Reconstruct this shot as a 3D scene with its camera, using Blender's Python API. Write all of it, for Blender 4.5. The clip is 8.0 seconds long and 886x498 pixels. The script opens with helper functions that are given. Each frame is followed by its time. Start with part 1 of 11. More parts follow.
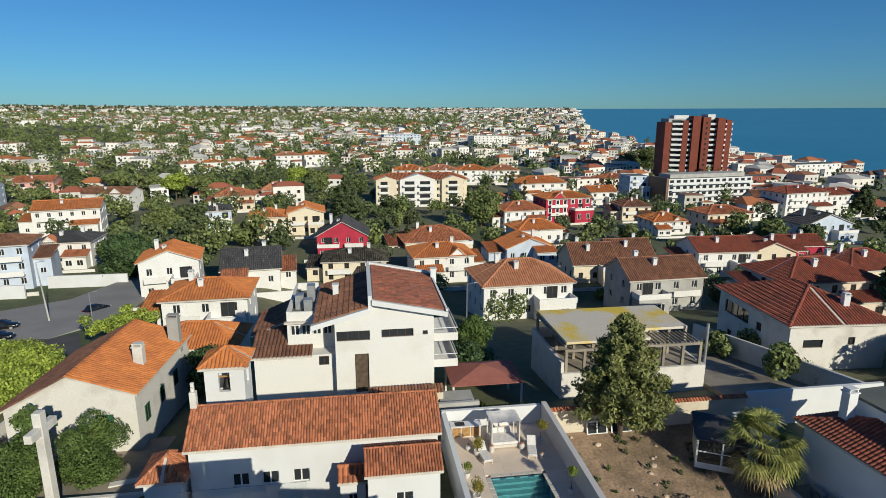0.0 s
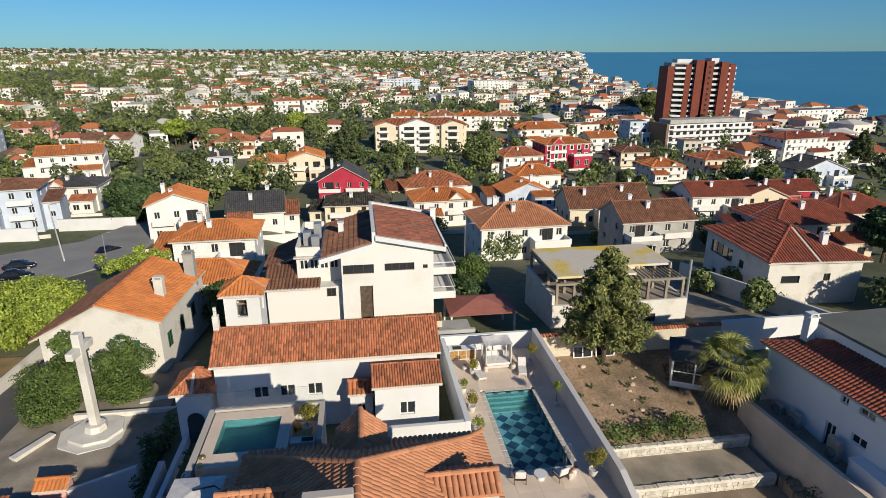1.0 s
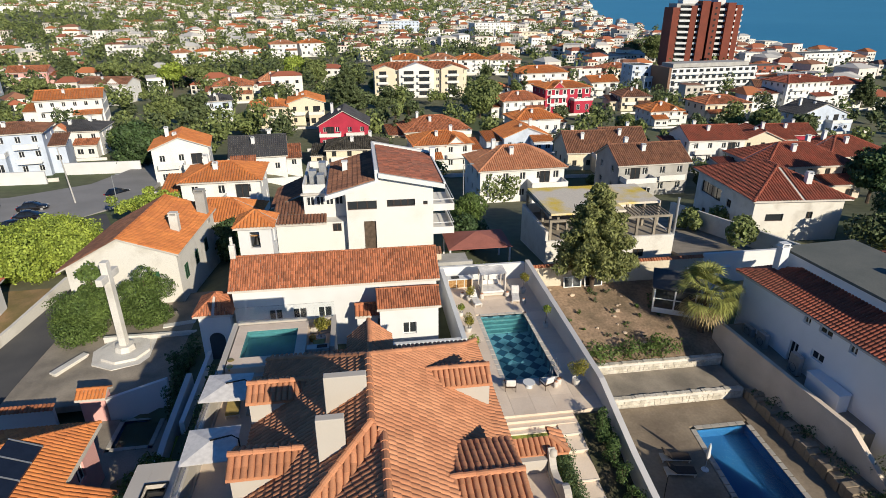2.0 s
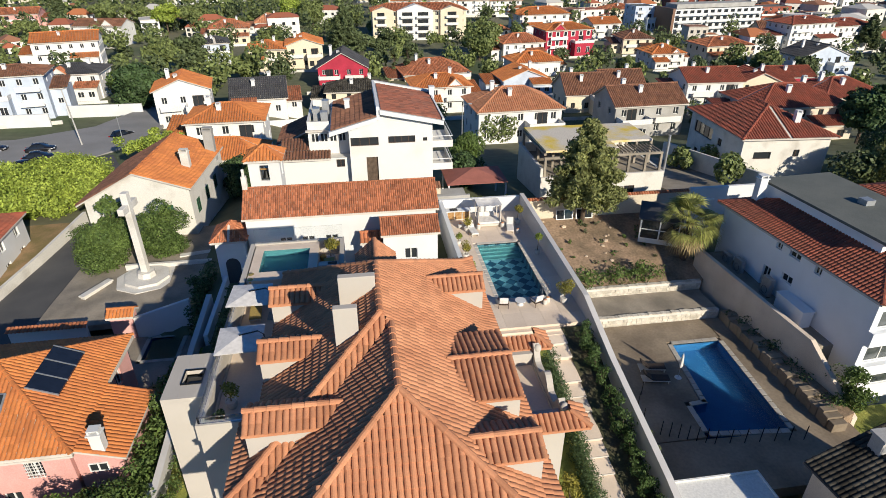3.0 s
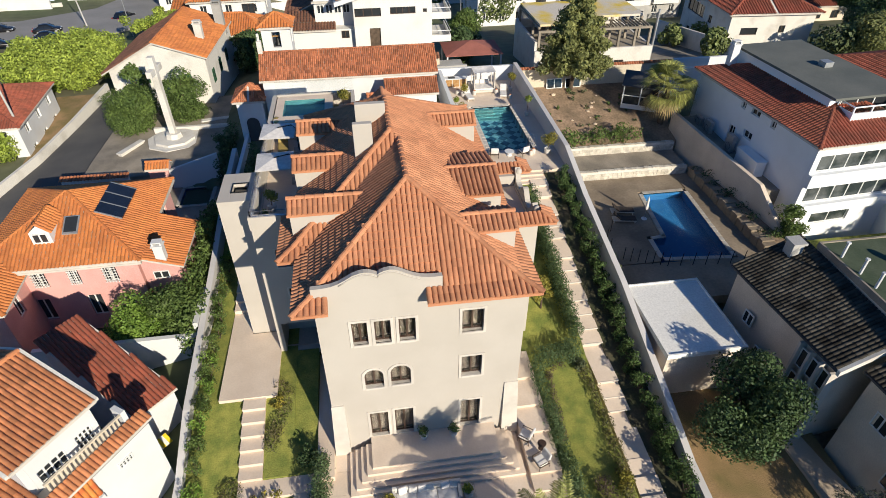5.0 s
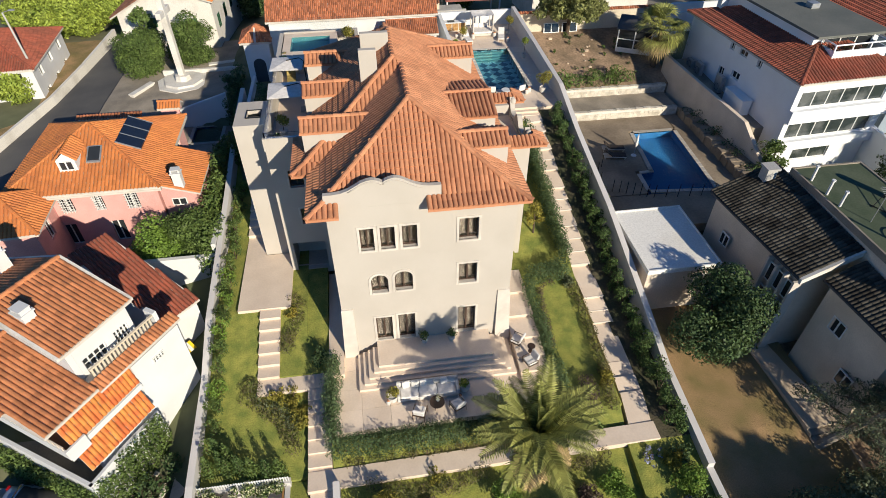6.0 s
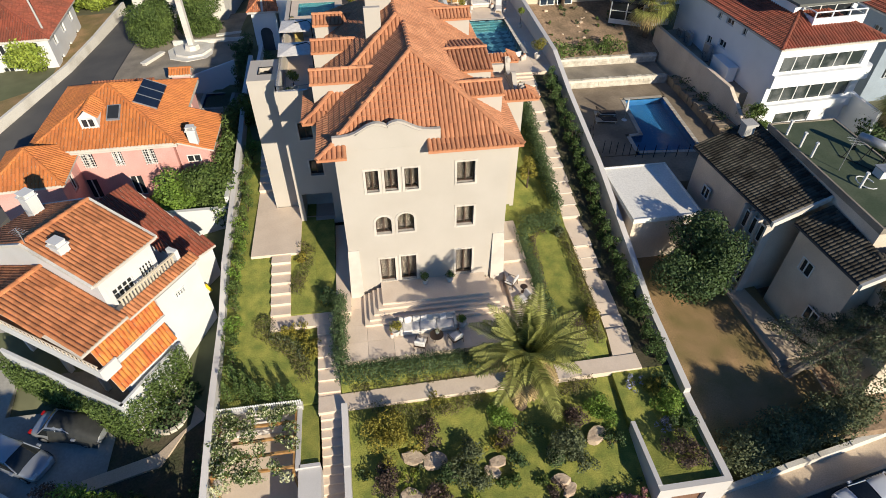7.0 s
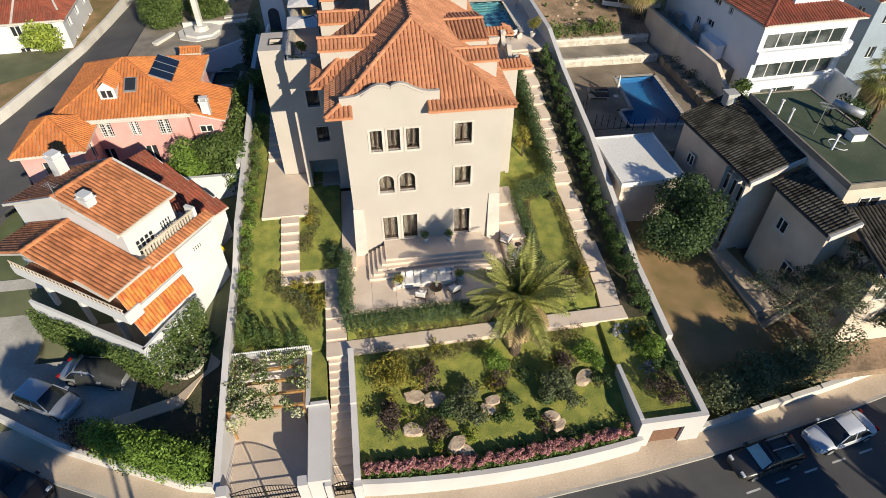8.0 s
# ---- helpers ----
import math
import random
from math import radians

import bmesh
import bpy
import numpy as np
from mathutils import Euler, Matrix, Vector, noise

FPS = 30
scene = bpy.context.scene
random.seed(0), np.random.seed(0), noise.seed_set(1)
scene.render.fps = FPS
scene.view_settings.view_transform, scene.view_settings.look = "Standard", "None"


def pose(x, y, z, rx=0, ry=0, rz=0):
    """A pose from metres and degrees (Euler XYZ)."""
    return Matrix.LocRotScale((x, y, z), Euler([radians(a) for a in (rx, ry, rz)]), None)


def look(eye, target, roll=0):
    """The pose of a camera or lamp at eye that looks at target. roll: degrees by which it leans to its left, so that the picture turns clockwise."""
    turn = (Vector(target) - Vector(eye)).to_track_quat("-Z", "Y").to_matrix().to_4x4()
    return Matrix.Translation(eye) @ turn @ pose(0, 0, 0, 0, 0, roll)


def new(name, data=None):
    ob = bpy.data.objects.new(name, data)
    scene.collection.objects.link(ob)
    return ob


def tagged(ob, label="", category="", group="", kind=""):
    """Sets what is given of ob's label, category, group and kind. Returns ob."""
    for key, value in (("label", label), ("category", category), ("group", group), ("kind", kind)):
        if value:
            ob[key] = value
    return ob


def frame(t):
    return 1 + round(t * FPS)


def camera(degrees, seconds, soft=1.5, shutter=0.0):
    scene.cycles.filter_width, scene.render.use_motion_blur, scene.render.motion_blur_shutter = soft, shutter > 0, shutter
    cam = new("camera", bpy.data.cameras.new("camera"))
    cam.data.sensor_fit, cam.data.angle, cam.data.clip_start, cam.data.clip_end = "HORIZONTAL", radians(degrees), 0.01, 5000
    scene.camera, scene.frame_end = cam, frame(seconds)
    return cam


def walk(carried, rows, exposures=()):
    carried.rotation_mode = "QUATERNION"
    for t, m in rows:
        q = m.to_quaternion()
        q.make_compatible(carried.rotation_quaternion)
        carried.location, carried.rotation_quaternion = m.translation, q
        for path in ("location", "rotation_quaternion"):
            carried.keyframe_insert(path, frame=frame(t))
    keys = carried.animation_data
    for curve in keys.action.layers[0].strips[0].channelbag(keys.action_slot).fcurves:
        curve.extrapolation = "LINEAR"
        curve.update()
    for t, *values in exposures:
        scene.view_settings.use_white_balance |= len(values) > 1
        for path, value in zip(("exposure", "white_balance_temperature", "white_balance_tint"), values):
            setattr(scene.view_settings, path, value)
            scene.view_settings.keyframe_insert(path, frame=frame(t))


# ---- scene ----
# ---- camera ----
cam = camera(74.8, 8.0, soft=0.8)
METRES, EYE, TILT, LEAN, TURN = 28.5, 27.4, 0.7, -1.5, -7.9
ROWS = [
    (0.0, 0.0, 0.0, 0.0, -0.36, -13.81, 1.47),
    (0.5, 0.0012, -0.058, 0.0007, -0.37, -16.39, 1.47),
    (1.0, 0.0021, -0.1163, 0.0013, -0.39, -18.96, 1.47),
    (1.5, 0.0034, -0.1743, 0.0018, -0.38, -21.52, 1.48),
    (3.0, 0.0058, -0.3523, 0.0026, -0.45, -29.12, 1.56),
    (3.5, 0.0058, -0.415, 0.0019, -0.47, -31.64, 1.55),
    (4.0, 0.0062, -0.4795, 0.0013, -0.47, -34.07, 1.55),
    (4.5, 0.0074, -0.546, -0.0004, -0.46, -36.29, 1.56),
    (6.0, 0.0097, -0.7473, -0.0088, -0.4, -42.13, 1.56),
    (6.5, 0.0103, -0.8132, -0.0116, -0.39, -42.75, 1.55),
    (7.0, 0.0097, -0.8779, -0.0141, -0.41, -43.25, 1.51),
    (7.5, 0.0111, -0.9408, -0.0166, -0.38, -43.58, 1.53),
    (8.0, 0.0118, -0.9995, -0.0178, -0.38, -43.61, 1.55),
]
walk(cam, [(t, pose(0, 0, EYE, TILT, LEAN, TURN) @ pose(METRES * x, METRES * y, METRES * z, 90 + pitch, roll, yaw)) for t, x, y, z, yaw, pitch, roll in ROWS],
     exposures=[(0.0, -0.02, 6100, 5), (0.5, 0.05, 6300, 8), (1.5, 0.22, 6400, 10), (3.0, 0.35, 6250, 10), (4.0, 0.36, 6250, 10), (6.0, 0.39, 6400, 10), (8.0, 0.42, 6500, 10)])

# ---- light: low warm sun from the street side, clear sky ----
SUN_UP, SUN_X, SUN_Y = 22.5, 0.43, -0.90
sun_az = math.atan2(SUN_X, SUN_Y)
world = bpy.data.worlds.new("sky")
scene.world = world
world.use_nodes = True
wn = world.node_tree
sky = wn.nodes.new("ShaderNodeTexSky")
sky.sky_type = "NISHITA"
sky.sun_disc = False
sky.sun_elevation = radians(SUN_UP)
sky.sun_rotation = sun_az
sky.air_density, sky.dust_density, sky.ozone_density = 1.0, 0.1, 4.0
cool = wn.nodes.new("ShaderNodeMix")
cool.data_type, cool.blend_type = "RGBA", "MULTIPLY"
cool.inputs[0].default_value = 1.0
cool.inputs[7].default_value = (0.54, 1.0, 1.42, 1)
wn.links.new(sky.outputs[0], cool.inputs[6])
wn.links.new(cool.outputs[2], wn.nodes["Background"].inputs[0])
wn.nodes["Background"].inputs[1].default_value = 0.054
sun = new("sun", bpy.data.lights.new("sun", "SUN"))
sun.data.energy, sun.data.angle, sun.data.color = 5.0, radians(0.6), (1.0, 0.89, 0.70)
sun_h = math.cos(radians(SUN_UP))
sun_from = Vector((SUN_X / math.hypot(SUN_X, SUN_Y) * sun_h, SUN_Y / math.hypot(SUN_X, SUN_Y) * sun_h, math.sin(radians(SUN_UP))))
sun.matrix_world = look(sun_from * 200, (0, 0, 0))


# ---- materials ----
def mat(name, col, rough=0.8, col2=None, scale=1.5, fine=25.0, bump=0.2, metal=0.0, island=0.0, obj=0.0, spec=0.4, detail=6.0, dist=0.02, contrast=(0.35, 0.65), trans=0.0, coarse=0.25):
    m = bpy.data.materials.new(name)
    m.use_nodes = True
    n, l = m.node_tree.nodes, m.node_tree.links
    b = n["Principled BSDF"]
    b.inputs["Roughness"].default_value = rough
    b.inputs["Metallic"].default_value = metal
    b.inputs["Specular IOR Level"].default_value = spec
    g = n.new("ShaderNodeNewGeometry")
    n1 = n.new("ShaderNodeTexNoise")
    n1.inputs["Scale"].default_value = scale
    n1.inputs["Detail"].default_value = detail
    l.new(g.outputs["Position"], n1.inputs["Vector"])
    r = n.new("ShaderNodeMapRange")
    r.inputs[1].default_value, r.inputs[2].default_value = contrast
    l.new(n1.outputs[0], r.inputs[0])
    mx = n.new("ShaderNodeMix")
    mx.data_type = "RGBA"
    mx.inputs[6].default_value = (*col, 1)
    mx.inputs[7].default_value = (*(col2 or [c * 0.82 for c in col]), 1)
    l.new(r.outputs[0], mx.inputs[0])
    last = mx.outputs[2]
    n2 = n.new("ShaderNodeTexNoise")
    n2.inputs["Scale"].default_value = fine
    n2.inputs["Detail"].default_value = 4
    l.new(g.outputs["Position"], n2.inputs["Vector"])
    hsv = n.new("ShaderNodeHueSaturation")
    mr = n.new("ShaderNodeMapRange")
    mr.inputs[3].default_value, mr.inputs[4].default_value = 1 - coarse, 1 + coarse
    l.new(n2.outputs[0], mr.inputs[0])
    val = mr.outputs[0]
    for amount, source in ((island, g.outputs["Random Per Island"]), (obj, None)):
        if amount:
            if source is None:
                source = n.new("ShaderNodeObjectInfo").outputs["Random"]
            a = n.new("ShaderNodeMapRange")
            a.inputs[3].default_value, a.inputs[4].default_value = 1 - amount, 1 + amount
            l.new(source, a.inputs[0])
            mu = n.new("ShaderNodeMath")
            mu.operation = "MULTIPLY"
            l.new(val, mu.inputs[0])
            l.new(a.outputs[0], mu.inputs[1])
            val = mu.outputs[0]
    l.new(val, hsv.inputs["Value"])
    l.new(last, hsv.inputs["Color"])
    l.new(hsv.outputs[0], b.inputs["Base Color"])
    if bump:
        bp = n.new("ShaderNodeBump")
        bp.inputs["Strength"].default_value = bump
        bp.inputs["Distance"].default_value = dist
        l.new(n2.outputs[0], bp.inputs["Height"])
        l.new(bp.outputs[0], b.inputs["Normal"])
    if trans:
        t = n.new("ShaderNodeBsdfTranslucent")
        l.new(hsv.outputs[0], t.inputs[0])
        ms = n.new("ShaderNodeMixShader")
        ms.inputs[0].default_value = trans
        l.new(b.outputs[0], ms.inputs[1])
        l.new(t.outputs[0], ms.inputs[2])
        l.new(ms.outputs[0], n["Material Output"].inputs[0])
    return m


def glassy(name, tint, rough=0.03):
    m = bpy.data.materials.new(name)
    m.use_nodes = True
    b = m.node_tree.nodes["Principled BSDF"]
    b.inputs["Base Color"].default_value = (*tint, 1)
    b.inputs["Roughness"].default_value = rough
    b.inputs["Transmission Weight"].default_value = 1.0
    b.inputs["IOR"].default_value = 1.45
    return m


PLASTER = mat("cream_plaster", (0.475, 0.435, 0.385), 0.85, (0.445, 0.405, 0.355), 0.5, 30, 0.08, coarse=0.05)
TRIM = mat("pale_trim", (0.59, 0.545, 0.485), 0.8, None, 1.0, 30, 0.05, coarse=0.05)
WHITE = mat("white_plaster", (0.65, 0.655, 0.66), 0.85, (0.59, 0.59, 0.585), 0.35, 20, 0.1, coarse=0.08)
WALLPAINT = mat("grey_white_wall", (0.56, 0.54, 0.525), 0.85, (0.51, 0.49, 0.475), 0.5, 20, 0.1, coarse=0.08)
OLDWHITE = mat("weathered_white", (0.62, 0.595, 0.545), 0.9, (0.44, 0.41, 0.36), 0.6, 14, 0.2, contrast=(0.5, 0.8))
YELLOWISH = mat("yellowed_render", (0.58, 0.515, 0.40), 0.9, (0.45, 0.39, 0.30), 0.5, 14, 0.2, contrast=(0.45, 0.8))
BEIGE = mat("beige_render", (0.70, 0.60, 0.49), 0.9, (0.58, 0.49, 0.39), 0.5, 16, 0.15)
PINK = mat("pink_render", (0.66, 0.36, 0.33), 0.9, (0.58, 0.30, 0.27), 0.6, 16, 0.12)
REDWALL = mat("red_render", (0.42, 0.03, 0.06), 0.85, None, 0.6, 16, 0.1)
BLUEISH = mat("pale_blue_render", (0.52, 0.58, 0.68), 0.9, None, 0.5, 16, 0.1)
GREYWALL = mat("grey_render", (0.42, 0.41, 0.39), 0.9, (0.32, 0.31, 0.29), 0.4, 14, 0.2)
TILE = mat("terracotta_tile", (0.51, 0.232, 0.12), 0.82, (0.43, 0.182, 0.092), 0.7, 18, 0.25, island=0.16, obj=0.05)
TILE_OLD = mat("weathered_orange_tile", (0.41, 0.15, 0.07), 0.88, (0.27, 0.10, 0.052), 0.9, 14, 0.3, island=0.36, contrast=(0.45, 0.8))
TILE_BRIGHT = mat("bright_orange_tile", (0.55, 0.195, 0.055), 0.82, (0.46, 0.155, 0.05), 0.6, 16, 0.25, island=0.14)
TILE_RED = mat("red_tile", (0.32, 0.085, 0.048), 0.82, (0.22, 0.07, 0.042), 0.6, 16, 0.25, island=0.16)
TILE_BROWN = mat("brown_tile", (0.25, 0.115, 0.065), 0.88, (0.17, 0.08, 0.05), 0.6, 16, 0.25, island=0.25)
TILE_DARK = mat("grey_lichen_tile", (0.10, 0.09, 0.073), 1.0, (0.04, 0.036, 0.03), 0.8, 16, 0.3, island=0.35, spec=0.05)
SLATE = mat("dark_roof_felt", (0.045, 0.045, 0.05), 0.85, (0.07, 0.07, 0.075), 0.5, 20, 0.15)
FLATROOF = mat("flat_roof_felt", (0.10, 0.11, 0.10), 0.9, (0.14, 0.145, 0.13), 0.3, 12, 0.15)
WHITEROOF = mat("white_roof_coat", (0.76, 0.745, 0.70), 0.8, (0.66, 0.64, 0.58), 0.35, 8, 0.04, contrast=(0.5, 0.8))
PAVING = mat("beige_stone_paving", (0.71, 0.59, 0.475), 0.8, (0.65, 0.53, 0.42), 0.8, 9, 0.05, obj=0.07, coarse=0.1)
PAVE_EDGE = mat("stone_tread_edge", (0.52, 0.43, 0.35), 0.85, None, 0.8, 9, 0.1)
CONCRETE = mat("old_concrete", (0.33, 0.285, 0.225), 0.92, (0.20, 0.175, 0.14), 0.5, 10, 0.25)
COBBLE = mat("limestone_setts", (0.58, 0.47, 0.355), 0.9, (0.48, 0.385, 0.29), 0.4, 12, 0.5, dist=0.03)
ASPHALT = mat("asphalt", (0.065, 0.065, 0.068), 0.9, (0.10, 0.097, 0.093), 0.25, 40, 0.2)
KERB = mat("kerb_stone", (0.44, 0.41, 0.36), 0.9, None, 1.0, 15, 0.2)
GRASS = mat("lawn_grass", (0.275, 0.275, 0.06), 0.95, (0.145, 0.175, 0.036), 1.3, 13, 0.9, dist=0.05, coarse=0.45)
DRYGRASS = mat("dry_lawn", (0.34, 0.22, 0.11), 0.95, (0.20, 0.155, 0.06), 0.5, 19, 0.8, dist=0.04, coarse=0.6)
EARTH = mat("bare_earth", (0.34, 0.235, 0.155), 0.95, (0.17, 0.125, 0.08), 0.45, 4.5, 0.7, dist=0.08, coarse=0.6)
LAND = mat("town_ground", (0.17, 0.16, 0.10), 0.95, (0.075, 0.10, 0.04), 0.03, 0.7, 0.2, coarse=0.4)
WOODFRAME = mat("dark_bronze_frame", (0.06, 0.035, 0.024), 0.5, None, 4, 30, 0.05)
WHITEFRAME = mat("white_frame", (0.75, 0.75, 0.73), 0.5, None, 4, 30, 0.02)
PANE = mat("window_glass", (0.03, 0.034, 0.038), 0.04, None, 0.5, 4, 0.0, spec=0.6, coarse=0.2)
GLASS = glassy("clear_glass", (0.95, 0.97, 0.97))
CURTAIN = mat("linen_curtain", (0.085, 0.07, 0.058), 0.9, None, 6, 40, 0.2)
SHUTTER = mat("green_shutter", (0.03, 0.10, 0.05), 0.6, None, 4, 30, 0.1)
METAL_D = mat("black_ironwork", (0.02, 0.02, 0.02), 0.45, None, 4, 30, 0.05, metal=0.5)
METAL_G = mat("galvanised_metal", (0.45, 0.46, 0.47), 0.45, None, 4, 30, 0.05, metal=0.6)
WOOD = mat("honey_wood", (0.40, 0.25, 0.11), 0.6, (0.30, 0.15, 0.045), 5, 40, 0.1)
BARK = mat("bark", (0.12, 0.085, 0.06), 0.95, (0.07, 0.05, 0.035), 3, 25, 0.8, dist=0.05)
PALEBARK = mat("pale_grey_bark", (0.32, 0.28, 0.23), 0.95, (0.20, 0.17, 0.13), 3, 22, 0.8, dist=0.05)
# soil colour darkened so that it also carries the shade on the beds
SOIL = mat("dark_soil_and_shade", (0.085, 0.07, 0.045), 0.95, (0.05, 0.055, 0.025), 0.8, 8, 0.8, dist=0.06, coarse=0.5)
ROCK = mat("garden_rock", (0.62, 0.50, 0.37), 0.9, (0.44, 0.33, 0.24), 1.6, 9, 0.8, dist=0.06)
FABRIC = mat("white_fabric", (0.72, 0.69, 0.66), 0.95, None, 4, 40, 0.1, coarse=0.06)
GREYFAB = mat("grey_cushion", (0.60, 0.58, 0.55), 0.95, None, 5, 40, 0.1)
POT = mat("glazed_pot", (0.60, 0.57, 0.53), 0.5, None, 4, 20, 0.05)
TERRACOTTA = mat("terracotta_pot", (0.42, 0.20, 0.11), 0.8, None, 4, 20, 0.1)


def leafmat(name, a, b, trans=0.25):
    a, b = tuple(1.22 * q for q in a), tuple(1.1 * q for q in b)
    return mat(name, a, 0.6, b, 0.9, 8, 0.0, island=0.45, trans=trans, spec=0.25, coarse=0.2, contrast=(0.3, 0.7))


LEAF = leafmat("green_leaves", (0.115, 0.165, 0.043), (0.062, 0.10, 0.027))
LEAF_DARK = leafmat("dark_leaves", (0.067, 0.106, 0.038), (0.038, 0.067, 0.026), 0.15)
LEAF_LIME = leafmat("lime_leaves", (0.208, 0.247, 0.039), (0.117, 0.169, 0.026))
LEAF_YEL = leafmat("yellow_green_leaves", (0.276, 0.23, 0.04), (0.149, 0.149, 0.029))
LEAF_OLIVE = leafmat("olive_leaves", (0.13, 0.15, 0.078), (0.085, 0.104, 0.052))
LEAF_PURPLE = leafmat("bronze_leaves", (0.115, 0.078, 0.065), (0.07, 0.055, 0.04))
LEAF_PINE = leafmat("pine_needles", (0.23, 0.24, 0.085), (0.14, 0.155, 0.055), 0.25)
LEAF_STONE = leafmat("stone_pine_needles", (0.30, 0.36, 0.06), (0.17, 0.23, 0.04), 0.2)
PALMLEAF = leafmat("palm_leaflets", (0.30, 0.30, 0.085), (0.15, 0.17, 0.05))
DRYLEAF = leafmat("dry_palm_leaflets", (0.40, 0.30, 0.15), (0.27, 0.20, 0.09))
LEAF_CEDAR = leafmat("cedar_needles", (0.105, 0.125, 0.07), (0.06, 0.078, 0.045), 0.15)
LEAF_HEATH = leafmat("heath_leaves", (0.155, 0.125, 0.06), (0.085, 0.095, 0.036))
LEAF_BRIGHT = leafmat("fresh_green_leaves", (0.17, 0.26, 0.045), (0.10, 0.17, 0.03))
FLOWER_PINK = leafmat("pink_flowers", (0.50, 0.255, 0.245), (0.36, 0.18, 0.17))
FLOWER_WHITE = leafmat("white_flowers", (0.52, 0.51, 0.34), (0.26, 0.30, 0.13))
FLOWER_BLUE = leafmat("lavender_flowers", (0.30, 0.30, 0.48), (0.16, 0.20, 0.22))


# ---- mesh tools ----
class Geo:
    """Vertices and faces gathered for one mesh."""

    def __init__(self):
        self.v, self.f = [], []

    def add(self, verts, faces):
        n = len(self.v)
        self.v += [tuple(p) for p in verts]
        self.f += [tuple(i + n for i in f) for f in faces]
        return self

    def box(self, x0, x1, y0, y1, z0, z1):
        return self.add([(x, y, z) for z in (z0, z1) for y in (y0, y1) for x in (x0, x1)],
                        [(0, 2, 3, 1), (4, 5, 7, 6), (0, 1, 5, 4), (2, 6, 7, 3), (0, 4, 6, 2), (1, 3, 7, 5)])

    def prism(self, poly, z0, z1):
        """A flat polygon (counter-clockwise x, y) between two heights; a height may be a list, corner by corner."""
        n = len(poly)
        lo = z0 if isinstance(z0, (list, tuple)) else [z0] * n
        hi = z1 if isinstance(z1, (list, tuple)) else [z1] * n
        return self.add([(p[0], p[1], z) for p, z in zip(poly, lo)] + [(p[0], p[1], z) for p, z in zip(poly, hi)],
                        [tuple(range(n - 1, -1, -1)), tuple(range(n, 2 * n))] + [(i, (i + 1) % n, n + (i + 1) % n, n + i) for i in range(n)])

    def slab(self, pts, thick):
        """A planar polygon in space, thickened downwards."""
        n = len(pts)
        return self.add([tuple(p) for p in pts] + [(p[0], p[1], p[2] - thick) for p in pts],
                        [tuple(range(n)), tuple(range(2 * n - 1, n - 1, -1))] + [(i, n + i, n + (i + 1) % n, (i + 1) % n) for i in range(n)])

    def cyl(self, x, y, z0, z1, r0, r1=None, n=12):
        r1 = r0 if r1 is None else r1
        ring = [(math.cos(2 * math.pi * k / n), math.sin(2 * math.pi * k / n)) for k in range(n)]
        return self.add([(x + r0 * c, y + r0 * s, z0) for c, s in ring] + [(x + r1 * c, y + r1 * s, z1) for c, s in ring],
                        [tuple(range(n - 1, -1, -1)), tuple(range(n, 2 * n))] + [(i, (i + 1) % n, n + (i + 1) % n, n + i) for i in range(n)])

    def tube(self, pts, r, n=6):
        """A tube along points; r a number or a list."""
        pts = [Vector(p) for p in pts]
        rs = r if isinstance(r, (list, tuple)) else [r] * len(pts)
        base = len(self.v)
        for i, p in enumerate(pts):
            d = (pts[min(i + 1, len(pts) - 1)] - pts[max(i - 1, 0)]).normalized()
            a = d.cross(Vector((0.31, 0.12, 0.94)))
            a = a.normalized() if a.length > 1e-3 else Vector((1, 0, 0))
            b = d.cross(a)
            for k in range(n):
                w = 2 * math.pi * k / n
                q = p + (a * math.cos(w) + b * math.sin(w)) * rs[i]
                self.v.append(tuple(q))
        for i in range(len(pts) - 1):
            for k in range(n):
                self.f.append((base + i * n + k, base + i * n + (k + 1) % n, base + (i + 1) * n + (k + 1) % n, base + (i + 1) * n + k))
        self.f.append(tuple(base + k for k in range(n - 1, -1, -1)))
        self.f.append(tuple(base + (len(pts) - 1) * n + k for k in range(n)))
        return self

    def lathe(self, x, y, prof, n=14):
        """A turned shape: profile of (radius, height) from bottom to top."""
        base = len(self.v)
        for r, z in prof:
            for k in range(n):
                w = 2 * math.pi * k / n
                self.v.append((x + r * math.cos(w), y + r * math.sin(w), z))
        for i in range(len(prof) - 1):
            for k in range(n):
                self.f.append((base + i * n + k, base + i * n + (k + 1) % n, base + (i + 1) * n + (k + 1) % n, base + (i + 1) * n + k))
        self.f.append(tuple(base + k for k in range(n - 1, -1, -1)))
        self.f.append(tuple(base + (len(prof) - 1) * n + k for k in range(n)))
        return self

    def moved(self, m):
        self.v = [tuple(m @ Vector(p)) for p in self.v]
        return self

    def mesh(self, name, smooth=False):
        me = bpy.data.meshes.new(name)
        me.from_pydata(self.v, [], self.f)
        if smooth:
            me.shade_smooth()
        return me


def quads_mesh(name, verts, quads, smooth=False):
    """A mesh from arrays of vertices and four-cornered faces."""
    me = bpy.data.meshes.new(name)
    me.vertices.add(len(verts))
    me.vertices.foreach_set("co", np.asarray(verts, dtype=np.float32).ravel())
    me.loops.add(quads.size)
    me.loops.foreach_set("vertex_index", np.asarray(quads, dtype=np.int32).ravel())
    me.polygons.add(len(quads))
    me.polygons.foreach_set("loop_start", np.arange(0, quads.size, quads.shape[1], dtype=np.int32))
    me.update(calc_edges=True)
    if smooth:
        me.shade_smooth()
    else:
        me.shade_flat()
    return me


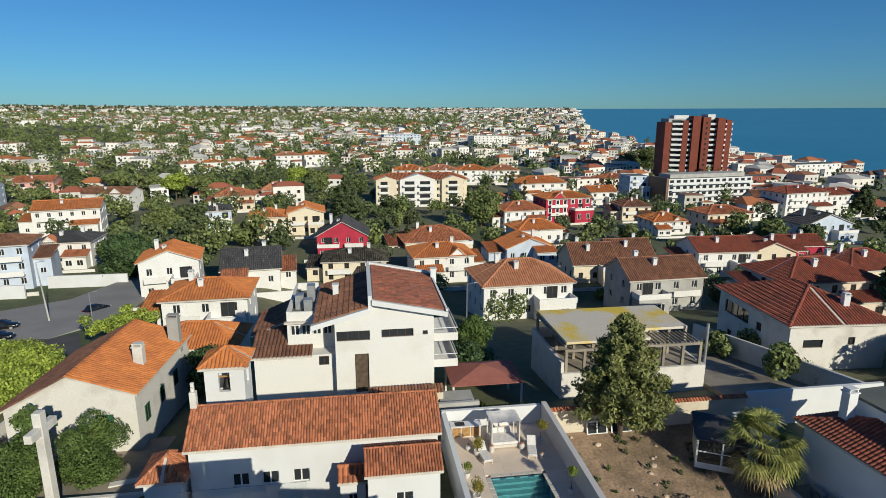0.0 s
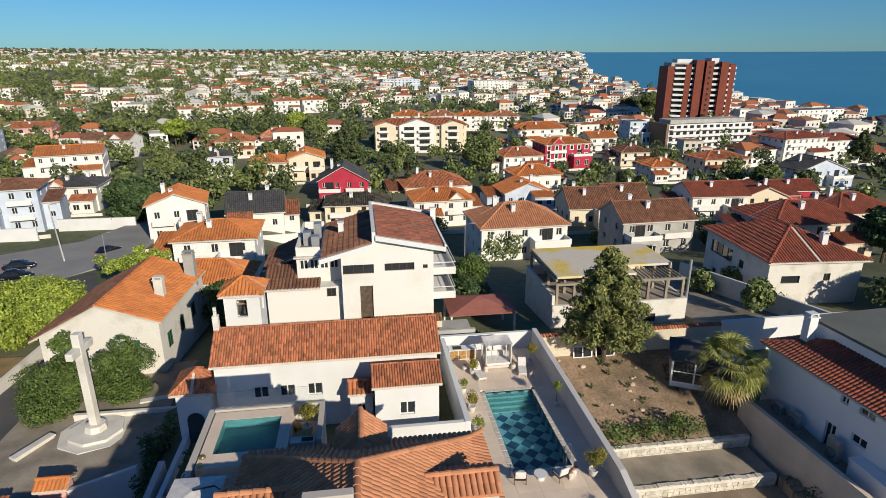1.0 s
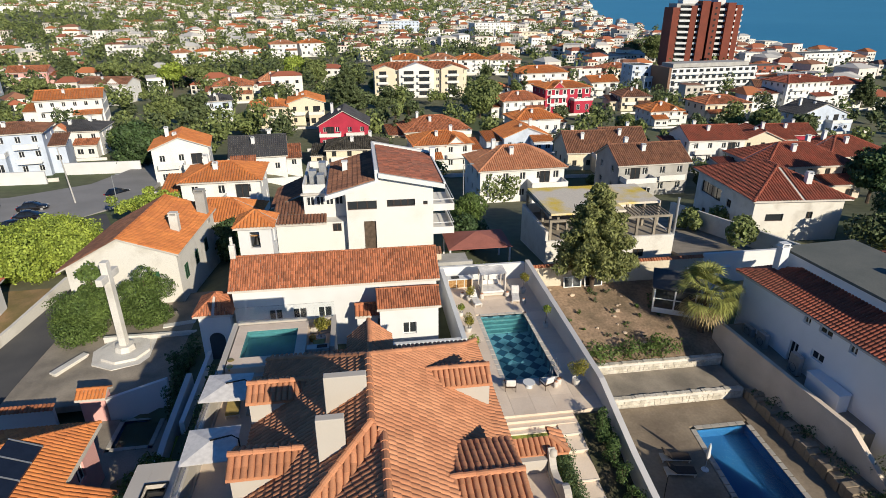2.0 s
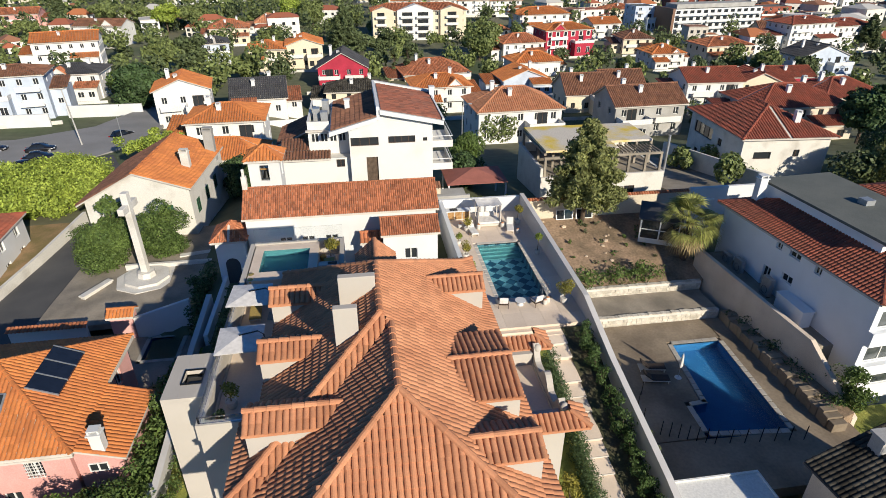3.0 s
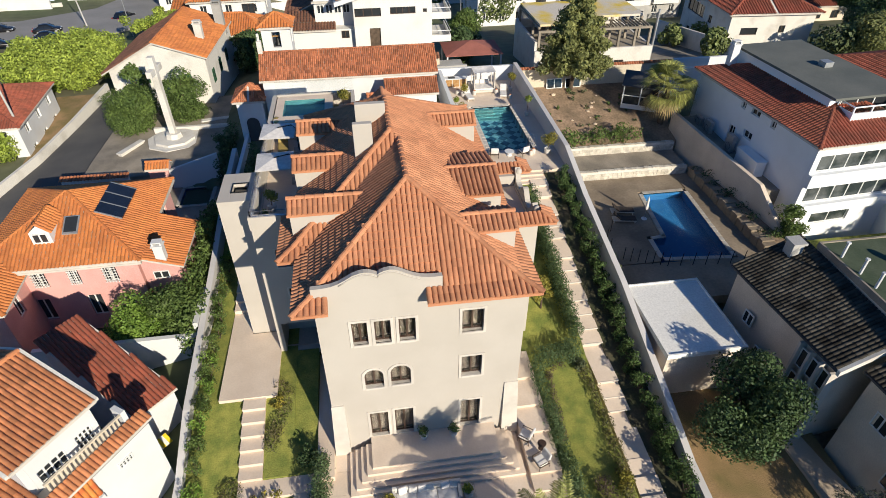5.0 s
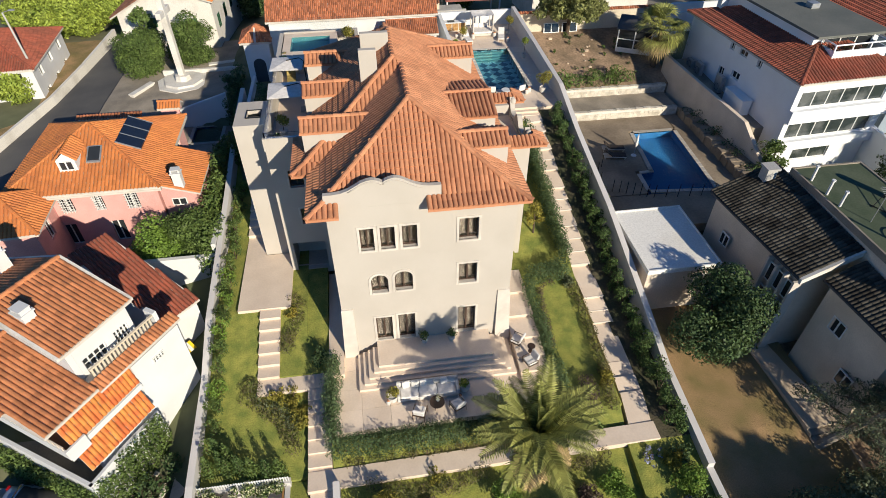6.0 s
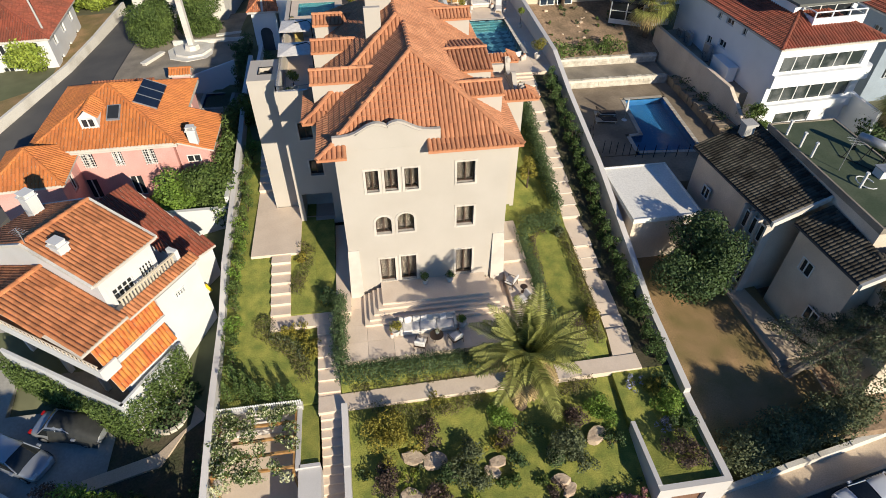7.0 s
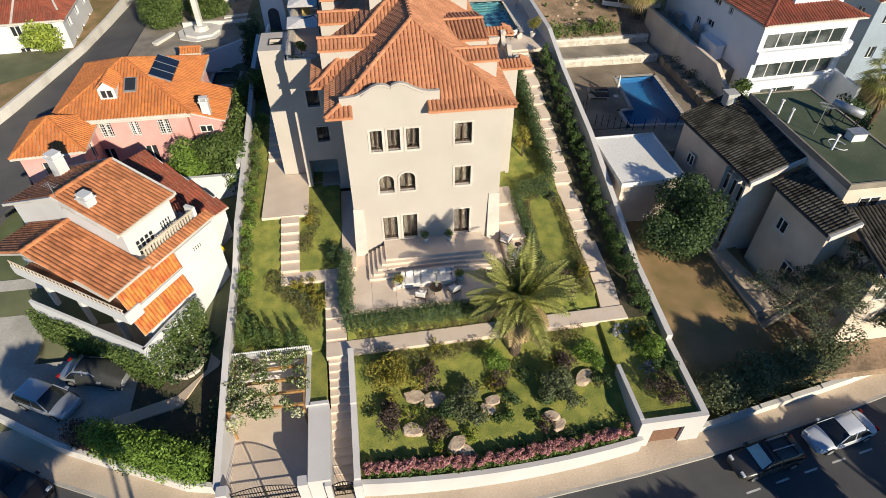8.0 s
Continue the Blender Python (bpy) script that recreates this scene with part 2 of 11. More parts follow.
def part(name, geo, material, parent=None, label="", category="", kind="", group="", bevel=0.0, smooth=False):
    """One mesh object, under a thing or on its own."""
    me = geo.mesh(name, smooth) if isinstance(geo, Geo) else geo
    if not me.materials:
        me.materials.append(material)
    ob = new(name, me)
    if parent is not None:
        ob.parent = parent
    if bevel:
        b = ob.modifiers.new("bevel", "BEVEL")
        b.width, b.segments, b.limit_method = bevel, 2, "ANGLE"
    return tagged(ob, label, category, group, kind)


def thing(name, m, label, category, group="", kind=""):
    ob = new(name)
    ob.empty_display_size = 0.2
    ob.matrix_basis = m if isinstance(m, Matrix) else Matrix.Translation(m)
    return tagged(ob, label, category, group, kind)


# ---- roofs ----
def tile_rows(poly, w):
    """Column centres and the stretch of each column inside a convex roof plane whose first edge is the eave."""
    p = [Vector(q) for q in poly]
    u = (p[1] - p[0]).normalized()
    nrm = (p[1] - p[0]).cross(p[-1] - p[0]).normalized()
    v = nrm.cross(u)
    pu = [((q - p[0]).dot(u), (q - p[0]).dot(v)) for q in p]
    lo, hi = min(a for a, _ in pu), max(a for a, _ in pu)
    rows = []
    count = max(1, int((hi - lo) / w))
    for k in range(count):
        c = lo + (k + 0.5) * (hi - lo) / count
        hits = []
        for i in range(len(pu)):
            (a0, b0), (a1, b1) = pu[i], pu[(i + 1) % len(pu)]
            if (a0 - c) * (a1 - c) < 0:
                hits.append(b0 + (b1 - b0) * (c - a0) / (a1 - a0))
        if len(hits) >= 2:
            rows.append((c, min(hits), max(hits)))
    return p[0], u, v, nrm, rows, (hi - lo) / count


ARC = [(math.cos(a), math.sin(a)) for a in [math.pi * k / 5 for k in range(6)]]


def tiles_mesh(name, polys, w=0.24, length=0.42):
    """Barrel tiles over some roof planes, joined into one mesh."""
    vs, n = [], 0
    for poly in polys:
        o, u, v, nrm, rows, w2 = tile_rows(poly, w)
        o, u, v, nrm = (np.array(a) for a in (o, u, v, nrm))
        for c, v0, v1 in rows:
            k = np.arange(max(1, int(math.ceil((v1 - v0) / length - 0.05))))
            b = v0 + k * length
            t = np.minimum(b + length * 1.1, v1 + 0.03)
            jit = np.random.uniform(-0.008, 0.008, (len(k), 1))
            for arc_r, end, lift in ((0.505, b, 0.03), (0.46, t, 0.0)):
                ring = [o + u * (c + arc_r * w2 * ca) + v * end[:, None] + nrm * (arc_r * w2 * 0.78 * sa + lift * w / 0.24 + 0.01) + u * jit for ca, sa in ARC]
                vs.append(np.stack(ring, 1))
    if not vs:
        return None
    bottoms = np.concatenate(vs[0::2])
    tops = np.concatenate(vs[1::2])
    m = len(bottoms)
    verts = np.concatenate([bottoms, tops], 1).reshape(-1, 3)
    base = (np.arange(m) * 12)[:, None, None]
    q = np.array([[i, i + 6, i + 7, i + 1] for i in range(5)])[None]
    return quads_mesh(name, verts, (base + q).reshape(-1, 4), True)


def ridge_geo(geo, a, b, r=0.13, step=0.42):
    """Half-round ridge tiles from a to b."""
    a, b = Vector(a), Vector(b)
    d = b - a
    n = max(1, int(d.length / step))
    u = d.normalized()
    s = u.cross(Vector((0, 0, 1))).normalized()
    up = s.cross(u)
    for k in range(n):
        p, q = a + d * (k / n), a + d * ((k + 1.08) / n)
        vs = [p + (s * ca + up * (sa * 0.9 + 0.12)) * r * 1.08 for ca, sa in ARC] + [q + (s * ca + up * (sa * 0.9)) * r * 0.92 for ca, sa in ARC]
        geo.add(vs, [(i, i + 1, i + 7, i + 6) for i in range(5)] + [(5, 4, 3, 2, 1, 0)])
    return geo


# ---- walls with openings ----
def wall_geo(length, height, thick, openings=()):
    """A wall along +x from 0, its outer face at y = 0, thickness towards +y, with openings (x0, x1, z0, z1) cut through."""
    g = Geo()
    us = sorted({0.0, length, *[a for o in openings for a in o[:2]]})
    zs = sorted({0.0, height, *[a for o in openings for a in o[2:4]]})
    solid = {}
    for i in range(len(us) - 1):
        for j in range(len(zs) - 1):
            cu, cz = (us[i] + us[i + 1]) / 2, (zs[j] + zs[j + 1]) / 2
            solid[i, j] = not any(o[0] < cu < o[1] and o[2] < cz < o[3] for o in openings)
    for (i, j), s in solid.items():
        if not s:
            continue
        a, b, c, d = us[i], us[i + 1], zs[j], zs[j + 1]
        g.add([(a, 0, c), (b, 0, c), (b, 0, d), (a, 0, d)], [(0, 1, 2, 3)])
        g.add([(a, thick, c), (b, thick, c), (b, thick, d), (a, thick, d)], [(3, 2, 1, 0)])
        for key, ring in (((i - 1, j), ((a, c), (a, d))), ((i + 1, j), ((b, d), (b, c))), ((i, j - 1), ((b, c), (a, c))), ((i, j + 1), ((a, d), (b, d)))):
            if not solid.get(key, False):
                (p, q), (r, t) = ring
                g.add([(p, 0, q), (r, 0, t), (r, thick, t), (p, thick, q)], [(0, 1, 2, 3)])
    return g


def window(parent, m, w, h, frame_mat, leaves=2, bars=0, depth=0.08, name="window", label="", glass=None):
    """A window in a wall's local frame m: its lower left corner at the origin, facing -y."""
    g, t = Geo(), 0.06
    g.box(0, w, 0, depth, 0, t).box(0, w, 0, depth, h - t, h).box(0, t, 0, depth, t, h - t).box(w - t, w, 0, depth, t, h - t)
    for k in range(1, leaves):
        g.box(w * k / leaves - t * 0.7, w * k / leaves + t * 0.7, 0.0, depth, t, h - t)
    for k in range(1, bars + 1):
        g.box(t, w - t, 0.015, depth - 0.02, h * k / (bars + 1) - 0.02, h * k / (bars + 1) + 0.02)
    ob = part(name, g.moved(m), frame_mat, parent, label)
    pane = Geo().box(t * 0.5, w - t * 0.5, depth * 0.5, depth * 0.5 + 0.012, t * 0.5, h - t * 0.5)
    pn = part("pane", pane.moved(m), glass or PANE, ob)
    pn.visible_shadow = glass is None
    return ob


SIDES = {"front": lambda w, d: pose(-w / 2, -d / 2, 0), "back": lambda w, d: pose(w / 2, d / 2, 0, 0, 0, 180),
         "left": lambda w, d: pose(-w / 2, d / 2, 0, 0, 0, -90), "right": lambda w, d: pose(w / 2, -d / 2, 0, 0, 0, 90)}


def roof_on(parent, w, d, h, kind, rise, over, tile, tw=0.3, eave_mat=None, name="roof", thick=0.14):
    """A tiled roof over a w x d plan whose walls end at height h."""
    W, D = w / 2 + over, d / 2 + over
    e = h - over * rise / max(0.5, (d / 2 if kind in ("gablex", "hip") else w / 2)) * 0.6
    top = h + rise
    ridges = []
    if kind == "hip":
        if w >= d:
            r0, r1 = Vector((-(W - D) - 0.01, 0, top)), Vector((W - D + 0.01, 0, top))
        else:
            r0, r1 = Vector((0, -(D - W) - 0.01, top)), Vector((0, D - W + 0.01, top))
        c = [Vector((-W, -D, e)), Vector((W, -D, e)), Vector((W, D, e)), Vector((-W, D, e))]
        if w >= d:
            planes = [[c[0], c[1], r1, r0], [c[1], c[2], r1], [c[2], c[3], r0, r1], [c[3], c[0], r0]]
            ridges = [(r0, r1), (c[0], r0), (c[3], r0), (c[1], r1), (c[2], r1)]
        else:
            planes = [[c[0], c[1], r0], [c[1], c[2], r1, r0], [c[2], c[3], r1], [c[3], c[0], r0, r1]]
            ridges = [(r0, r1), (c[0], r0), (c[1], r0), (c[2], r1), (c[3], r1)]
    elif kind == "gablex":
        r0, r1 = Vector((-W, 0, top)), Vector((W, 0, top))
        planes = [[Vector((-W, -D, e)), Vector((W, -D, e)), r1, r0], [Vector((W, D, e)), Vector((-W, D, e)), r0, r1]]
        ridges = [(r0, r1)]
    else:
        r0, r1 = Vector((0, -D, top)), Vector((0, D, top))
        planes = [[Vector((W, -D, e)), Vector((W, D, e)), r1, r0], [Vector((-W, D, e)), Vector((-W, -D, e)), r0, r1]]
        ridges = [(r0, r1)]
    g = Geo()
    for p in planes:
        g.slab(p, thick)
    roof = part(name, g, eave_mat or TRIM, parent)
    part("tiles", tiles_mesh("tiles", planes, tw, tw * 1.7), tile, roof, kind="stuff")
    rg = Geo()
    for a, b in ridges:
        ridge_geo(rg, a, b, tw * 0.55, tw * 1.7)
    part("ridge_tiles", rg, tile, roof)
    return roof


def chimney(parent, x, y, z0, z1, w=0.7, d=0.6, material=None):
    g = Geo().box(x - w / 2, x + w / 2, y - d / 2, y + d / 2, z0, z1)
    g.box(x - w / 2 - 0.07, x + w / 2 + 0.07, y - d / 2 - 0.07, y + d / 2 + 0.07, z1 + 0.003, z1 + 0.09)
    for sx in (-1, 1):
        g.box(x + sx * (w / 2 - 0.05) - 0.05, x + sx * (w / 2 - 0.05) + 0.05, y - d / 2 + 0.04, y + d / 2 - 0.04, z1 + 0.093, z1 + 0.28)
    g.box(x - w / 2, x + w / 2, y - d / 2, y + d / 2, z1 + 0.283, z1 + 0.34)
    return part("chimney", g, material or WHITE, parent)


def house(name, label, x, y, z, rot, w, d, h, roof="hip", rise=2.0, wall=None, tile=None, over=0.45, windows=(), chimneys=(), tw=0.34, frame_mat=None, category="house", group="", below=2.5):
    """A house: four walls with real openings, a tiled or flat roof, windows and chimneys."""
    wall, tile = wall or WHITE, tile or TILE
    ob = thing(name, pose(x, y, z, 0, 0, rot), label, category, group)
    t = 0.3
    for side, place in SIDES.items():
        length = w if side in ("front", "back") else d - 2 * t - 0.006
        m = place(w, d)
        if side in ("left", "right"):
            m = m @ pose(t + 0.003, 0, 0)
        holes = [(u, u + ww, v, v + hh) for s, u, v, ww, hh in windows if s == side]
        part("wall", wall_geo(length, h, t, holes).moved(m), wall, ob)
        part("footing", Geo().box(0, length, 0.02, t, -below, -0.003).moved(m), wall, ob)
        for u, u2, v, v2 in holes:
            window(ob, m @ pose(u, 0.12, v), u2 - u, v2 - v, frame_mat or WHITEFRAME, 2 if u2 - u < 1.7 else int((u2 - u) / 1.25))
    part("floor_slab", Geo().box(-w / 2 + t, w / 2 - t, -d / 2 + t, d / 2 - t, -0.2, 0.0), CONCRETE, ob)
    if roof == "flat":
        part("roof", Geo().box(-w / 2 + 0.2, w / 2 - 0.2, -d / 2 + 0.2, d / 2 - 0.2, h - 0.35, h - 0.2), tile, ob)
    else:
        if roof != "hip":
            tri = [(-w / 2, 0), (w / 2, 0), (0, rise)] if roof == "gabley" else [(-d / 2, 0), (d / 2, 0), (0, rise)]
            for sgn in (-1, 1):
                g = Geo()
                a, b = (sgn * d / 2, sgn * (d / 2 - t)) if roof == "gabley" else (sgn * w / 2, sgn * (w / 2 - t))
                ring = [[(p, q, h + r + 0.002) if roof == "gabley" else (q, p, h + r + 0.002) for p, r in tri] for q in (a, b)]
                g.add(ring[0] + ring[1], [(0, 1, 2), (5, 4, 3), (0, 3, 4, 1), (1, 4, 5, 2), (2, 5, 3, 0)])
                part("gable", g, wall, ob)
        roof_on(ob, w, d, h, roof, rise, over, tile, tw)
    for cx, cy, z0, z1 in chimneys:
        chimney(ob, cx, cy, z0, z1)
    return ob


# ---- planting ----
def leaf_quads(centres, normals, size, aspect=0.55, rng=None):
    """Small folded leaves at the centres, facing about along the normals."""
    rng = rng or np.random
    n = len(centres)
    nn = normals + rng.normal(0, 0.55, (n, 3))
    nn /= np.linalg.norm(nn, axis=1)[:, None] + 1e-9
    a = np.cross(nn, rng.normal(0, 1, (n, 3)))
    a /= np.linalg.norm(a, axis=1)[:, None] + 1e-9
    b = np.cross(nn, a)
    s = size * rng.uniform(0.6, 1.35, (n, 1))
    verts = np.stack([centres - a * s, centres + b * s * aspect, centres + a * s, centres - b * s * aspect], 1).reshape(-1, 3)
    return verts, np.arange(n * 4).reshape(-1, 4)


def blob_leaves(blobs, per_area, size, rng, aspect=0.55):
    """Leaves in a shell round ellipsoids (x, y, z, rx, ry, rz), uneven and with gaps."""
    cs, ns = [], []
    for x, y, z, rx, ry, rz in blobs:
        area = 4 * math.pi * ((rx * ry) ** 1.6 / 3 + (rx * rz) ** 1.6 / 3 + (ry * rz) ** 1.6 / 3) ** (1 / 1.6)
        n = max(12, int(area * per_area * 1.5))
        d = rng.normal(0, 1, (n, 3))
        d /= np.linalg.norm(d, axis=1)[:, None]
        lump = 1 + 0.13 * np.sin(d[:, 0] * 5 + x * 3) * np.sin(d[:, 1] * 6 + y * 2) + 0.10 * np.sin(d[:, 2] * 7 + x)
        r = (lump * rng.uniform(0.45, 1.0, n) ** 0.5 * 1.05)[:, None]
        cs.append(np.array([x, y, z]) + d * r * np.array([rx, ry, rz]))
        ns.append(d)
    return leaf_quads(np.concatenate(cs), np.concatenate(ns), size, aspect, rng)


def leaf_part(name, blobs, material, parent, per_area=14, size=0.16, seed=1, aspect=0.55, label=""):
    rng = np.random.RandomState(seed)
    v, q = blob_leaves(blobs, per_area, size, rng, aspect)
    return part(name, quads_mesh(name, v, q), material, parent, label)


def crown_blobs(rng, r, h, n, flat=1.0):
    """Clumps that make up a crown of radius r and height h, centred at the origin."""
    out = []
    for k in range(n):
        a, q = rng.uniform(0, 2 * math.pi), math.sqrt(rng.uniform(0, 1))
        zz = rng.uniform(-0.5, 0.5)
        w = math.sqrt(max(0.05, 1 - (2 * zz) ** 2 * 0.8))
        s = rng.uniform(0.30, 0.50) * min(r, h * 0.75)
        out.append((math.cos(a) * q * (r - s * 0.6) * w, math.sin(a) * q * (r - s * 0.6) * w, zz * (h - s), s, s, s * 0.8 * flat))
    return out


def tree(name, label, x, y, z, r, height, crown_h, material, seed=1, clumps=16, size=0.2, per_area=9, trunk_r=0.16, lean=(0, 0), category="tree", group=""):
    """A broad-leaved tree: tapered trunk, limbs and a crown of leaf clumps."""
    rng = np.random.RandomState(seed)
    ob = thing(name, (x, y, z), label, category, group)
    blobs = [(bx + lean[0], by + lean[1], bz + height - crown_h / 2, a, b, c) for bx, by, bz, a, b, c in crown_blobs(rng, r, crown_h, clumps)]
    g = Geo()
    fork = height - crown_h * 0.75
    g.tube([(0, 0, -0.3), (lean[0] * 0.3, lean[1] * 0.3, fork * 0.5), (lean[0] * 0.7, lean[1] * 0.7, max(0.3, fork))], [trunk_r * 1.25, trunk_r, trunk_r * 0.75], 8)
    part("trunk", g, BARK, ob)
    lg = Geo()
    for b in blobs[: min(9, len(blobs))]:
        p = Vector((lean[0] * 0.7, lean[1] * 0.7, max(0.25, fork * 0.95)))
        q = Vector(b[:3])
        mid = p.lerp(q, 0.5) + Vector((0, 0, 0.15))
        lg.tube([p, mid, q], [trunk_r * 0.55, trunk_r * 0.35, trunk_r * 0.12], 5)
    part("branchwork", lg, BARK, ob, kind="stuff")
    if math.hypot(x, y) > 90:
        per_area, size = min(per_area, 8), max(size, 0.34)
    elif math.hypot(x, y) > 48:
        per_area, size = min(per_area, 20), max(size, 0.155)
    v, q = blob_leaves(blobs, per_area, size, rng)
    part("crown", quads_mesh("crown", v, q), material, ob)
    return ob


def shrub(name, label, x, y, z, r, h, material, seed=1, size=0.09, per_area=26, clumps=7, category="shrub", group=""):
    """A low bush of leaf clumps on a few stems."""
    rng = np.random.RandomState(seed)
    ob = thing(name, (x, y, z), label, category, group)
    blobs = [(bx, by, bz + h * 0.52, a, b, c) for bx, by, bz, a, b, c in crown_blobs(rng, r, h, clumps)]
    g = Geo()
    for b in blobs[:5]:
        g.tube([(0, 0, -0.1), (b[0] * 0.5, b[1] * 0.5, b[2] * 0.6), b[:3]], [0.03, 0.02, 0.008], 4)
    part("stemwork", g, BARK, ob, kind="stuff")
    v, q = blob_leaves(blobs, per_area, size, rng)
    part("leaves", quads_mesh("leaves", v, q), material, ob)
    return ob


def hedge(name, label, line, width, height, material, seed=1, size=0.09, per_area=20, step=0.55, ground=None, uneven=0.2, category="hedge", group=""):
    """A hedge along a line of (x, y, z) points, made of leaf clumps over inner stems."""
    rng = np.random.RandomState(seed)
    x0, y0, z0 = line[0]
    ob = thing(name, (x0, y0, z0), label, category, group)
    blobs, g = [], Geo()
    for (ax, ay, az), (bx, by, bz) in zip(line[:-1], line[1:]):
        n = max(1, int(math.hypot(bx - ax, by - ay) / step))
        for k in range(n):
            t = (k + rng.uniform(0.2, 0.8)) / n
            px, py, pz = ax + (bx - ax) * t - x0, ay + (by - ay) * t - y0, az + (bz - az) * t - z0
            hh = height * (1 + rng.uniform(-uneven, uneven))
            g.tube([(px, py, pz - 0.1), (px + 0.05, py, pz + hh * 0.6)], [0.035, 0.012], 4)
            s = width * 0.55
            layers = max(1, int(round(hh / (s * 1.2))))
            for j in range(layers):
                zz = pz + (j + 0.5) * hh / layers
                blobs.append((px + rng.uniform(-0.12, 0.12) * width, py + rng.uniform(-0.12, 0.12) * width, zz, max(s, step * 0.62) * rng.uniform(0.85, 1.1), s * rng.uniform(0.85, 1.1), hh / layers * 0.68))
    part("stemwork", g, BARK, ob, kind="stuff")
    v, q = blob_leaves(blobs, per_area, size, rng)
    part("leaves", quads_mesh("leaves", v, q), material, ob)
    return ob
# ---- ground, street, sea ----
LEFT = ([-200, -20, -9, -4, 2, 10, 25, 33, 48, 62, 80, 100, 150, 300], [-9, -5.6, -5.5, -5.0, -3.4, -2.4, -0.9, 0.0, 0.2, -1.0, -2.8, -4.6, -7.0, -9.5])
MIDDLE = ([-200, -20, -13.8, -11, -5.6, -4.2, 0, 8, 20, 24, 42, 50, 66, 95, 170, 300], [-9, -5.5, -5.5, -5.4, -5.2, -3.6, -2.2, -1.4, 1.8, 2.6, 2.8, 2.0, 0.0, -6.6, -7.5, -13])
RIGHT = ([-200, -20, -12.4, -10, 0, 12, 27, 31, 40, 48, 62, 100, 200, 300], [-9, -5.7, -5.5, -4.9, -3.0, -2.9, -2.9, 0.2, 2.2, 1.0, -0.6, -7.4, -10.5, -15])


def land(x, y):
    """Height of the ground, before the plots are laid on it."""
    a, b, c = (np.interp(y, *k) for k in (LEFT, MIDDLE, RIGHT))
    near = np.where(x < 0, b + (a - b) * np.clip((-x - 13) / np.where((y > 24) & (y < 29.6), 0.8, 6.0), 0, 1), b + (c - b) * np.clip((x - 13.6) / 4, 0, 1))
    dist = np.hypot(x, y)
    far = np.interp(dist, [0, 300, 600, 1200, 2500, 5200], [-11, -11, -9, 4, 32, 84])
    far = far - np.clip((x - 40) / 300, 0, 1) * 6
    k = np.clip((dist - 170) / 160, 0, 1)
    hill = near * (1 - k) + far * k
    shore = np.interp(y, [-5000, 430, 990, 4565, 6000], [420, 440, 470, 1780, 2300])
    return np.where(x > shore - 60, hill + (-75 - hill) * np.clip((x - shore + 60) / 120, 0, 1), hill)


def ground_sheet():
    ax = np.concatenate([-np.geomspace(5200, 72, 40), np.arange(-70, 70.1, 1.4), np.geomspace(72, 5200, 40)])
    ay = np.concatenate([-np.geomspace(5200, 42, 14), np.arange(-40, 120.1, 1.4), np.geomspace(122, 5200, 60)])
    X, Y = np.meshgrid(ax, ay)
    Z = land(X, Y)
    nx, ny = len(ax), len(ay)
    i = np.arange((ny - 1) * (nx - 1))
    r, c = i // (nx - 1), i % (nx - 1)
    a = r * nx + c
    quads = np.stack([a, a + 1, a + 1 + nx, a + nx], 1)
    return quads_mesh("ground", np.stack([X, Y, Z], -1).reshape(-1, 3), quads, True)


part("ground", ground_sheet(), LAND, None, "dry green and brown ground of a hillside town", "ground", "structure")

WATER_SEA = mat("sea_water", (0.036, 0.205, 0.33), 0.35, (0.048, 0.235, 0.36), 0.004, 0.05, 0.25, dist=0.5, coarse=0.1)
sea = Geo()
ring = [(0, 0, -40)]
for d in (300, 700, 1500, 3000, 5200):
    for k in range(48):
        a = 2 * math.pi * k / 48
        ring.append((d * math.cos(a), d * math.sin(a), -40 + 112 * d / 5200))
faces = [(0, 1 + k, 1 + (k + 1) % 48) for k in range(48)]
for j in range(4):
    faces += [(1 + j * 48 + k, 1 + (j + 1) * 48 + k, 1 + (j + 1) * 48 + (k + 1) % 48, 1 + j * 48 + (k + 1) % 48) for k in range(48)]
part("water", sea.add(ring, faces), WATER_SEA, None, "calm blue sea reaching the horizon", "sea", "structure")


def strip(name, pts_a, pts_b, thick, material, label, category, kind="structure", skirt=0.0):
    """A band of ground between two lines of points, with thickness."""
    g = Geo()
    for k in range(len(pts_a) - 1):
        g.slab([pts_a[k], pts_b[k], pts_b[k + 1], pts_a[k + 1]], thick)
    return part(name, g, material, None, label, category, kind)


# the street in front: it bends gently round the plot
STREET = ([-60, -40, -27, -23, -15.6, -9, 0, 9.5, 14, 24, 45, 70], [14, 2, -6.3, -8.7, -12.0, -13.5, -14.15, -13.4, -12.9, -11.3, -7, -1])


def street_y(x):
    """The line of the garden walls along the street."""
    return float(np.interp(x, *STREET))


def arc_line(off, z, xs=(-60, -50, -40, -33, -27, -23, -19, -15.6, -12, -9, -4, 0, 5, 9.5, 14, 19, 24, 34, 45, 70)):
    return [(x + (0.45 * off if x < -12 else 0.0), street_y(x) + off, z + 0.012 * x) for x in xs]


strip("pavement", arc_line(-1.3, -4.93), arc_line(0.4, -4.93), 0.7, COBBLE, "sandy limestone-sett pavement along the garden walls", "pavement")
strip("kerb", arc_line(-1.48, -4.93), arc_line(-1.303, -4.93), 0.6, KERB, "pale stone kerb beside the asphalt", "kerb")
strip("road", arc_line(-9.5, -5.06), arc_line(-1.483, -5.06), 0.5, ASPHALT, "dark asphalt street in front of the villa", "road")

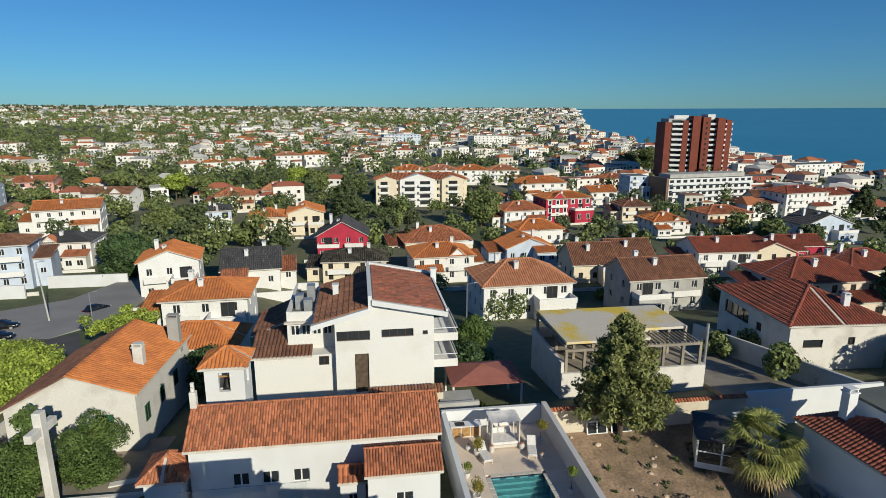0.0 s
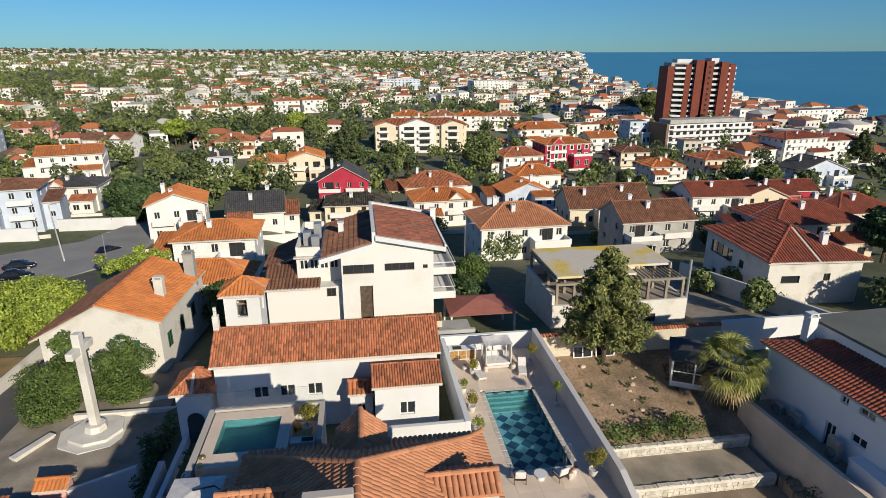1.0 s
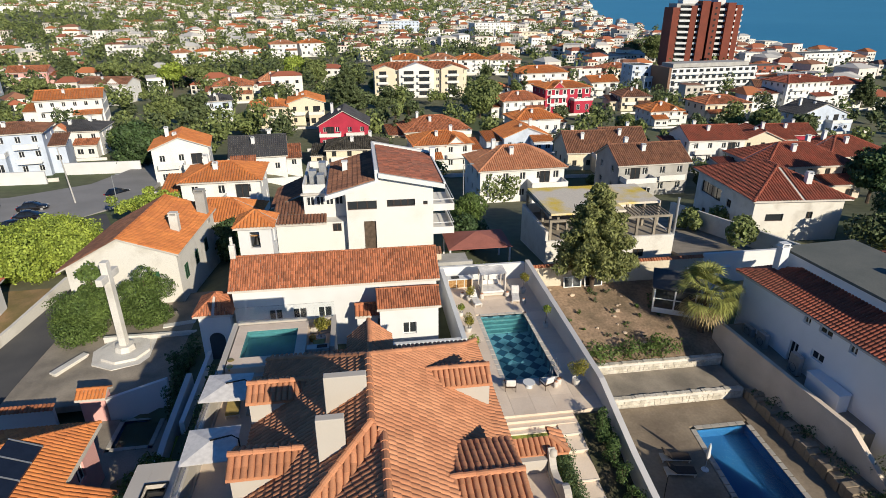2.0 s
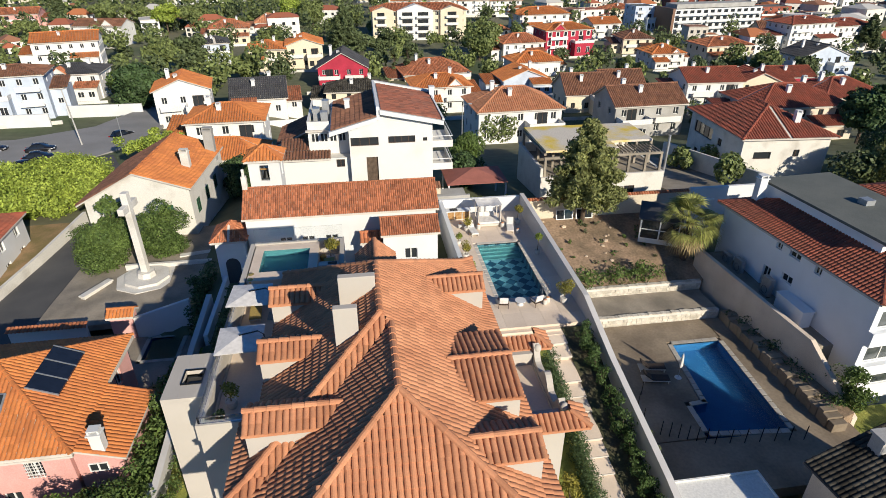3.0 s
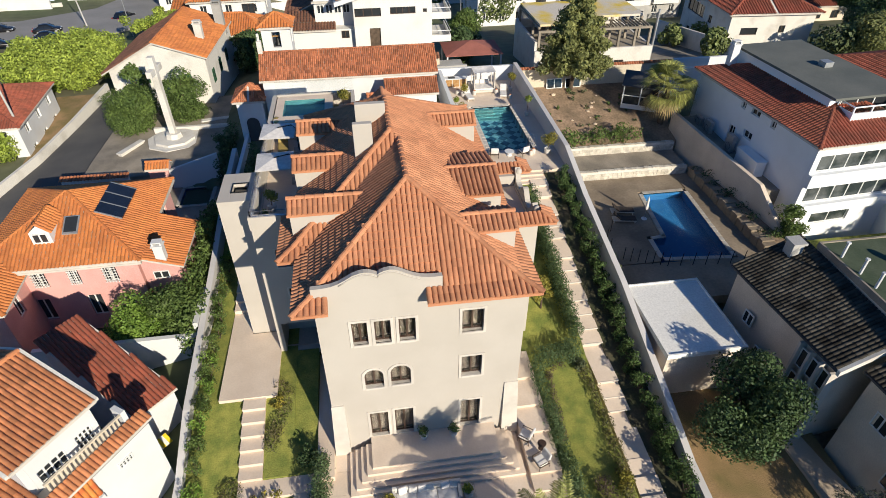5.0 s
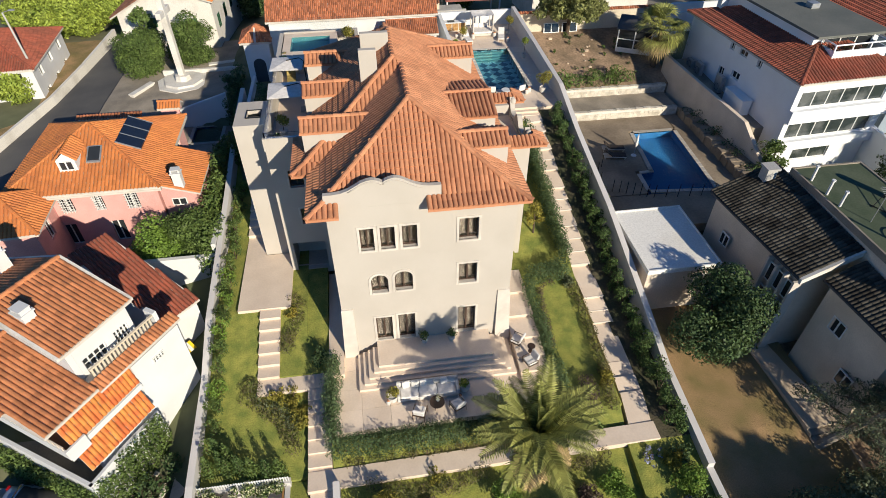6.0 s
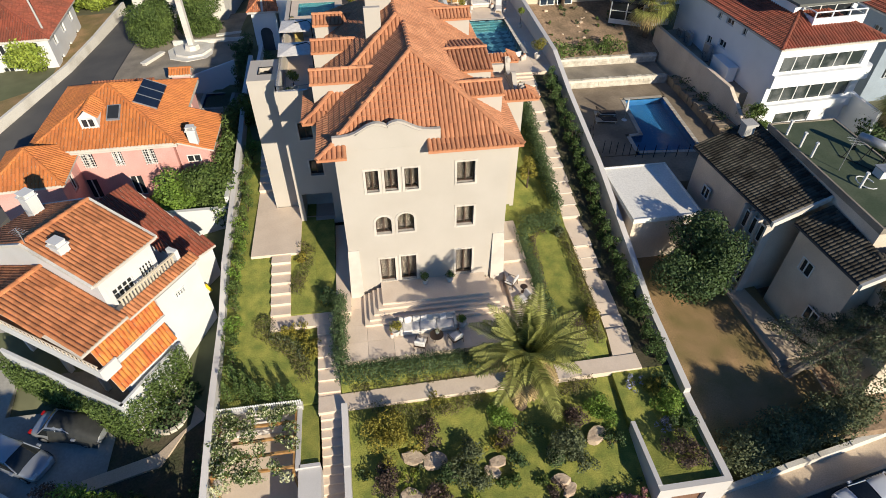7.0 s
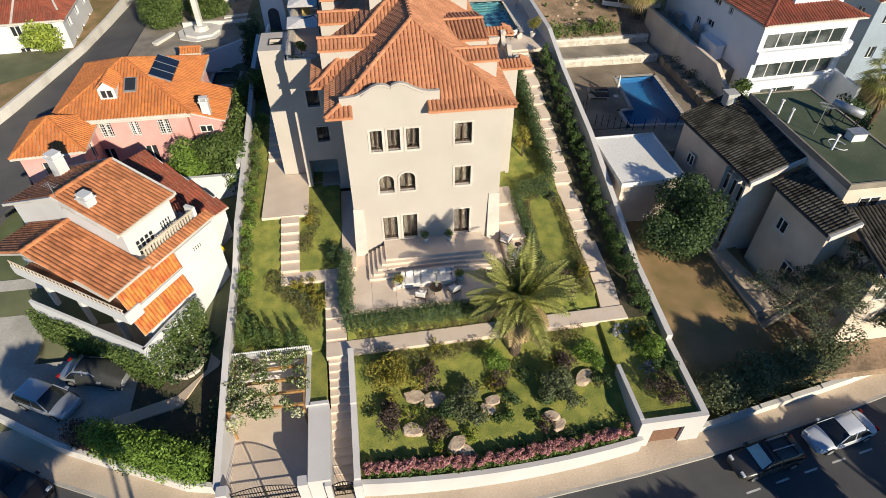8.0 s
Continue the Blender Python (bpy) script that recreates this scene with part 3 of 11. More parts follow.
LINEPAINT = mat("worn_line_paint", (0.62, 0.61, 0.58), 0.8, (0.35, 0.34, 0.33), 3.0, 20, 0.05)
g = Geo()
for k in range(12):
    xa, xb = 13.0 + 1.9 * k, 13.9 + 1.9 * k
    ya, yb = street_y(xa) - 3.95, street_y(xb) - 3.95
    za, zb = -5.056 + 0.012 * xa, -5.056 + 0.012 * xb
    g.slab([(xa, ya, za), (xb, yb, zb), (xb, yb + 0.11, zb), (xa, ya + 0.11, za)], 0.01)
part("lane_marking", g, LINEPAINT, None, "dashed white line along the parking lane", "road marking", "structure")
# ---- the villa ----
villa = thing("villa", (0, 0, 0), "three-storey cream villa with terracotta hip roof and curved gable", "villa")
FY, FX0, FX1, BASE, WTOP = 1.42, -5.1, 4.45, -0.95, 9.98
T = 0.35


def villa_wall(p, q, z0, z1, holes=(), material=None, thick=T, name="wall"):
    """A villa wall from p to q (outside on the right hand of the way), openings as (distance, width, sill, head)."""
    ang = math.degrees(math.atan2(q[1] - p[1], q[0] - p[0]))
    m = pose(p[0], p[1], z0, 0, 0, ang)
    length = math.hypot(q[0] - p[0], q[1] - p[1])
    part(name, wall_geo(length, z1 - z0, thick, [(u, u + w, a - z0, b - z0) for u, w, a, b in holes]).moved(m), material or PLASTER, villa)
    return m, z0


def band(x0, x1, z0, z1, y, t=0.13, proud=0.035, base=True):
    """A raised surround of an opening in the front wall."""
    g = Geo().box(x0 - t, x0, y - proud, y + 0.04, z0 - (t if base else 0), z1 + t)
    g.box(x1, x1 + t, y - proud, y + 0.04, z0 - (t if base else 0), z1 + t)
    g.box(x0, x1, y - proud, y + 0.04, z1, z1 + t)
    if base:
        g.box(x0, x1, y - proud - 0.03, y + 0.04, z0 - t, z0)
    return g


ROWS3 = [(-3.60, -2.90), (-2.58, -1.84), (-1.47, -0.70)]
front = [(a - FX0, b - a, 7.2, 8.62) for a, b in ROWS3]
front += [(1.46 - FX0, 1.02, 7.33, 8.74), (1.48 - FX0, 1.02, 4.2, 5.62), (1.50 - FX0, 1.02, 0.06, 2.22)]
front += [(-3.30 - FX0, 0.92, 4.08, 5.38), (-2.02 - FX0, 0.98, 4.13, 5.50), (-3.27 - FX0, 0.93, 0.06, 2.04), (-1.98 - FX0, 0.96, 0.06, 2.12)]
villa_wall((FX0, FY), (FX1, FY), BASE, WTOP, front)
for x0, w, z0, z1 in front:
    x0 += FX0
    arched = z0 > 4 and z1 < 5.6 and x0 < 0
    door = z0 < 1
    win = window(villa, pose(x0, FY + 0.2, z0), w, z1 - z0, WOODFRAME, 2, 0 if door else 0, 0.08, "glazed_door" if door else "window", glass=GLASS)
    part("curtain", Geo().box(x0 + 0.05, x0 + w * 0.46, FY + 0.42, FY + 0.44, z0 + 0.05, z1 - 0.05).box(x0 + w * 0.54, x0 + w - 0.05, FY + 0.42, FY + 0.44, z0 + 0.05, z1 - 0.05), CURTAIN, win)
    part("lintel_box", Geo().box(x0, x0 + w, FY + 0.12, FY + 0.2, z1 - 0.10, z1), WOODFRAME, win)
    if arched:
        g, n, rise = Geo(), 10, 0.42
        for s in range(n):
            t0, t1 = s / n, (s + 1) / n
            za, zb = (z1 - rise + rise * math.sqrt(max(0, 1 - (2 * t - 1) ** 2)) for t in (t0, t1))
            if min(za, zb) < z1 - 0.002:
                xa, xb = x0 + w * t0, x0 + w * t1
                g.add([(xa, FY + y, z) for y in (0.0, 0.32) for z in (za, z1)] + [(xb, FY + y, z) for y in (0.0, 0.32) for z in (zb, z1)],
                      [(0, 4, 5, 1), (2, 3, 7, 6), (0, 2, 6, 4)])
        part("arch_head", g, PLASTER, villa)
        g = Geo()
        for s in range(n):
            angs = [math.pi * (1 - k / n) for k in (s, s + 1)]
            pts = [(x0 + w / 2 + rr * math.cos(a), z1 - rise + (rise if rr < w * 0.52 else rise + 0.14) * math.sin(a)) for a in angs for rr in (w / 2, w / 2 + 0.14)]
            (ax, az), (bx, bz), (cx, cz), (dx, dz) = pts
            g.add([(ax, FY - 0.035, az), (bx, FY - 0.035, bz), (dx, FY - 0.035, dz), (cx, FY - 0.035, cz), (ax, FY + 0.03, az), (bx, FY + 0.03, bz), (dx, FY + 0.03, dz), (cx, FY + 0.03, cz)],
                  [(0, 1, 2, 3), (1, 5, 6, 2), (0, 3, 7, 4)])
        g.box(x0 - 0.14, x0, FY - 0.035, FY + 0.03, z0 - 0.12, z1 - rise).box(x0 + w, x0 + w + 0.14, FY - 0.035, FY + 0.03, z0 - 0.12, z1 - rise)
        g.box(x0, x0 + w, FY - 0.07, FY + 0.03, z0 - 0.12, z0)
        part("surround", g, TRIM, win)
    else:
        part("surround", band(x0, x0 + w, z0, z1, FY, base=not door), TRIM, win)

# battered corner piers and base course
for x0, x1, out in ((FX0, -4.48, -1), (3.76, FX1, 1)):
    g = Geo()
    top = 2.95 if x0 < 0 else 3.3
    g.add([(x0 - (0.22 if out < 0 else 0), FY - 0.28, BASE), (x1 + (0.22 if out > 0 else 0), FY - 0.28, BASE), (x1 + (0.22 if out > 0 else 0), FY + 0.3, BASE), (x0 - (0.22 if out < 0 else 0), FY + 0.3, BASE),
           (x0 - (0.03 if out < 0 else 0), FY - 0.06, top), (x1 + (0.03 if out > 0 else 0), FY - 0.06, top), (x1 + (0.03 if out > 0 else 0), FY + 0.3, top), (x0 - (0.03 if out < 0 else 0), FY + 0.3, top)],
          [(3, 2, 1, 0), (4, 5, 6, 7), (0, 1, 5, 4), (1, 2, 6, 5), (2, 3, 7, 6), (3, 0, 4, 7)])
    part("corner_pier", g, TRIM, villa)

# curved gable
PROFILE = [(-5.1, 10.81), (-4.66, 10.82), (-4.25, 10.87), (-3.9, 10.99), (-3.6, 11.16), (-3.3, 11.35), (-3.0, 11.46), (-2.79, 11.49), (-2.6, 11.47), (-2.4, 11.40), (-2.24, 11.30), (-2.15, 11.39), (-1.97, 11.47), (-1.7, 11.53),
           (-1.5, 11.5), (-1.3, 11.42), (-1.0, 11.24), (-0.7, 11.08), (-0.4, 10.97), (-0.1, 10.92), (0.2, 10.90), (0.55, 10.91)]
GT = 0.24
g = Geo()
for (xa, za), (xb, zb) in zip(PROFILE[:-1], PROFILE[1:]):
    lo = WTOP + 0.002
    g.add([(xa, FY, lo), (xb, FY, lo), (xb, FY, zb), (xa, FY, za)], [(0, 1, 2, 3)])
    g.add([(xa, FY + GT, lo), (xb, FY + GT, lo), (xb, FY + GT, zb), (xa, FY + GT, za)], [(3, 2, 1, 0)])
    g.add([(xa, FY, za), (xb, FY, zb), (xb, FY + GT, zb), (xa, FY + GT, za)], [(0, 1, 2, 3)])
g.add([(-5.1, FY, WTOP + 0.002), (-5.1, FY + GT, WTOP + 0.002), (-5.1, FY + GT, 10.81), (-5.1, FY, 10.81)], [(3, 2, 1, 0)])
g.add([(0.55, FY, WTOP + 0.002), (0.55, FY + GT, WTOP + 0.002), (0.55, FY + GT, 10.91), (0.55, FY, 10.91)], [(0, 1, 2, 3)])
part("curved_gable", g, PLASTER, villa)
# shallow moulded roll that follows the two bumps
g = Geo()
g.tube([(x, FY - 0.01, z - 0.10) for x, z in PROFILE[3:11]], 0.035, 6)
part("gable_moulding", g, PLASTER, villa, smooth=True)
g = Geo()
g.tube([(x, FY - 0.01, z - 0.10) for x, z in PROFILE[10:19]], 0.035, 6)
part("gable_moulding", g, PLASTER, villa, smooth=True)

# side and back walls, terrace wing, stair tower
RX = FX1
side_r = [(2.2, 1.0, 4.2, 5.6), (2.2, 1.0, 7.3, 8.7), (15.0, 1.0, 7.3, 8.7)]
m, z0 = villa_wall((RX, FY + T + 0.003), (RX, 20.2), BASE, WTOP, side_r)
for u, w, a, b in side_r:
    window(villa, m @ pose(u, 0.2, a - z0), w, b - a, WOODFRAME)
villa_wall((RX - T - 0.003, 20.2), (-5.9, 20.2), BASE, WTOP)
villa_wall((FX0, 8.3), (FX0, FY + T + 0.003), BASE, WTOP)
wing_front = [(0.35, 2.05, 0.0, 2.35), (1.25, 0.85, 3.9, 5.1), (0.95, 0.85, 6.7, 7.9)]
m, z0 = villa_wall((-8.55, 8.35), (FX0 - 0.003, 8.35), -0.4, 9.3, wing_front)
for u, w, a, b in wing_front[1:]:
    window(villa, m @ pose(u, 0.2, a - z0), w, b - a, WOODFRAME)
    part("surround", Geo().box(u - 0.1, u, -0.03, 0.03, a - z0 - 0.1, b - z0 + 0.1).box(u + w, u + w + 0.1, -0.03, 0.03, a - z0 - 0.1, b - z0 + 0.1).box(u, u + w, -0.03, 0.03, b - z0, b - z0 + 0.1).box(u, u + w, -0.05, 0.03, a - z0 - 0.1, a - z0).moved(m), TRIM, villa)
part("porch_back", Geo().box(-8.2, -6.0, 10.2, 10.3, -0.4, 2.5), GREYWALL, villa)
part("porch_floor", Geo().box(-8.2, -5.5, 8.72, 10.2, -0.4, 0.02), PAVE_EDGE, villa)
villa_wall((-8.55, 24.0), (-8.55, 8.35 + T + 0.003), -0.4, 9.3)
villa_wall((-2.8, 24.0), (-8.2, 24.0), -0.4, 9.3)
villa_wall((-2.8, 20.56), (-2.8, 23.64), -0.4, 9.3)
part("terrace_floor", Geo().box(-8.2, -4.9, 8.72, 23.64, 9.0, 9.2), PAVING, villa, "beige tiled roof terrace")
part("terrace_floor", Geo().box(-4.897, -2.8, 20.56, 23.64, 9.0, 9.2), PAVING, villa)
g = Geo().box(-8.6, -8.3, 8.3, 24.05, 9.303, 10.1).box(-8.297, -5.9, 8.3, 8.6, 9.303, 10.1).box(-8.297, -2.75, 23.75, 24.05, 9.303, 10.2).box(-3.0, -2.75, 20.6, 23.747, 9.303, 10.2)
part("parapet", g, PLASTER, villa)
part("parapet_rail", Geo().box(-8.5, -8.42, 8.4, 18.8, 10.103, 10.45).box(-8.417, -6.0, 8.4, 8.46, 10.103, 10.4), GLASS, villa, "clear glass balustrade")
TX0, TX1, TY0, TY1 = -10.42, -8.603, 10.1, 13.1
for a, b in (((TX0, TY0), (TX1, TY0)), ((TX1, TY1), (TX0, TY1)), ((TX0, TY1 - T - 0.003), (TX0, TY0 + T + 0.003))):
    villa_wall(a, b, -0.4, 9.85)
part("tower_roof", Geo().box(TX0, -9.75, TY0, TY1, 9.853, 10.05).box(-9.747, TX1, TY0, 11.0, 9.853, 10.05).box(-9.747, TX1, 11.9, TY1, 9.853, 10.05).box(-8.95, TX1, 11.003, 11.897, 9.853, 10.05), PLASTER, villa)
part("skylight", Geo().box(-9.75, -8.95, 11.0, 11.9, 9.72, 9.76), PANE, villa)
part("skylight_frame", Geo().box(-9.8, -9.75, 10.95, 11.95, 10.053, 10.1).box(-8.95, -8.9, 10.95, 11.95, 10.053, 10.1).box(-9.75, -8.95, 10.95, 11.0, 10.053, 10.1).box(-9.75, -8.95, 11.9, 11.95, 10.053, 10.1), METAL_D, villa)

# main roof: hipped, with bell-cast eaves; the rear part stands a little prouder on one side
EZ, RZ, RDX, BC, BCZ = 10.02, 13.37, -0.52, 0.75, 0.27
EF, EB, ER, EL, EL2 = 0.65, 20.3, 4.92, -5.97, -6.83
AP, BK, RF = 5.65, 14.2, 4.42
EI, XR, XL, XL2, YF, YV, YK = EZ + BCZ, ER - BC, EL + BC, EL2 + BC, EF + BC, RF + BC, EB - BC
SR, SL, SF = (RZ - EI) / (XR - RDX), (RZ - EI) / (RDX - XL), (RZ - EI) / (AP - YF)
RX2 = (SR * XR + SL * XL2) / (SR + SL)
RZ2 = EI + SR * (XR - RX2)
HT = YV + (RX2 - XL2) * SL / 0.70
VT = YV + (RDX - XL) * SL / 0.70
apex, hip_top, valley_top, back_apex = Vector((RDX, AP, RZ)), Vector((RX2, HT, RZ2)), Vector((RDX, VT, RZ)), Vector((RX2, BK, RZ2))


def slope_r(x, y):
    return EI + SR * (XR - x)


def slope_l(x, y):
    """The garden-wall side of the roof: front plane, small hip and the prouder rear plane."""
    return max(EI + SL * (x - XL), min(EI + SL * (x - XL2), EI + 0.70 * (y - YV)))


def on_hip(x):
    """y on the front hips above x."""
    return YF + (AP - YF) * ((x - XL) / (RDX - XL) if x < RDX else (XR - x) / (XR - RDX))


def zf(y):
    return EI + SF * (y - YF)


YB = FY + GT + 0.03
xb = XL + (RDX - XL) * (YB - YF) / (AP - YF)
front_polys = [[(EL, EF, EZ), (-4.43, EF, EZ), (-4.43, YF, EI), (XL, YF, EI)],
               [(xb, YB, zf(YB)), (0.57, YB, zf(YB)), (0.57, on_hip(0.57), zf(on_hip(0.57))), tuple(apex)],
               [(0.58, YF, EI), (XR, YF, EI), (0.58, on_hip(0.58), zf(on_hip(0.58)))],
               [(-0.2, EF, EZ), (ER, EF, EZ), (XR, YF, EI), (-0.2, YF, EI)]]
right_poly = [(XR, YF, EI), (XR, YK, EI), tuple(back_apex), tuple(hip_top), tuple(valley_top), tuple(apex)]
right_eave = [(ER, EF, EZ), (ER, EB, EZ), (XR, YK, EI), (XR, YF, EI)]
back_poly = [(XR, YK, EI), (XL2, YK, EI), tuple(back_apex)]
back_eave = [(ER, EB, EZ), (XL2, EB, EZ), (XL2, YK, EI), (XR, YK, EI)]
left_poly = [(XL2, YK, EI), (XL2, YV, EI), tuple(hip_top), tuple(back_apex)]
left_eave = [(EL2, 8.28, EZ), (EL2, RF, EZ), (XL2, YV, EI), (XL2, 8.28, EI)]
strip_poly = [(XL2, YV, EI), (XL, YV, EI), tuple(valley_top), tuple(hip_top)]
strip_eave = [(EL2, RF, EZ), (EL, RF, EZ), (XL, YV, EI), (XL2, YV, EI)]
wing_poly = [(XL, YV, EI), (XL, YF, EI), tuple(apex), tuple(valley_top)]
wing_eave = [(EL, RF, EZ), (EL, EF, EZ), (XL, YF, EI), (XL, YV, EI)]
all_planes = front_polys + [right_poly, right_eave, back_poly, back_eave, left_poly, left_eave, strip_poly, strip_eave, wing_poly, wing_eave]
g = Geo()
for p in all_planes:
    g.slab(p, 0.13)
villa_roof = part("roof", g, TILE, villa, "terracotta barrel-tiled hip roof")
part("tiles", tiles_mesh("tiles", [p for p in all_planes if p is not front_polys[1]], 0.235, 0.40), TILE, villa_roof, kind="stuff")
g = Geo()
for line in ((apex, valley_top), (hip_top, back_apex), ((EL, EF, EZ), (XL, YF, EI)), ((XL, YF, EI), apex), ((ER, EF, EZ), (XR, YF, EI), apex), ((EL2, RF, EZ), (XL2, YV, EI), hip_top), ((ER, EB, EZ), (XR, YK, EI), back_apex), ((XL2, YK, EI), back_apex)):
    for a, b in zip(line[:-1], line[1:]):
        ridge_geo(g, Vector(a) + Vector((0, 0, 0.05)), Vector(b) + Vector((0, 0, 0.05)), 0.14, 0.42)
part("ridge_tiles", g, TILE, villa_roof)
part("attic_floor", Geo().box(-5.0, 4.4, 1.8, 20.0, 9.6, 9.7), CONCRETE, villa)


def dormer(side, y, front_x, ridge_z, half, drop, roof_z):
    """A small gabled dormer that looks sideways; roof_z gives the main roof's height at a place."""
    s = -1 if side == "left" else 1
    dm = part("dormer", Geo(), PLASTER, villa)
    ez = ridge_z - drop
    xo = front_x + s * 0.12

    def meet(yy, z):
        x = front_x
        while roof_z(x, yy) < z and abs(x) > 0.2:
            x -= s * 0.02
        return x

    ys = (y - half - 0.12, y, y + half + 0.12)
    a = [(xo, ys[0], ez), (xo, y, ridge_z), (xo, ys[2], ez)]
    ins = [(meet(ys[0], ez), ys[0], ez), (meet(y, ridge_z), y, ridge_z), (meet(ys[2], ez), ys[2], ez)]
    p1 = [a[0], ins[0], ins[1], a[1]] if s < 0 else [ins[0], a[0], a[1], ins[1]]
    p2 = [ins[2], a[2], a[1], ins[1]] if s < 0 else [a[2], ins[2], ins[1], a[1]]
    rf = part("dormer_roof", Geo().slab(p1, 0.1).slab(p2, 0.1), TILE, dm)
    part("tiles", tiles_mesh("tiles", [p1, p2], 0.235, 0.40), TILE, rf, kind="stuff")
    part("ridge_tiles", ridge_geo(Geo(), Vector(a[1]) + Vector((0, 0, 0.05)), Vector(ins[1]) + Vector((0, 0, 0.05)), 0.13, 0.42), TILE, rf)
    g = Geo()
    for yy in (y - half, y + half - 0.12):
        zb, xe = roof_z(front_x, yy) - 0.3, meet(yy, ez)
        zi = roof_z(xe, yy) - 0.25
        g.add([(front_x, yy, zb), (xe, yy, zi), (xe, yy, ez - 0.1), (front_x, yy, ez - 0.1), (front_x, yy + 0.12, zb), (xe, yy + 0.12, zi), (xe, yy + 0.12, ez - 0.1), (front_x, yy + 0.12, ez - 0.1)],
              [(0, 1, 2, 3), (7, 6, 5, 4), (0, 4, 5, 1), (2, 6, 7, 3), (0, 3, 7, 4)])
    zb = roof_z(front_x, y) - 0.3
    g.add([(front_x, y - half + 0.12, zb), (front_x, y + half - 0.12, zb), (front_x, y + half - 0.12, ez - 0.1), (front_x, y, ridge_z - 0.14), (front_x, y - half + 0.12, ez - 0.1)], [(4, 3, 2, 1, 0) if s < 0 else (0, 1, 2, 3, 4)])
    part("cheek", g, PLASTER, dm)
    part("window", Geo().box(front_x - 0.03, front_x + 0.03, y - half * 0.55, y + half * 0.55, zb + 0.55, ez - 0.2), PANE, dm)


for yy in (6.72, 10.85, 15.15):
    dormer("left", yy, -6.1, 12.02, 0.68, 0.42, slope_l)
dormer("right", 4.45, 4.3, 11.85, 0.82, 0.38, slope_r)
dormer("right", 15.2, 4.4, 11.95, 0.72, 0.42, slope_r)
dormer("right", 8.75, 4.3, 11.9, 2.05, 0.45, slope_r)

part("terrace_wall", Geo().box(XL2 + 0.02, XL2 + 0.25, 8.72, YK, 9.203, EI - 0.14), PLASTER, villa)
# two plain chimney stacks
for x0, x1, y0, y1, z1 in ((-2.82, -1.85, 9.45, 9.78, 14.36), (-2.66, -1.04, 11.89, 12.25, 14.32)):
    part("chimney_block", Geo().box(x0, x1, y0, y1, 11.6, z1), PLASTER, villa, bevel=0.03)

# balcony on the garden side
BX, BY0, BY1 = 6.75, 7.6, 12.1
villa_wall((RX + 0.003, BY0), (BX, BY0), BASE, 9.3, ())
villa_wall((BX, BY0 + T + 0.003), (BX, BY1), BASE, 8.75, [(1.2, 1.6, 4.0, 6.0)])
villa_wall((BX - T - 0.003, BY1), (RX + 0.003, BY1), BASE, 9.3)
part("balcony_floor", Geo().box(RX + 0.003, BX - T - 0.003, BY0 + T, BY1 - T, 8.4, 8.6), PAVING, villa)
g = Geo()
ny = 30
for k in range(ny):
    ya, yb = (BY0 + T + (BY1 - BY0 - T) * q / ny for q in (k, k + 1))

    def crest(y):
        t = (y - BY0 - T) / (BY1 - BY0 - T)
        return 9.0 + 0.55 * max(0.0, math.cos((t - 0.5) * math.pi * 3.2)) ** 1.2 * (1 if abs(t - 0.5) < 0.16 else 0) + 0.75 * math.exp(-((t - 0.03) / 0.08) ** 2) + 0.75 * math.exp(-((t - 0.97) / 0.08) ** 2)

    g.prism([(BX - 0.3, ya), (BX, ya), (BX, yb), (BX - 0.3, yb)], 8.753, [crest(ya), crest(ya), crest(yb), crest(yb)])
part("scrolled_parapet", g, PLASTER, villa)
for yy in (BY0 + 0.2, BY1 - 0.2):
    g = Geo().lathe(BX - 0.1, yy, [(0.02, 9.25), (0.16, 9.3), (0.22, 9.45), (0.2, 9.6), (0.1, 9.7), (0.01, 9.72)], 12)
    part("ball_finial", g, PLASTER, villa, smooth=True)
for y0 in (6.62, 12.0):
    flat = [[(RX + 0.1, y0, 9.33), (7.45, y0, 9.33), (6.78, y0 + 0.72, 9.64), (RX + 0.1, y0 + 0.72, 9.64)], [(7.45, y0, 9.33), (7.45, y0 + 1.4, 9.33), (6.78, y0 + 1.4, 9.64), (6.78, y0 + 0.72, 9.64)]]
    g = Geo()
    for p in flat:
        g.slab(p, 0.1)
    rf = part("canopy", g, TILE, villa)
    part("tiles", tiles_mesh("tiles", flat, 0.235, 0.40), TILE, rf, kind="stuff")
    part("ridge_tiles", ridge_geo(Geo(), (7.45, y0, 9.38), (6.78, y0 + 0.72, 9.69), 0.13), TILE, rf)

# little gabled roof at the back
pl = [[(-2.0, 20.9, 10.5), (-2.0, 18.7, 10.5), (-0.85, 17.1, 11.5), (-0.85, 20.9, 11.5)], [(0.3, 18.7, 10.5), (0.3, 20.9, 10.5), (-0.85, 20.9, 11.5), (-0.85, 17.1, 11.5)]]
g = Geo()
for p in pl:
    g.slab(p, 0.1)
rf = part("back_dormer", g, TILE, villa)
part("tiles", tiles_mesh("tiles", pl, 0.235, 0.40), TILE, rf, kind="stuff")
part("ridge_tiles", ridge_geo(Geo(), (-0.85, 20.9, 11.5), (-0.85, 17.1, 11.5), 0.13), TILE, rf)
part("gable_wall", Geo().add([(-1.9, 20.7, 9.4), (0.2, 20.7, 9.4), (0.2, 20.7, 10.5), (-0.85, 20.7, 11.38), (-1.9, 20.7, 10.5), (-1.9, 20.5, 9.4), (0.2, 20.5, 9.4), (0.2, 20.5, 10.5), (-0.85, 20.5, 11.38), (-1.9, 20.5, 10.5)],
                             [(4, 3, 2, 1, 0), (5, 6, 7, 8, 9), (0, 1, 6, 5), (1, 2, 7, 6), (4, 0, 5, 9)]), PLASTER, rf)

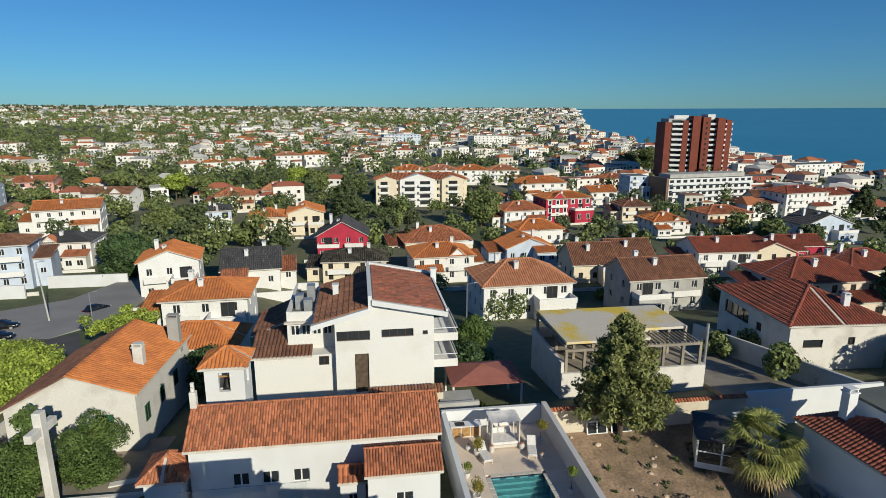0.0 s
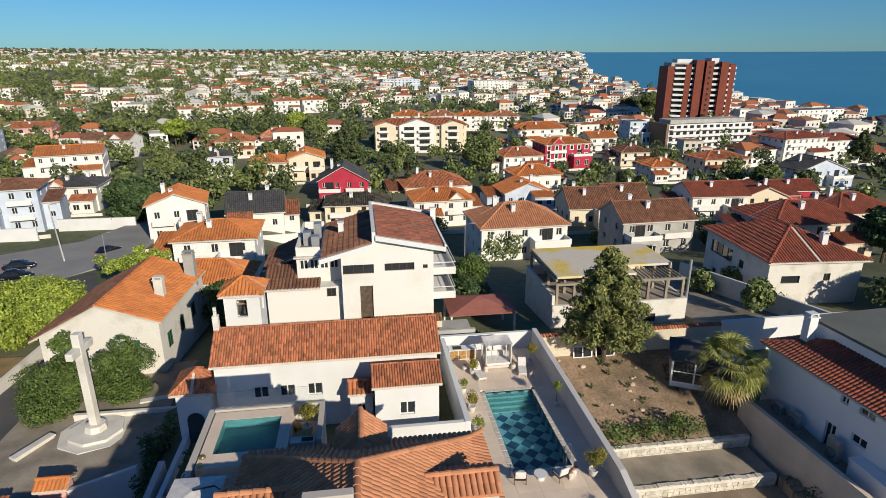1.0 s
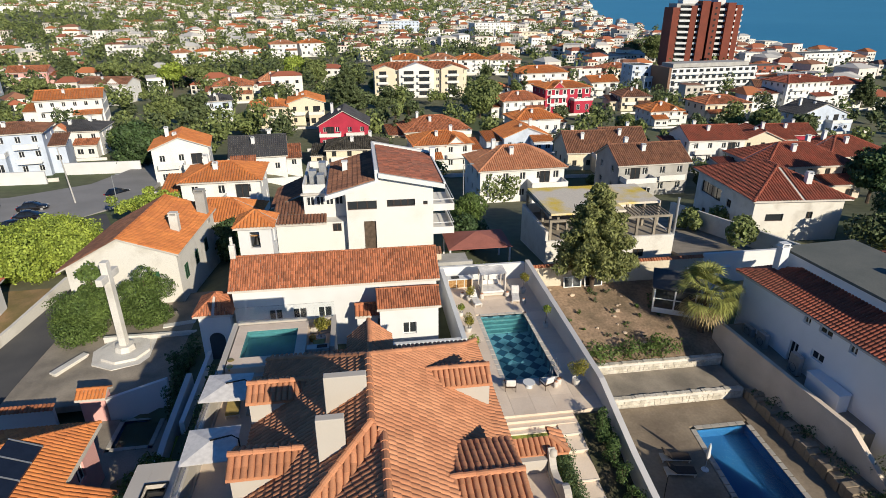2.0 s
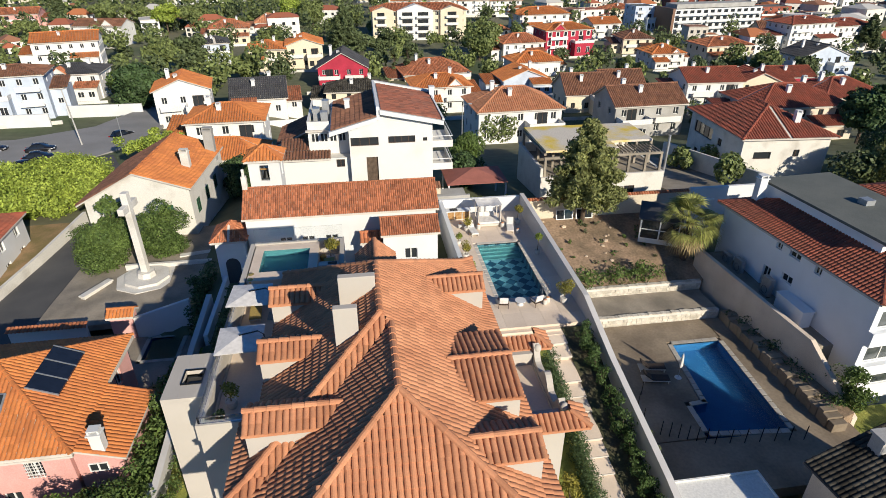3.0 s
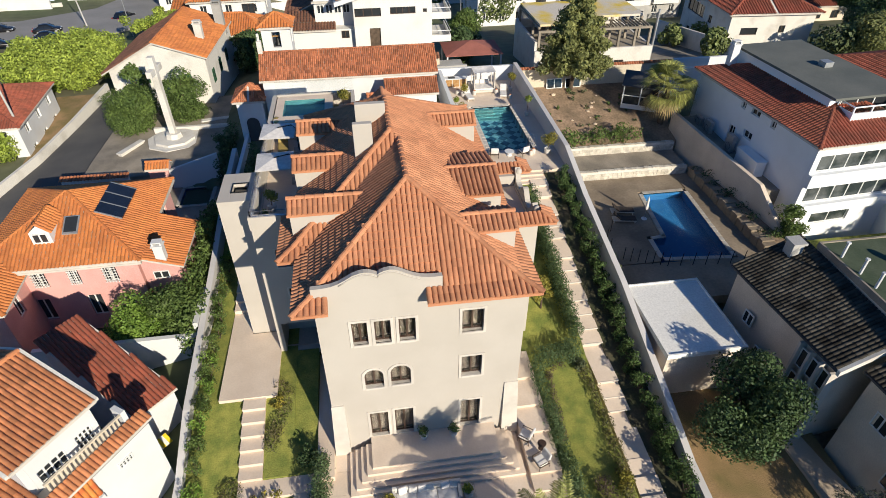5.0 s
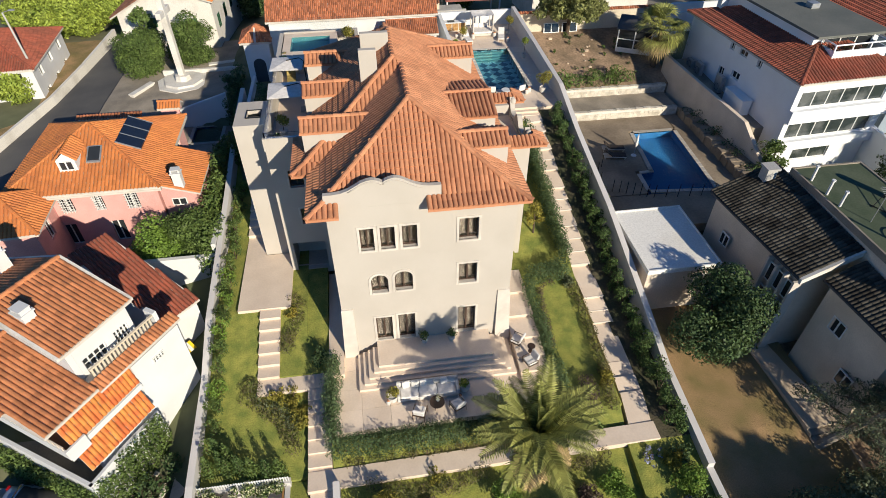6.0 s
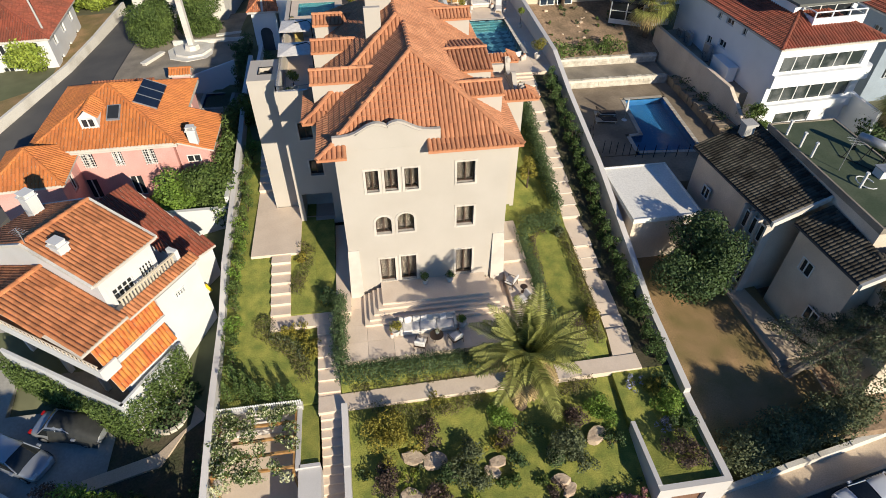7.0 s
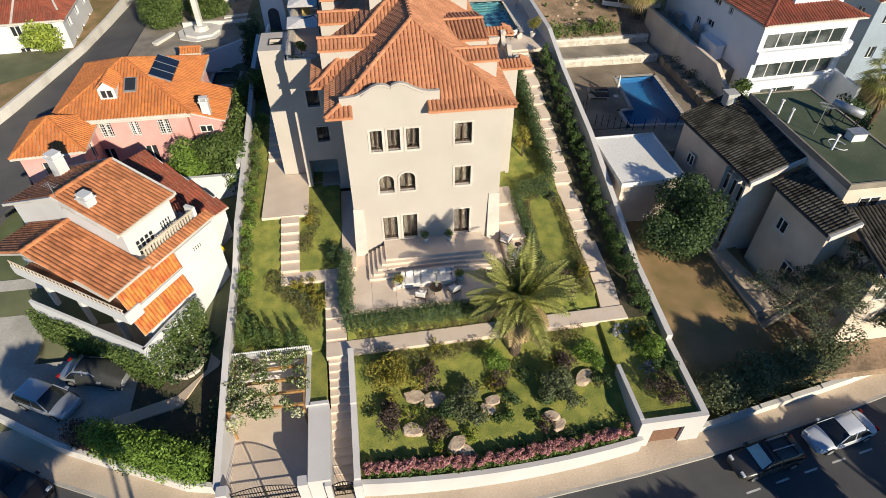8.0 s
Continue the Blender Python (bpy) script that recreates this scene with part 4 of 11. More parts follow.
part("gable_side", Geo().box(-1.9, -1.75, 18.9, 20.497, 9.4, 10.45).box(0.05, 0.2, 18.9, 20.497, 9.4, 10.45), PLASTER, rf)
part("glass_screen", Geo().box(-8.3, -5.6, 23.88, 23.9, 10.203, 11.15).box(-5.57, -2.8, 23.88, 23.9, 10.203, 11.15), GLASS, villa, "clear glass wind screen")
part("outdoor_counter", Geo().box(-4.25, -3.05, 20.62, 21.1, 9.203, 10.1), TRIM, villa, bevel=0.01)
part("hob", Geo().box(-3.7, -3.15, 20.7, 21.0, 10.103, 10.12), METAL_D, villa)
# ---- the villa's plot: levels, paths, walls ----
def slope(name, x0, x1, prof, thick, material, label, category="lawn", kind="structure"):
    """A sloping bed or lawn between x0 and x1 along (y, z) points."""
    return strip(name, [(x0, y, z) for y, z in prof], [(x1, y, z) for y, z in prof], thick, material, label, category, kind)


def blocks(name, boxes, material, label, category, bevel=0.0):
    g = Geo()
    for b in boxes:
        g.box(*b)
    return part(name, g, material, None, label, category, "structure", bevel=bevel)


def steps(name, label, x0, x1, ys, zs, material=None, depth=0.6):
    """A flight along y: treads as parts of their own."""
    ob = thing(name, (0, 0, 0), label, "steps", kind="structure")
    for k in range(len(ys) - 1):
        lo, hi = min(ys[k], ys[k + 1]), max(ys[k], ys[k + 1])
        part("tread", Geo().box(x0, x1, lo + 0.004, hi + 0.03, zs[k] - depth, zs[k]), material or PAVING, ob)
    return ob


def flight(y0, y1, z0, z1, n):
    return [y0 + (y1 - y0) * k / n for k in range(n + 1)], [z0 + (z1 - z0) * (k + 0.5) / n for k in range(n)]


# terrace in front of the house, with wrap-round steps
terrace = thing("terrace", (0, 0, 0), "beige stone terrace with broad wrap-round steps", "terrace", kind="structure")
for k in range(5):
    z = 0.0 - 0.18 * k
    x0, x1, y0 = -3.35 - 0.30 * k, 3.35 + 0.30 * k, -0.42 - 0.25 * k
    part("step", Geo().box(x0, x1, y0, FY - 0.29 if k else FY - 0.005, z - 0.178, z), PAVING, terrace)
for i in range(8):
    for j in range(4):
        a, b, c, d = -6.0 + 1.55 * i, -6.0 + 1.55 * (i + 1) - 0.012, -3.85 + 1.33 * j, -3.85 + 1.33 * (j + 1) - 0.012
        part("paving_slab", Geo().box(a, b, c, d, -1.3, -0.9), PAVING, terrace)
for k, (ya, yb, z) in enumerate(((-2.5, -1.6, -0.72), (-1.597, -0.7, -0.54), (-0.697, 0.6, -0.36), (0.603, 2.2, -0.18), (2.203, 4.0, 0.02), (4.003, 6.0, 0.22))):
    part("side_step", Geo().box(4.72, 6.4, ya, yb, z - 0.6, z), PAVING, terrace)
blocks("side_paving", [(-6.25, -5.36, -0.3, 8.2, -1.4, -0.55)], PAVING, "beige paving beside the house wall", "paving")

# garden paths
yy, zz = flight(-0.55, -5.75, -1.15, -2.2, 7)
steps("garden_steps", "shallow beige stone garden steps between hedge and lawn", -7.52, -6.25, yy, zz)
yy, zz = flight(4.9, 0.45, 0.16, -1.08, 6)
steps("garden_steps", "shallow beige stone steps down from the landing", -10.42, -9.18, yy, zz)
blocks("path", [(-10.42, -6.25, -0.55, 0.45, -1.7, -1.2)], PAVING, "short beige stone garden path", "path")
blocks("landing", [(-11.8, -8.55, 4.9, 10.0, -0.5, 0.14), (-11.8, -10.46, 10.003, 12.0, -0.5, 0.14)], PAVING, "beige stone landing beside the house", "landing")
yy, zz = flight(12.0, 22.0, 0.3, 2.6, 13)
steps("side_steps", "narrow stone steps along the boundary wall", -11.8, -10.5, yy, zz, depth=1.2)
g = Geo().slab([(-7.52, -6.25, -2.1), (11.55, -6.1, -1.79), (11.55, -5.05, -1.79), (-7.52, -5.2, -2.1)], 0.4)
part("path", g, PAVING, None, "beige stone path crossing the garden", "path", "structure")
RP = ([-5.1, 0.0, 4.0, 11.0, 17.3, 20.6], [-1.80, -1.55, -0.75, 1.1, 2.8, 3.9])
long_steps = thing("long_steps", (0, 0, 0), "long beige stone steps climbing beside the hedge", "steps", kind="structure")
ys = [-5.15, -3.1, -2.05, -1.0, 1.9, 2.75, 3.65, 6.3, 7.3, 8.35, 9.4, 10.8, 11.8, 12.8, 14.6, 15.6, 16.6, 18.4, 19.4, 20.6]
step_x = lambda y: float(np.interp(y, [-5.2, -3, 2, 5, 20], [10.12, 10.36, 10.38, 10.18, 10.1]))
for ya, yb in zip(ys[:-1], ys[1:]):
    za, zb = (float(np.interp((ya + yb) / 2, *RP)) + e * min(0.08 * (yb - ya), 0.11) for e in (-1, 1))
    xa, xb = step_x(ya), step_x(yb)
    part("tread", Geo().slab([(xa, ya + 0.004, za), (xa + 1.32, ya + 0.004, za), (xb + 1.32, yb, zb), (xb, yb, zb)], 0.7), PAVING, long_steps)
    part("nosing", Geo().box(xa - 0.01, xa + 1.33, ya - 0.03, ya + 0.003, za - 0.09, za + 0.008), TRIM, long_steps)

# lawns and beds
slope("lawn", -13.15, -7.55, [(-5.3, -2.45), (0.0, -1.32), (4.9, -0.08), (12, 0.1), (24, 2.4)], 0.8, GRASS, "mown green lawn sloping up beside the wall")
slope("lawn", -9.16, -6.28, [(0.48, -1.12), (5.0, -0.25), (8.3, 0.0)], 0.8, GRASS, "mown green lawn beside the house")
slope("lawn", -6.2, 10.0, [(-6.0, -2.2), (-5.1, -2.12), (-3.9, -1.5)], 0.6, GRASS, "strip of lawn below the terrace hedge")
lawn_g = Geo()
for k in range(12):
    xa, xb = -5.85 + 15.55 * k / 12, -5.85 + 15.55 * (k + 1) / 12
    ya, yb = (-13.98 + 0.0085 * (x - 1.0) ** 2 for x in (xa, xb))
    lawn_g.slab([(xa, ya, -3.75), (xb, yb, -3.75), (xb, -9.3, -2.95), (xa, -9.3, -2.95)], 1.4)
    lawn_g.slab([(xa, -9.3, -2.95), (xb, -9.3, -2.95), (xb, -6.12, -2.25), (xa, -6.12, -2.25)], 1.4)
part("lawn", lawn_g, GRASS, None, "mown green lawn with shrub islands", "lawn", "structure")
slope("lawn", 9.7, 13.3, [(-9.3, -2.5), (-6.05, -1.95)], 0.9, GRASS, "mown green lawn in the corner")
slope("lawn", 6.45, 10.12, [(-3.9, -1.5), (0.0, -1.3), (4.0, -0.65), (11, 1.2), (17.3, 2.8), (20.2, 3.6)], 0.9, GRASS, "strip of lawn between hedge and steps")
slope("lawn", 4.8, 6.45, [(6.0, 0.1), (11, 1.2), (17.3, 2.8), (20.2, 3.6)], 0.9, GRASS, "strip of lawn beside the house")
slope("flower_bed", 11.43, 13.3, [(-6.05, -1.9), (0.0, -1.6), (4.0, -0.8), (11, 1.1), (17.3, 2.8), (20.6, 3.9)], 0.9, SOIL, "dark planting bed along the wall", "bed")
blocks("lawn_strip", [(-8.5, -7.56, -9.2, -5.35, -3.2, -2.62)], GRASS, "narrow lawn beside the stair", "lawn")

# boundary walls with sloping tops
def sloped_wall(name, x0, x1, prof, base, material, label):
    g = Geo()
    for (ya, za), (yb, zb) in zip(prof[:-1], prof[1:]):
        g.prism([(x0, ya), (x1, ya), (x1, yb), (x0, yb)], [base(ya), base(ya), base(yb), base(yb)], [za, za, zb, zb])
    return part(name, g, material, None, label, "wall", "structure")


sloped_wall("wall_east", 13.3, 13.68, [(-13.05, -2.25), (-8.0, -2.0), (-7.99, -1.6), (-2, -0.85), (1, 0.1), (9, 2.45), (17, 4.05), (22, 5.45), (39.2, 5.9)], lambda y: float(np.interp(y, [-13, 0, 20, 40], [-5.6, -3.5, -1.0, 1.5])), WALLPAINT, "long white rendered garden wall stepping up the slope")
sloped_wall("wall_west", -13.55, -13.18, [(-13.0, -3.2), (-9, -2.3), (-5.4, -1.5), (0.7, -0.75), (4.3, 0.45), (10, 1.2), (16, 2.0), (23, 3.2), (29, 3.6)], lambda y: float(np.interp(y, [-13, 0, 20, 40], [-5.6, -4.0, -2.2, -1.0])), WALLPAINT, "long white rendered garden wall beside the lawn")
blocks("wall_north", [(5.6, 13.297, 39.25, 39.55, 1.5, 5.6)], WHITE, "white rendered wall behind the pool terrace", "wall")
blocks("wall_pool", [(5.55, 5.9, 27.6, 39.247, 1.5, 5.55), (-2.4, 5.547, 27.6, 27.9, 2.0, 5.5)], WHITE, "white rendered wall between chapel and pool", "wall")

# street front: curved wall, garage box, stair, gates
g = Geo()
n = 16
for k in range(n):
    xa, xb = (-5.85 + (10.0 + 5.85) * q / n for q in (k, k + 1))
    ya, yb = (-14.15 + 0.0085 * (x - 1.0) ** 2 for x in (xa, xb))
    g.prism([(xa, ya), (xb, yb), (xb, yb + 0.28), (xa, ya + 0.28)], -5.6, -3.55)
part("wall_street", g, WALLPAINT, None, "low curved white wall along the pavement", "wall", "structure")
m = pose(9.7, -13.2, -5.3)
part("wall_garage", wall_geo(3.95, 3.05, 0.3, [(0.85, 2.75, 0.3, 2.15)]).moved(m), WALLPAINT, None, "white garage front with a brown door", "wall", "structure")
blocks("wall_planter", [(9.7, 9.95, -12.897, -9.2, -5.3, -2.22)], WALLPAINT, "white side wall of the garage planter", "wall")
blocks("roof_garden", [(9.953, 13.297, -12.897, -9.3, -5.3, -2.5)], GRASS, "grass growing on the garage roof", "lawn")
gd = thing("garage_door", (10.55, -13.0, -5.0), "closed brown garage door in the white wall", "door")
BROWN = mat("brown_door", (0.20, 0.11, 0.07), 0.6, None, 3, 30, 0.05)
for k in range(8):
    part("slat", Geo().box(0, 1.9, 0.0, 0.04, 0.231 * k, 0.231 * k + 0.222), BROWN, gd)
yy, zz = flight(-6.1, -12.9, -2.25, -4.95, 15)
steps("street_stair", "straight stone stair down to the street gate", -7.42, -6.2, yy, zz, depth=1.0)
g = Geo()
for ya, yb, za, zb in ((-6.1, -9.5, -1.65, -2.3), (-9.5, -13.6, -2.45, -3.1)):
    g.prism([(-6.2, yb), (-5.86, yb), (-5.86, ya), (-6.2, ya)], -5.6, [zb, zb, za, za])
part("wall_stair", g, WALLPAINT, None, "white stepped wall beside the stair", "wall", "structure")
g = Geo().prism([(-8.6, -13.5), (-7.42, -13.5), (-7.42, -9.2), (-8.6, -9.2)], -5.6, [-3.0, -3.0, -2.6, -2.6])
g.box(-8.55, -7.45, -9.197, -9.0, -5.6, -2.45)
part("wall_drive", g, WALLPAINT, None, "thick white wall between drive and stair", "wall", "structure")
blocks("wall_retaining", [(-13.177, -8.45, -5.55, -5.25, -5.5, -2.2), (-8.75, -8.5, -9.2, -5.553, -5.5, -2.45)], WALLPAINT, "white retaining wall at the head of the drive", "wall")
strip("drive", [(-13.18, -13.6, -4.95), (-13.18, -5.5, -4.7)], [(-8.6, -13.6, -4.95), (-8.6, -5.5, -4.7)], 0.4, PAVING, "beige paved drive behind the gate", "drive")
blocks("gate_pillar", [(-13.3, -12.75, -13.6, -13.05, -5.6, -3.0), (-9.15, -8.62, -13.6, -13.05, -5.6, -3.05), (-6.25, -5.8, -13.95, -13.6, -5.6, -3.3), (-7.75, -7.43, -13.75, -13.503, -5.6, -3.2)], WALLPAINT, "white gate pillars", "pillar")


def gate(name, label, x0, x1, y, z0, h, arch):
    ob = thing(name, (x0, y, z0), label, "gate")
    w = x1 - x0
    n = int(w / 0.14)
    g = Geo()

    def top(t):
        return h + arch * math.sin(math.pi * t)

    for zz in (0.12, 0.62, 1.12):
        g.box(0, w, -0.02, 0.02, zz, zz + 0.05)
    g.tube([(w * k / 16, 0, top(k / 16)) for k in range(17)], 0.03, 6)
    g.box(0, 0.05, -0.025, 0.025, 0.05, top(0)).box(w - 0.05, w, -0.025, 0.025, 0.05, top(1)).box(w / 2 - 0.03, w / 2 + 0.03, -0.025, 0.025, 0.05, top(0.5))
    part("gate_frame", g, METAL_D, ob)
    for k in range(1, n):
        t = k / n
        part("bar", Geo().box(w * t - 0.01, w * t + 0.01, -0.01, 0.01, 0.1, top(t)), METAL_D, ob)


gate("gate", "arched black wrought-iron driveway gate, closed", -12.72, -9.18, -13.3, -4.93, 1.35, 0.45)
gate("gate", "narrow arched black iron garden gate, closed", -7.4, -6.28, -13.55, -4.95, 1.3, 0.3)

# pergola over the drive
pg = thing("pergola", (-13.1, -9.4, -2.6), "wooden pergola overgrown with white flowering vine", "pergola")
for k in range(5):
    part("beam", Geo().box(0.0, 4.3, 0.25 + 0.9 * k, 0.37 + 0.9 * k, 0.1, 0.28), WOOD, pg)
part("rail", Geo().box(4.2, 4.32, 0.0, 4.0, -0.1, 0.097), WOOD, pg)
part("rail", Geo().box(0.0, 0.12, 0.0, 4.0, -0.1, 0.097), WOOD, pg)
for px in (0.06, 4.26):
    part("post", Geo().box(px - 0.06, px + 0.06, 0.0, 0.12, -2.3, -0.103), WOOD, pg)
rng = np.random.RandomState(5)
bl = []
for k in range(84):
    px, py = rng.uniform(-0.1, 4.3), rng.uniform(-0.1, 3.9)
    if (2.0 < px < 3.6 and 1.7 < py < 3.2) or (px > 1.9 and 0.7 < py < 1.2):
        continue
    bl.append((px, py, 0.32 + rng.uniform(-0.15, 0.25), rng.uniform(0.25, 0.5), rng.uniform(0.25, 0.5), 0.25))
leaf_part("vine", bl, LEAF, pg, 46, 0.075, 6)
leaf_part("blossom", [(a, b, c + 0.1, d, e, f) for a, b, c, d, e, f in bl], FLOWER_WHITE, pg, 22, 0.07, 7)
PR = thing("picket_rail", (-13.1, -5.4, -2.2), "row of low white pickets on the retaining wall", "railing")
part("rail", Geo().box(0, 4.6, -0.02, 0.02, 0.28, 0.33), WHITE, PR)
for k in range(36):
    part("picket", Geo().prism([(0.13 * k, -0.025), (0.13 * k + 0.06, -0.025), (0.13 * k + 0.06, -0.021), (0.13 * k, -0.021)], 0.0, 0.45), WHITE, PR)
leaf_part("hanging_vine", [(0.2, -0.3, -0.3, 0.35, 0.3, 0.7), (0.7, -0.15, -0.1, 0.4, 0.3, 0.4), (3.9, -0.1, 0.0, 0.4, 0.3, 0.4), (2.2, -0.1, 0.1, 0.7, 0.2, 0.3)], FLOWER_WHITE, pg, 40, 0.08, 8)

# ---- pool terrace ----
PX0, PX1, PY0, PY1, PZ = 7.95, 11.5, 24.35, 32.95, 4.1
deck = thing("pool_deck", (0, 0, 0), "beige stone pool deck", "deck", kind="structure")
for x0, x1, y0, y1 in ((5.9, PX0 - 0.3, 20.85, 39.25), (PX1 + 0.3, 13.3, 20.85, 39.25), (PX0 - 0.297, PX1 + 0.297, 20.85, PY0 - 0.3), (PX0 - 0.297, PX1 + 0.297, PY1 + 0.3, 39.25)):
    nx, ny = max(1, int((x1 - x0) / 1.2)), max(1, int((y1 - y0) / 1.2))
    for i in range(nx):
        for j in range(ny):
            part("paving_slab", Geo().box(x0 + (x1 - x0) * i / nx, x0 + (x1 - x0) * (i + 1) / nx - 0.008, y0 + (y1 - y0) * j / ny, y0 + (y1 - y0) * (j + 1) / ny - 0.008, PZ - 0.25, PZ), PAVING, deck)
part("footing", Geo().box(5.9, 13.28, 20.87, PY0 - 0.6, 2.0, PZ - 0.253).box(5.9, 13.28, PY1 + 0.6, 39.2, 2.0, PZ - 0.253), CONCRETE, deck)
for k in range(3):
    part("step", Geo().box(7.0, 11.3, 20.85 - 0.35 * (k + 1), 20.847 - 0.35 * k, 2.8, PZ - 0.17 * (k + 1)), PAVING, deck)


def pool_floor_mat():
    m = mat("pool_mosaic", (0.02, 0.10, 0.16), 0.3, (0.16, 0.34, 0.40), 1, 30, 0.0)
    n, l = m.node_tree.nodes, m.node_tree.links
    ck = n.new("ShaderNodeTexChecker")
    mp = n.new("ShaderNodeMapping")
    g = n.new("ShaderNodeNewGeometry")
    mp.inputs["Rotation"].default_value[2] = radians(45)
    mp.inputs["Scale"].default_value = (1.45, 1.45, 0.0)
    l.new(g.outputs["Position"], mp.inputs["Vector"])
    l.new(mp.outputs[0], ck.inputs["Vector"])
    ck.inputs["Scale"].default_value = 1.0
    ck.inputs["Color1"].default_value = (0.012, 0.062, 0.11, 1)
    ck.inputs["Color2"].default_value = (0.11, 0.28, 0.35, 1)
    l.new(ck.outputs[0], n["Principled BSDF"].inputs["Base Color"])
    return m


POOLTILE = pool_floor_mat()
TEAL = mat("teal_pool_tile", (0.07, 0.22, 0.24), 0.3, None, 2, 20, 0.0)
LINER = mat("blue_pool_liner", (0.025, 0.15, 0.36), 0.5, (0.02, 0.12, 0.30), 0.6, 5, 0.0, coarse=0.1)


def water_mat():
    m = glassy("pool_water", (0.85, 0.95, 0.97), 0.02)
    n, l = m.node_tree.nodes, m.node_tree.links
    b = n["Principled BSDF"]
    b.inputs["IOR"].default_value = 1.33
    g, t, bp = n.new("ShaderNodeNewGeometry"), n.new("ShaderNodeTexNoise"), n.new("ShaderNodeBump")
    t.inputs["Scale"].default_value = 3.0
    l.new(g.outputs["Position"], t.inputs["Vector"])
    l.new(t.outputs[0], bp.inputs["Height"])
    bp.inputs["Strength"].default_value, bp.inputs["Distance"].default_value = 0.25, 0.06
    l.new(bp.outputs[0], b.inputs["Normal"])
    return m


WATER = water_mat()


def pool(name, label, poly, z, depth, floor_mat, wall_mat, coping, cop_w=0.3):
    """A sunk basin with walls, floor, coping stones and a sheet of water."""
    ob = thing(name, (0, 0, 0), label, "pool")
    n = len(poly)
    part("floor", Geo().prism(poly, z - depth - 0.1, z - depth), floor_mat, ob)
    g = Geo()
    for i in range(n):
        (ax, ay), (bx, by) = poly[i], poly[(i + 1) % n]
        g.add([(ax, ay, z - depth), (bx, by, z - depth), (bx, by, z - 0.02), (ax, ay, z - 0.02)], [(3, 2, 1, 0)])
    part("basin_wall", g, wall_mat, ob)
    c = Vector((sum(p[0] for p in poly) / n, sum(p[1] for p in poly) / n))
    for i in range(n):
        a, b = Vector(poly[i]), Vector(poly[(i + 1) % n])
        d = (b - a).normalized()
        out = Vector((d.y, -d.x)) * cop_w
        k = max(1, int((b - a).length / 0.6))
        for j in range(k):
            p, q = a + (b - a) * (j / k), a + (b - a) * ((j + 1) / k - 0.01)
            part("coping_stone", Geo().prism([tuple(p), tuple(p + out), tuple(q + out), tuple(q)][::-1], z - 0.12, z + 0.012), coping, ob)
    w = part("water", Geo().add([(x, y, z - 0.14) for x, y in poly], [tuple(range(n))]), WATER, ob, "still clear water")
    w.visible_shadow = False
    return ob


pl = pool("swimming_pool", "rectangular pool with blue diamond mosaic floor", [(PX0, PY0), (PX1, PY0), (PX1, PY1), (PX0, PY1)], PZ, 1.35, POOLTILE, POOLTILE, TRIM)
for k in range(4):
    part("pool_step", Geo().box(PX0, PX1, PY1 - 0.4 * (k + 1), PY1 - 0.4 * k - 0.004, PZ - 1.35, PZ - 0.3 - 0.28 * k), TEAL, pl)

# hot tub on the roof terrace
tub = thing("plunge_pool", (-8.2, 19.3, 9.2), "raised rooftop plunge pool with beige stone surround", "pool")
part("surround", Geo().box(0, 3.9, 0, 0.95, 0, 0.95).box(0, 3.9, 3.6, 4.3, 0, 0.95).box(0, 0.55, 0.953, 3.597, 0, 0.95).box(3.35, 3.9, 0.953, 3.597, 0, 0.95), PAVING, tub)
part("floor", Geo().box(0.553, 3.347, 0.953, 3.597, 0.0, 0.1).box(0.553, 0.57, 0.953, 3.597, 0.103, 0.94).box(3.33, 3.347, 0.953, 3.597, 0.103, 0.94).box(0.573, 3.327, 0.953, 0.97, 0.103, 0.94).box(0.573, 3.327, 3.58, 3.597, 0.103, 0.94), TEAL, tub)
w = part("water", Geo().add([(0.57, 0.97, 0.88), (3.33, 0.97, 0.88), (3.33, 3.58, 0.88), (0.57, 3.58, 0.88)], [(0, 1, 2, 3)]), WATER, tub)
w.visible_shadow = False
part("step", Geo().box(0.3, 3.0, -0.7, -0.003, 0, 0.3).box(0.3, 3.0, -0.35, -0.003, 0.303, 0.6), PAVING, tub)

# ---- hedges and planting of the plot ----
LEAF_HEDGE = leafmat("hedge_leaves", (0.105, 0.15, 0.065), (0.055, 0.09, 0.035))
HEDGES = (("clipped leafy green hedge below the terrace", [(-6.0, -4.55, -1.65), (4.0, -4.5, -1.6), (6.4, -4.3, -1.55)], 1.25, 0.95, 42), ("clipped leafy green hedge beside the garden steps", [(-6.1, -4.2, -1.4), (-6.05, 0.9, -1.0)], 0.95, 1.3, 42),
          ("upright clipped hedge along the side terrace", [(6.95, -3.9, -1.5), (6.75, -0.5, -1.3), (6.6, 2.5, -0.9), (6.55, 5.0, -0.45)], 0.95, 1.25, 42), ("clipped hedge across the side lawn", [(6.9, 5.35, -0.35), (9.7, 5.7, -0.25)], 1.0, 1.25, 42),
          ("clipped hedge climbing beside the long steps", [(9.75, 6.2, 0.0), (9.68, 8.2, 0.45), (9.6, 12.6, 1.6), (9.55, 18.0, 3.0)], 0.95, 1.5, 40))
for k, (lb, line, wd, hh, dens) in enumerate(HEDGES):
    hedge("hedge", lb, line, wd, hh, LEAF_HEDGE, 11 + k, 0.052, 75, 0.42, uneven=0.14, group="terrace hedges")
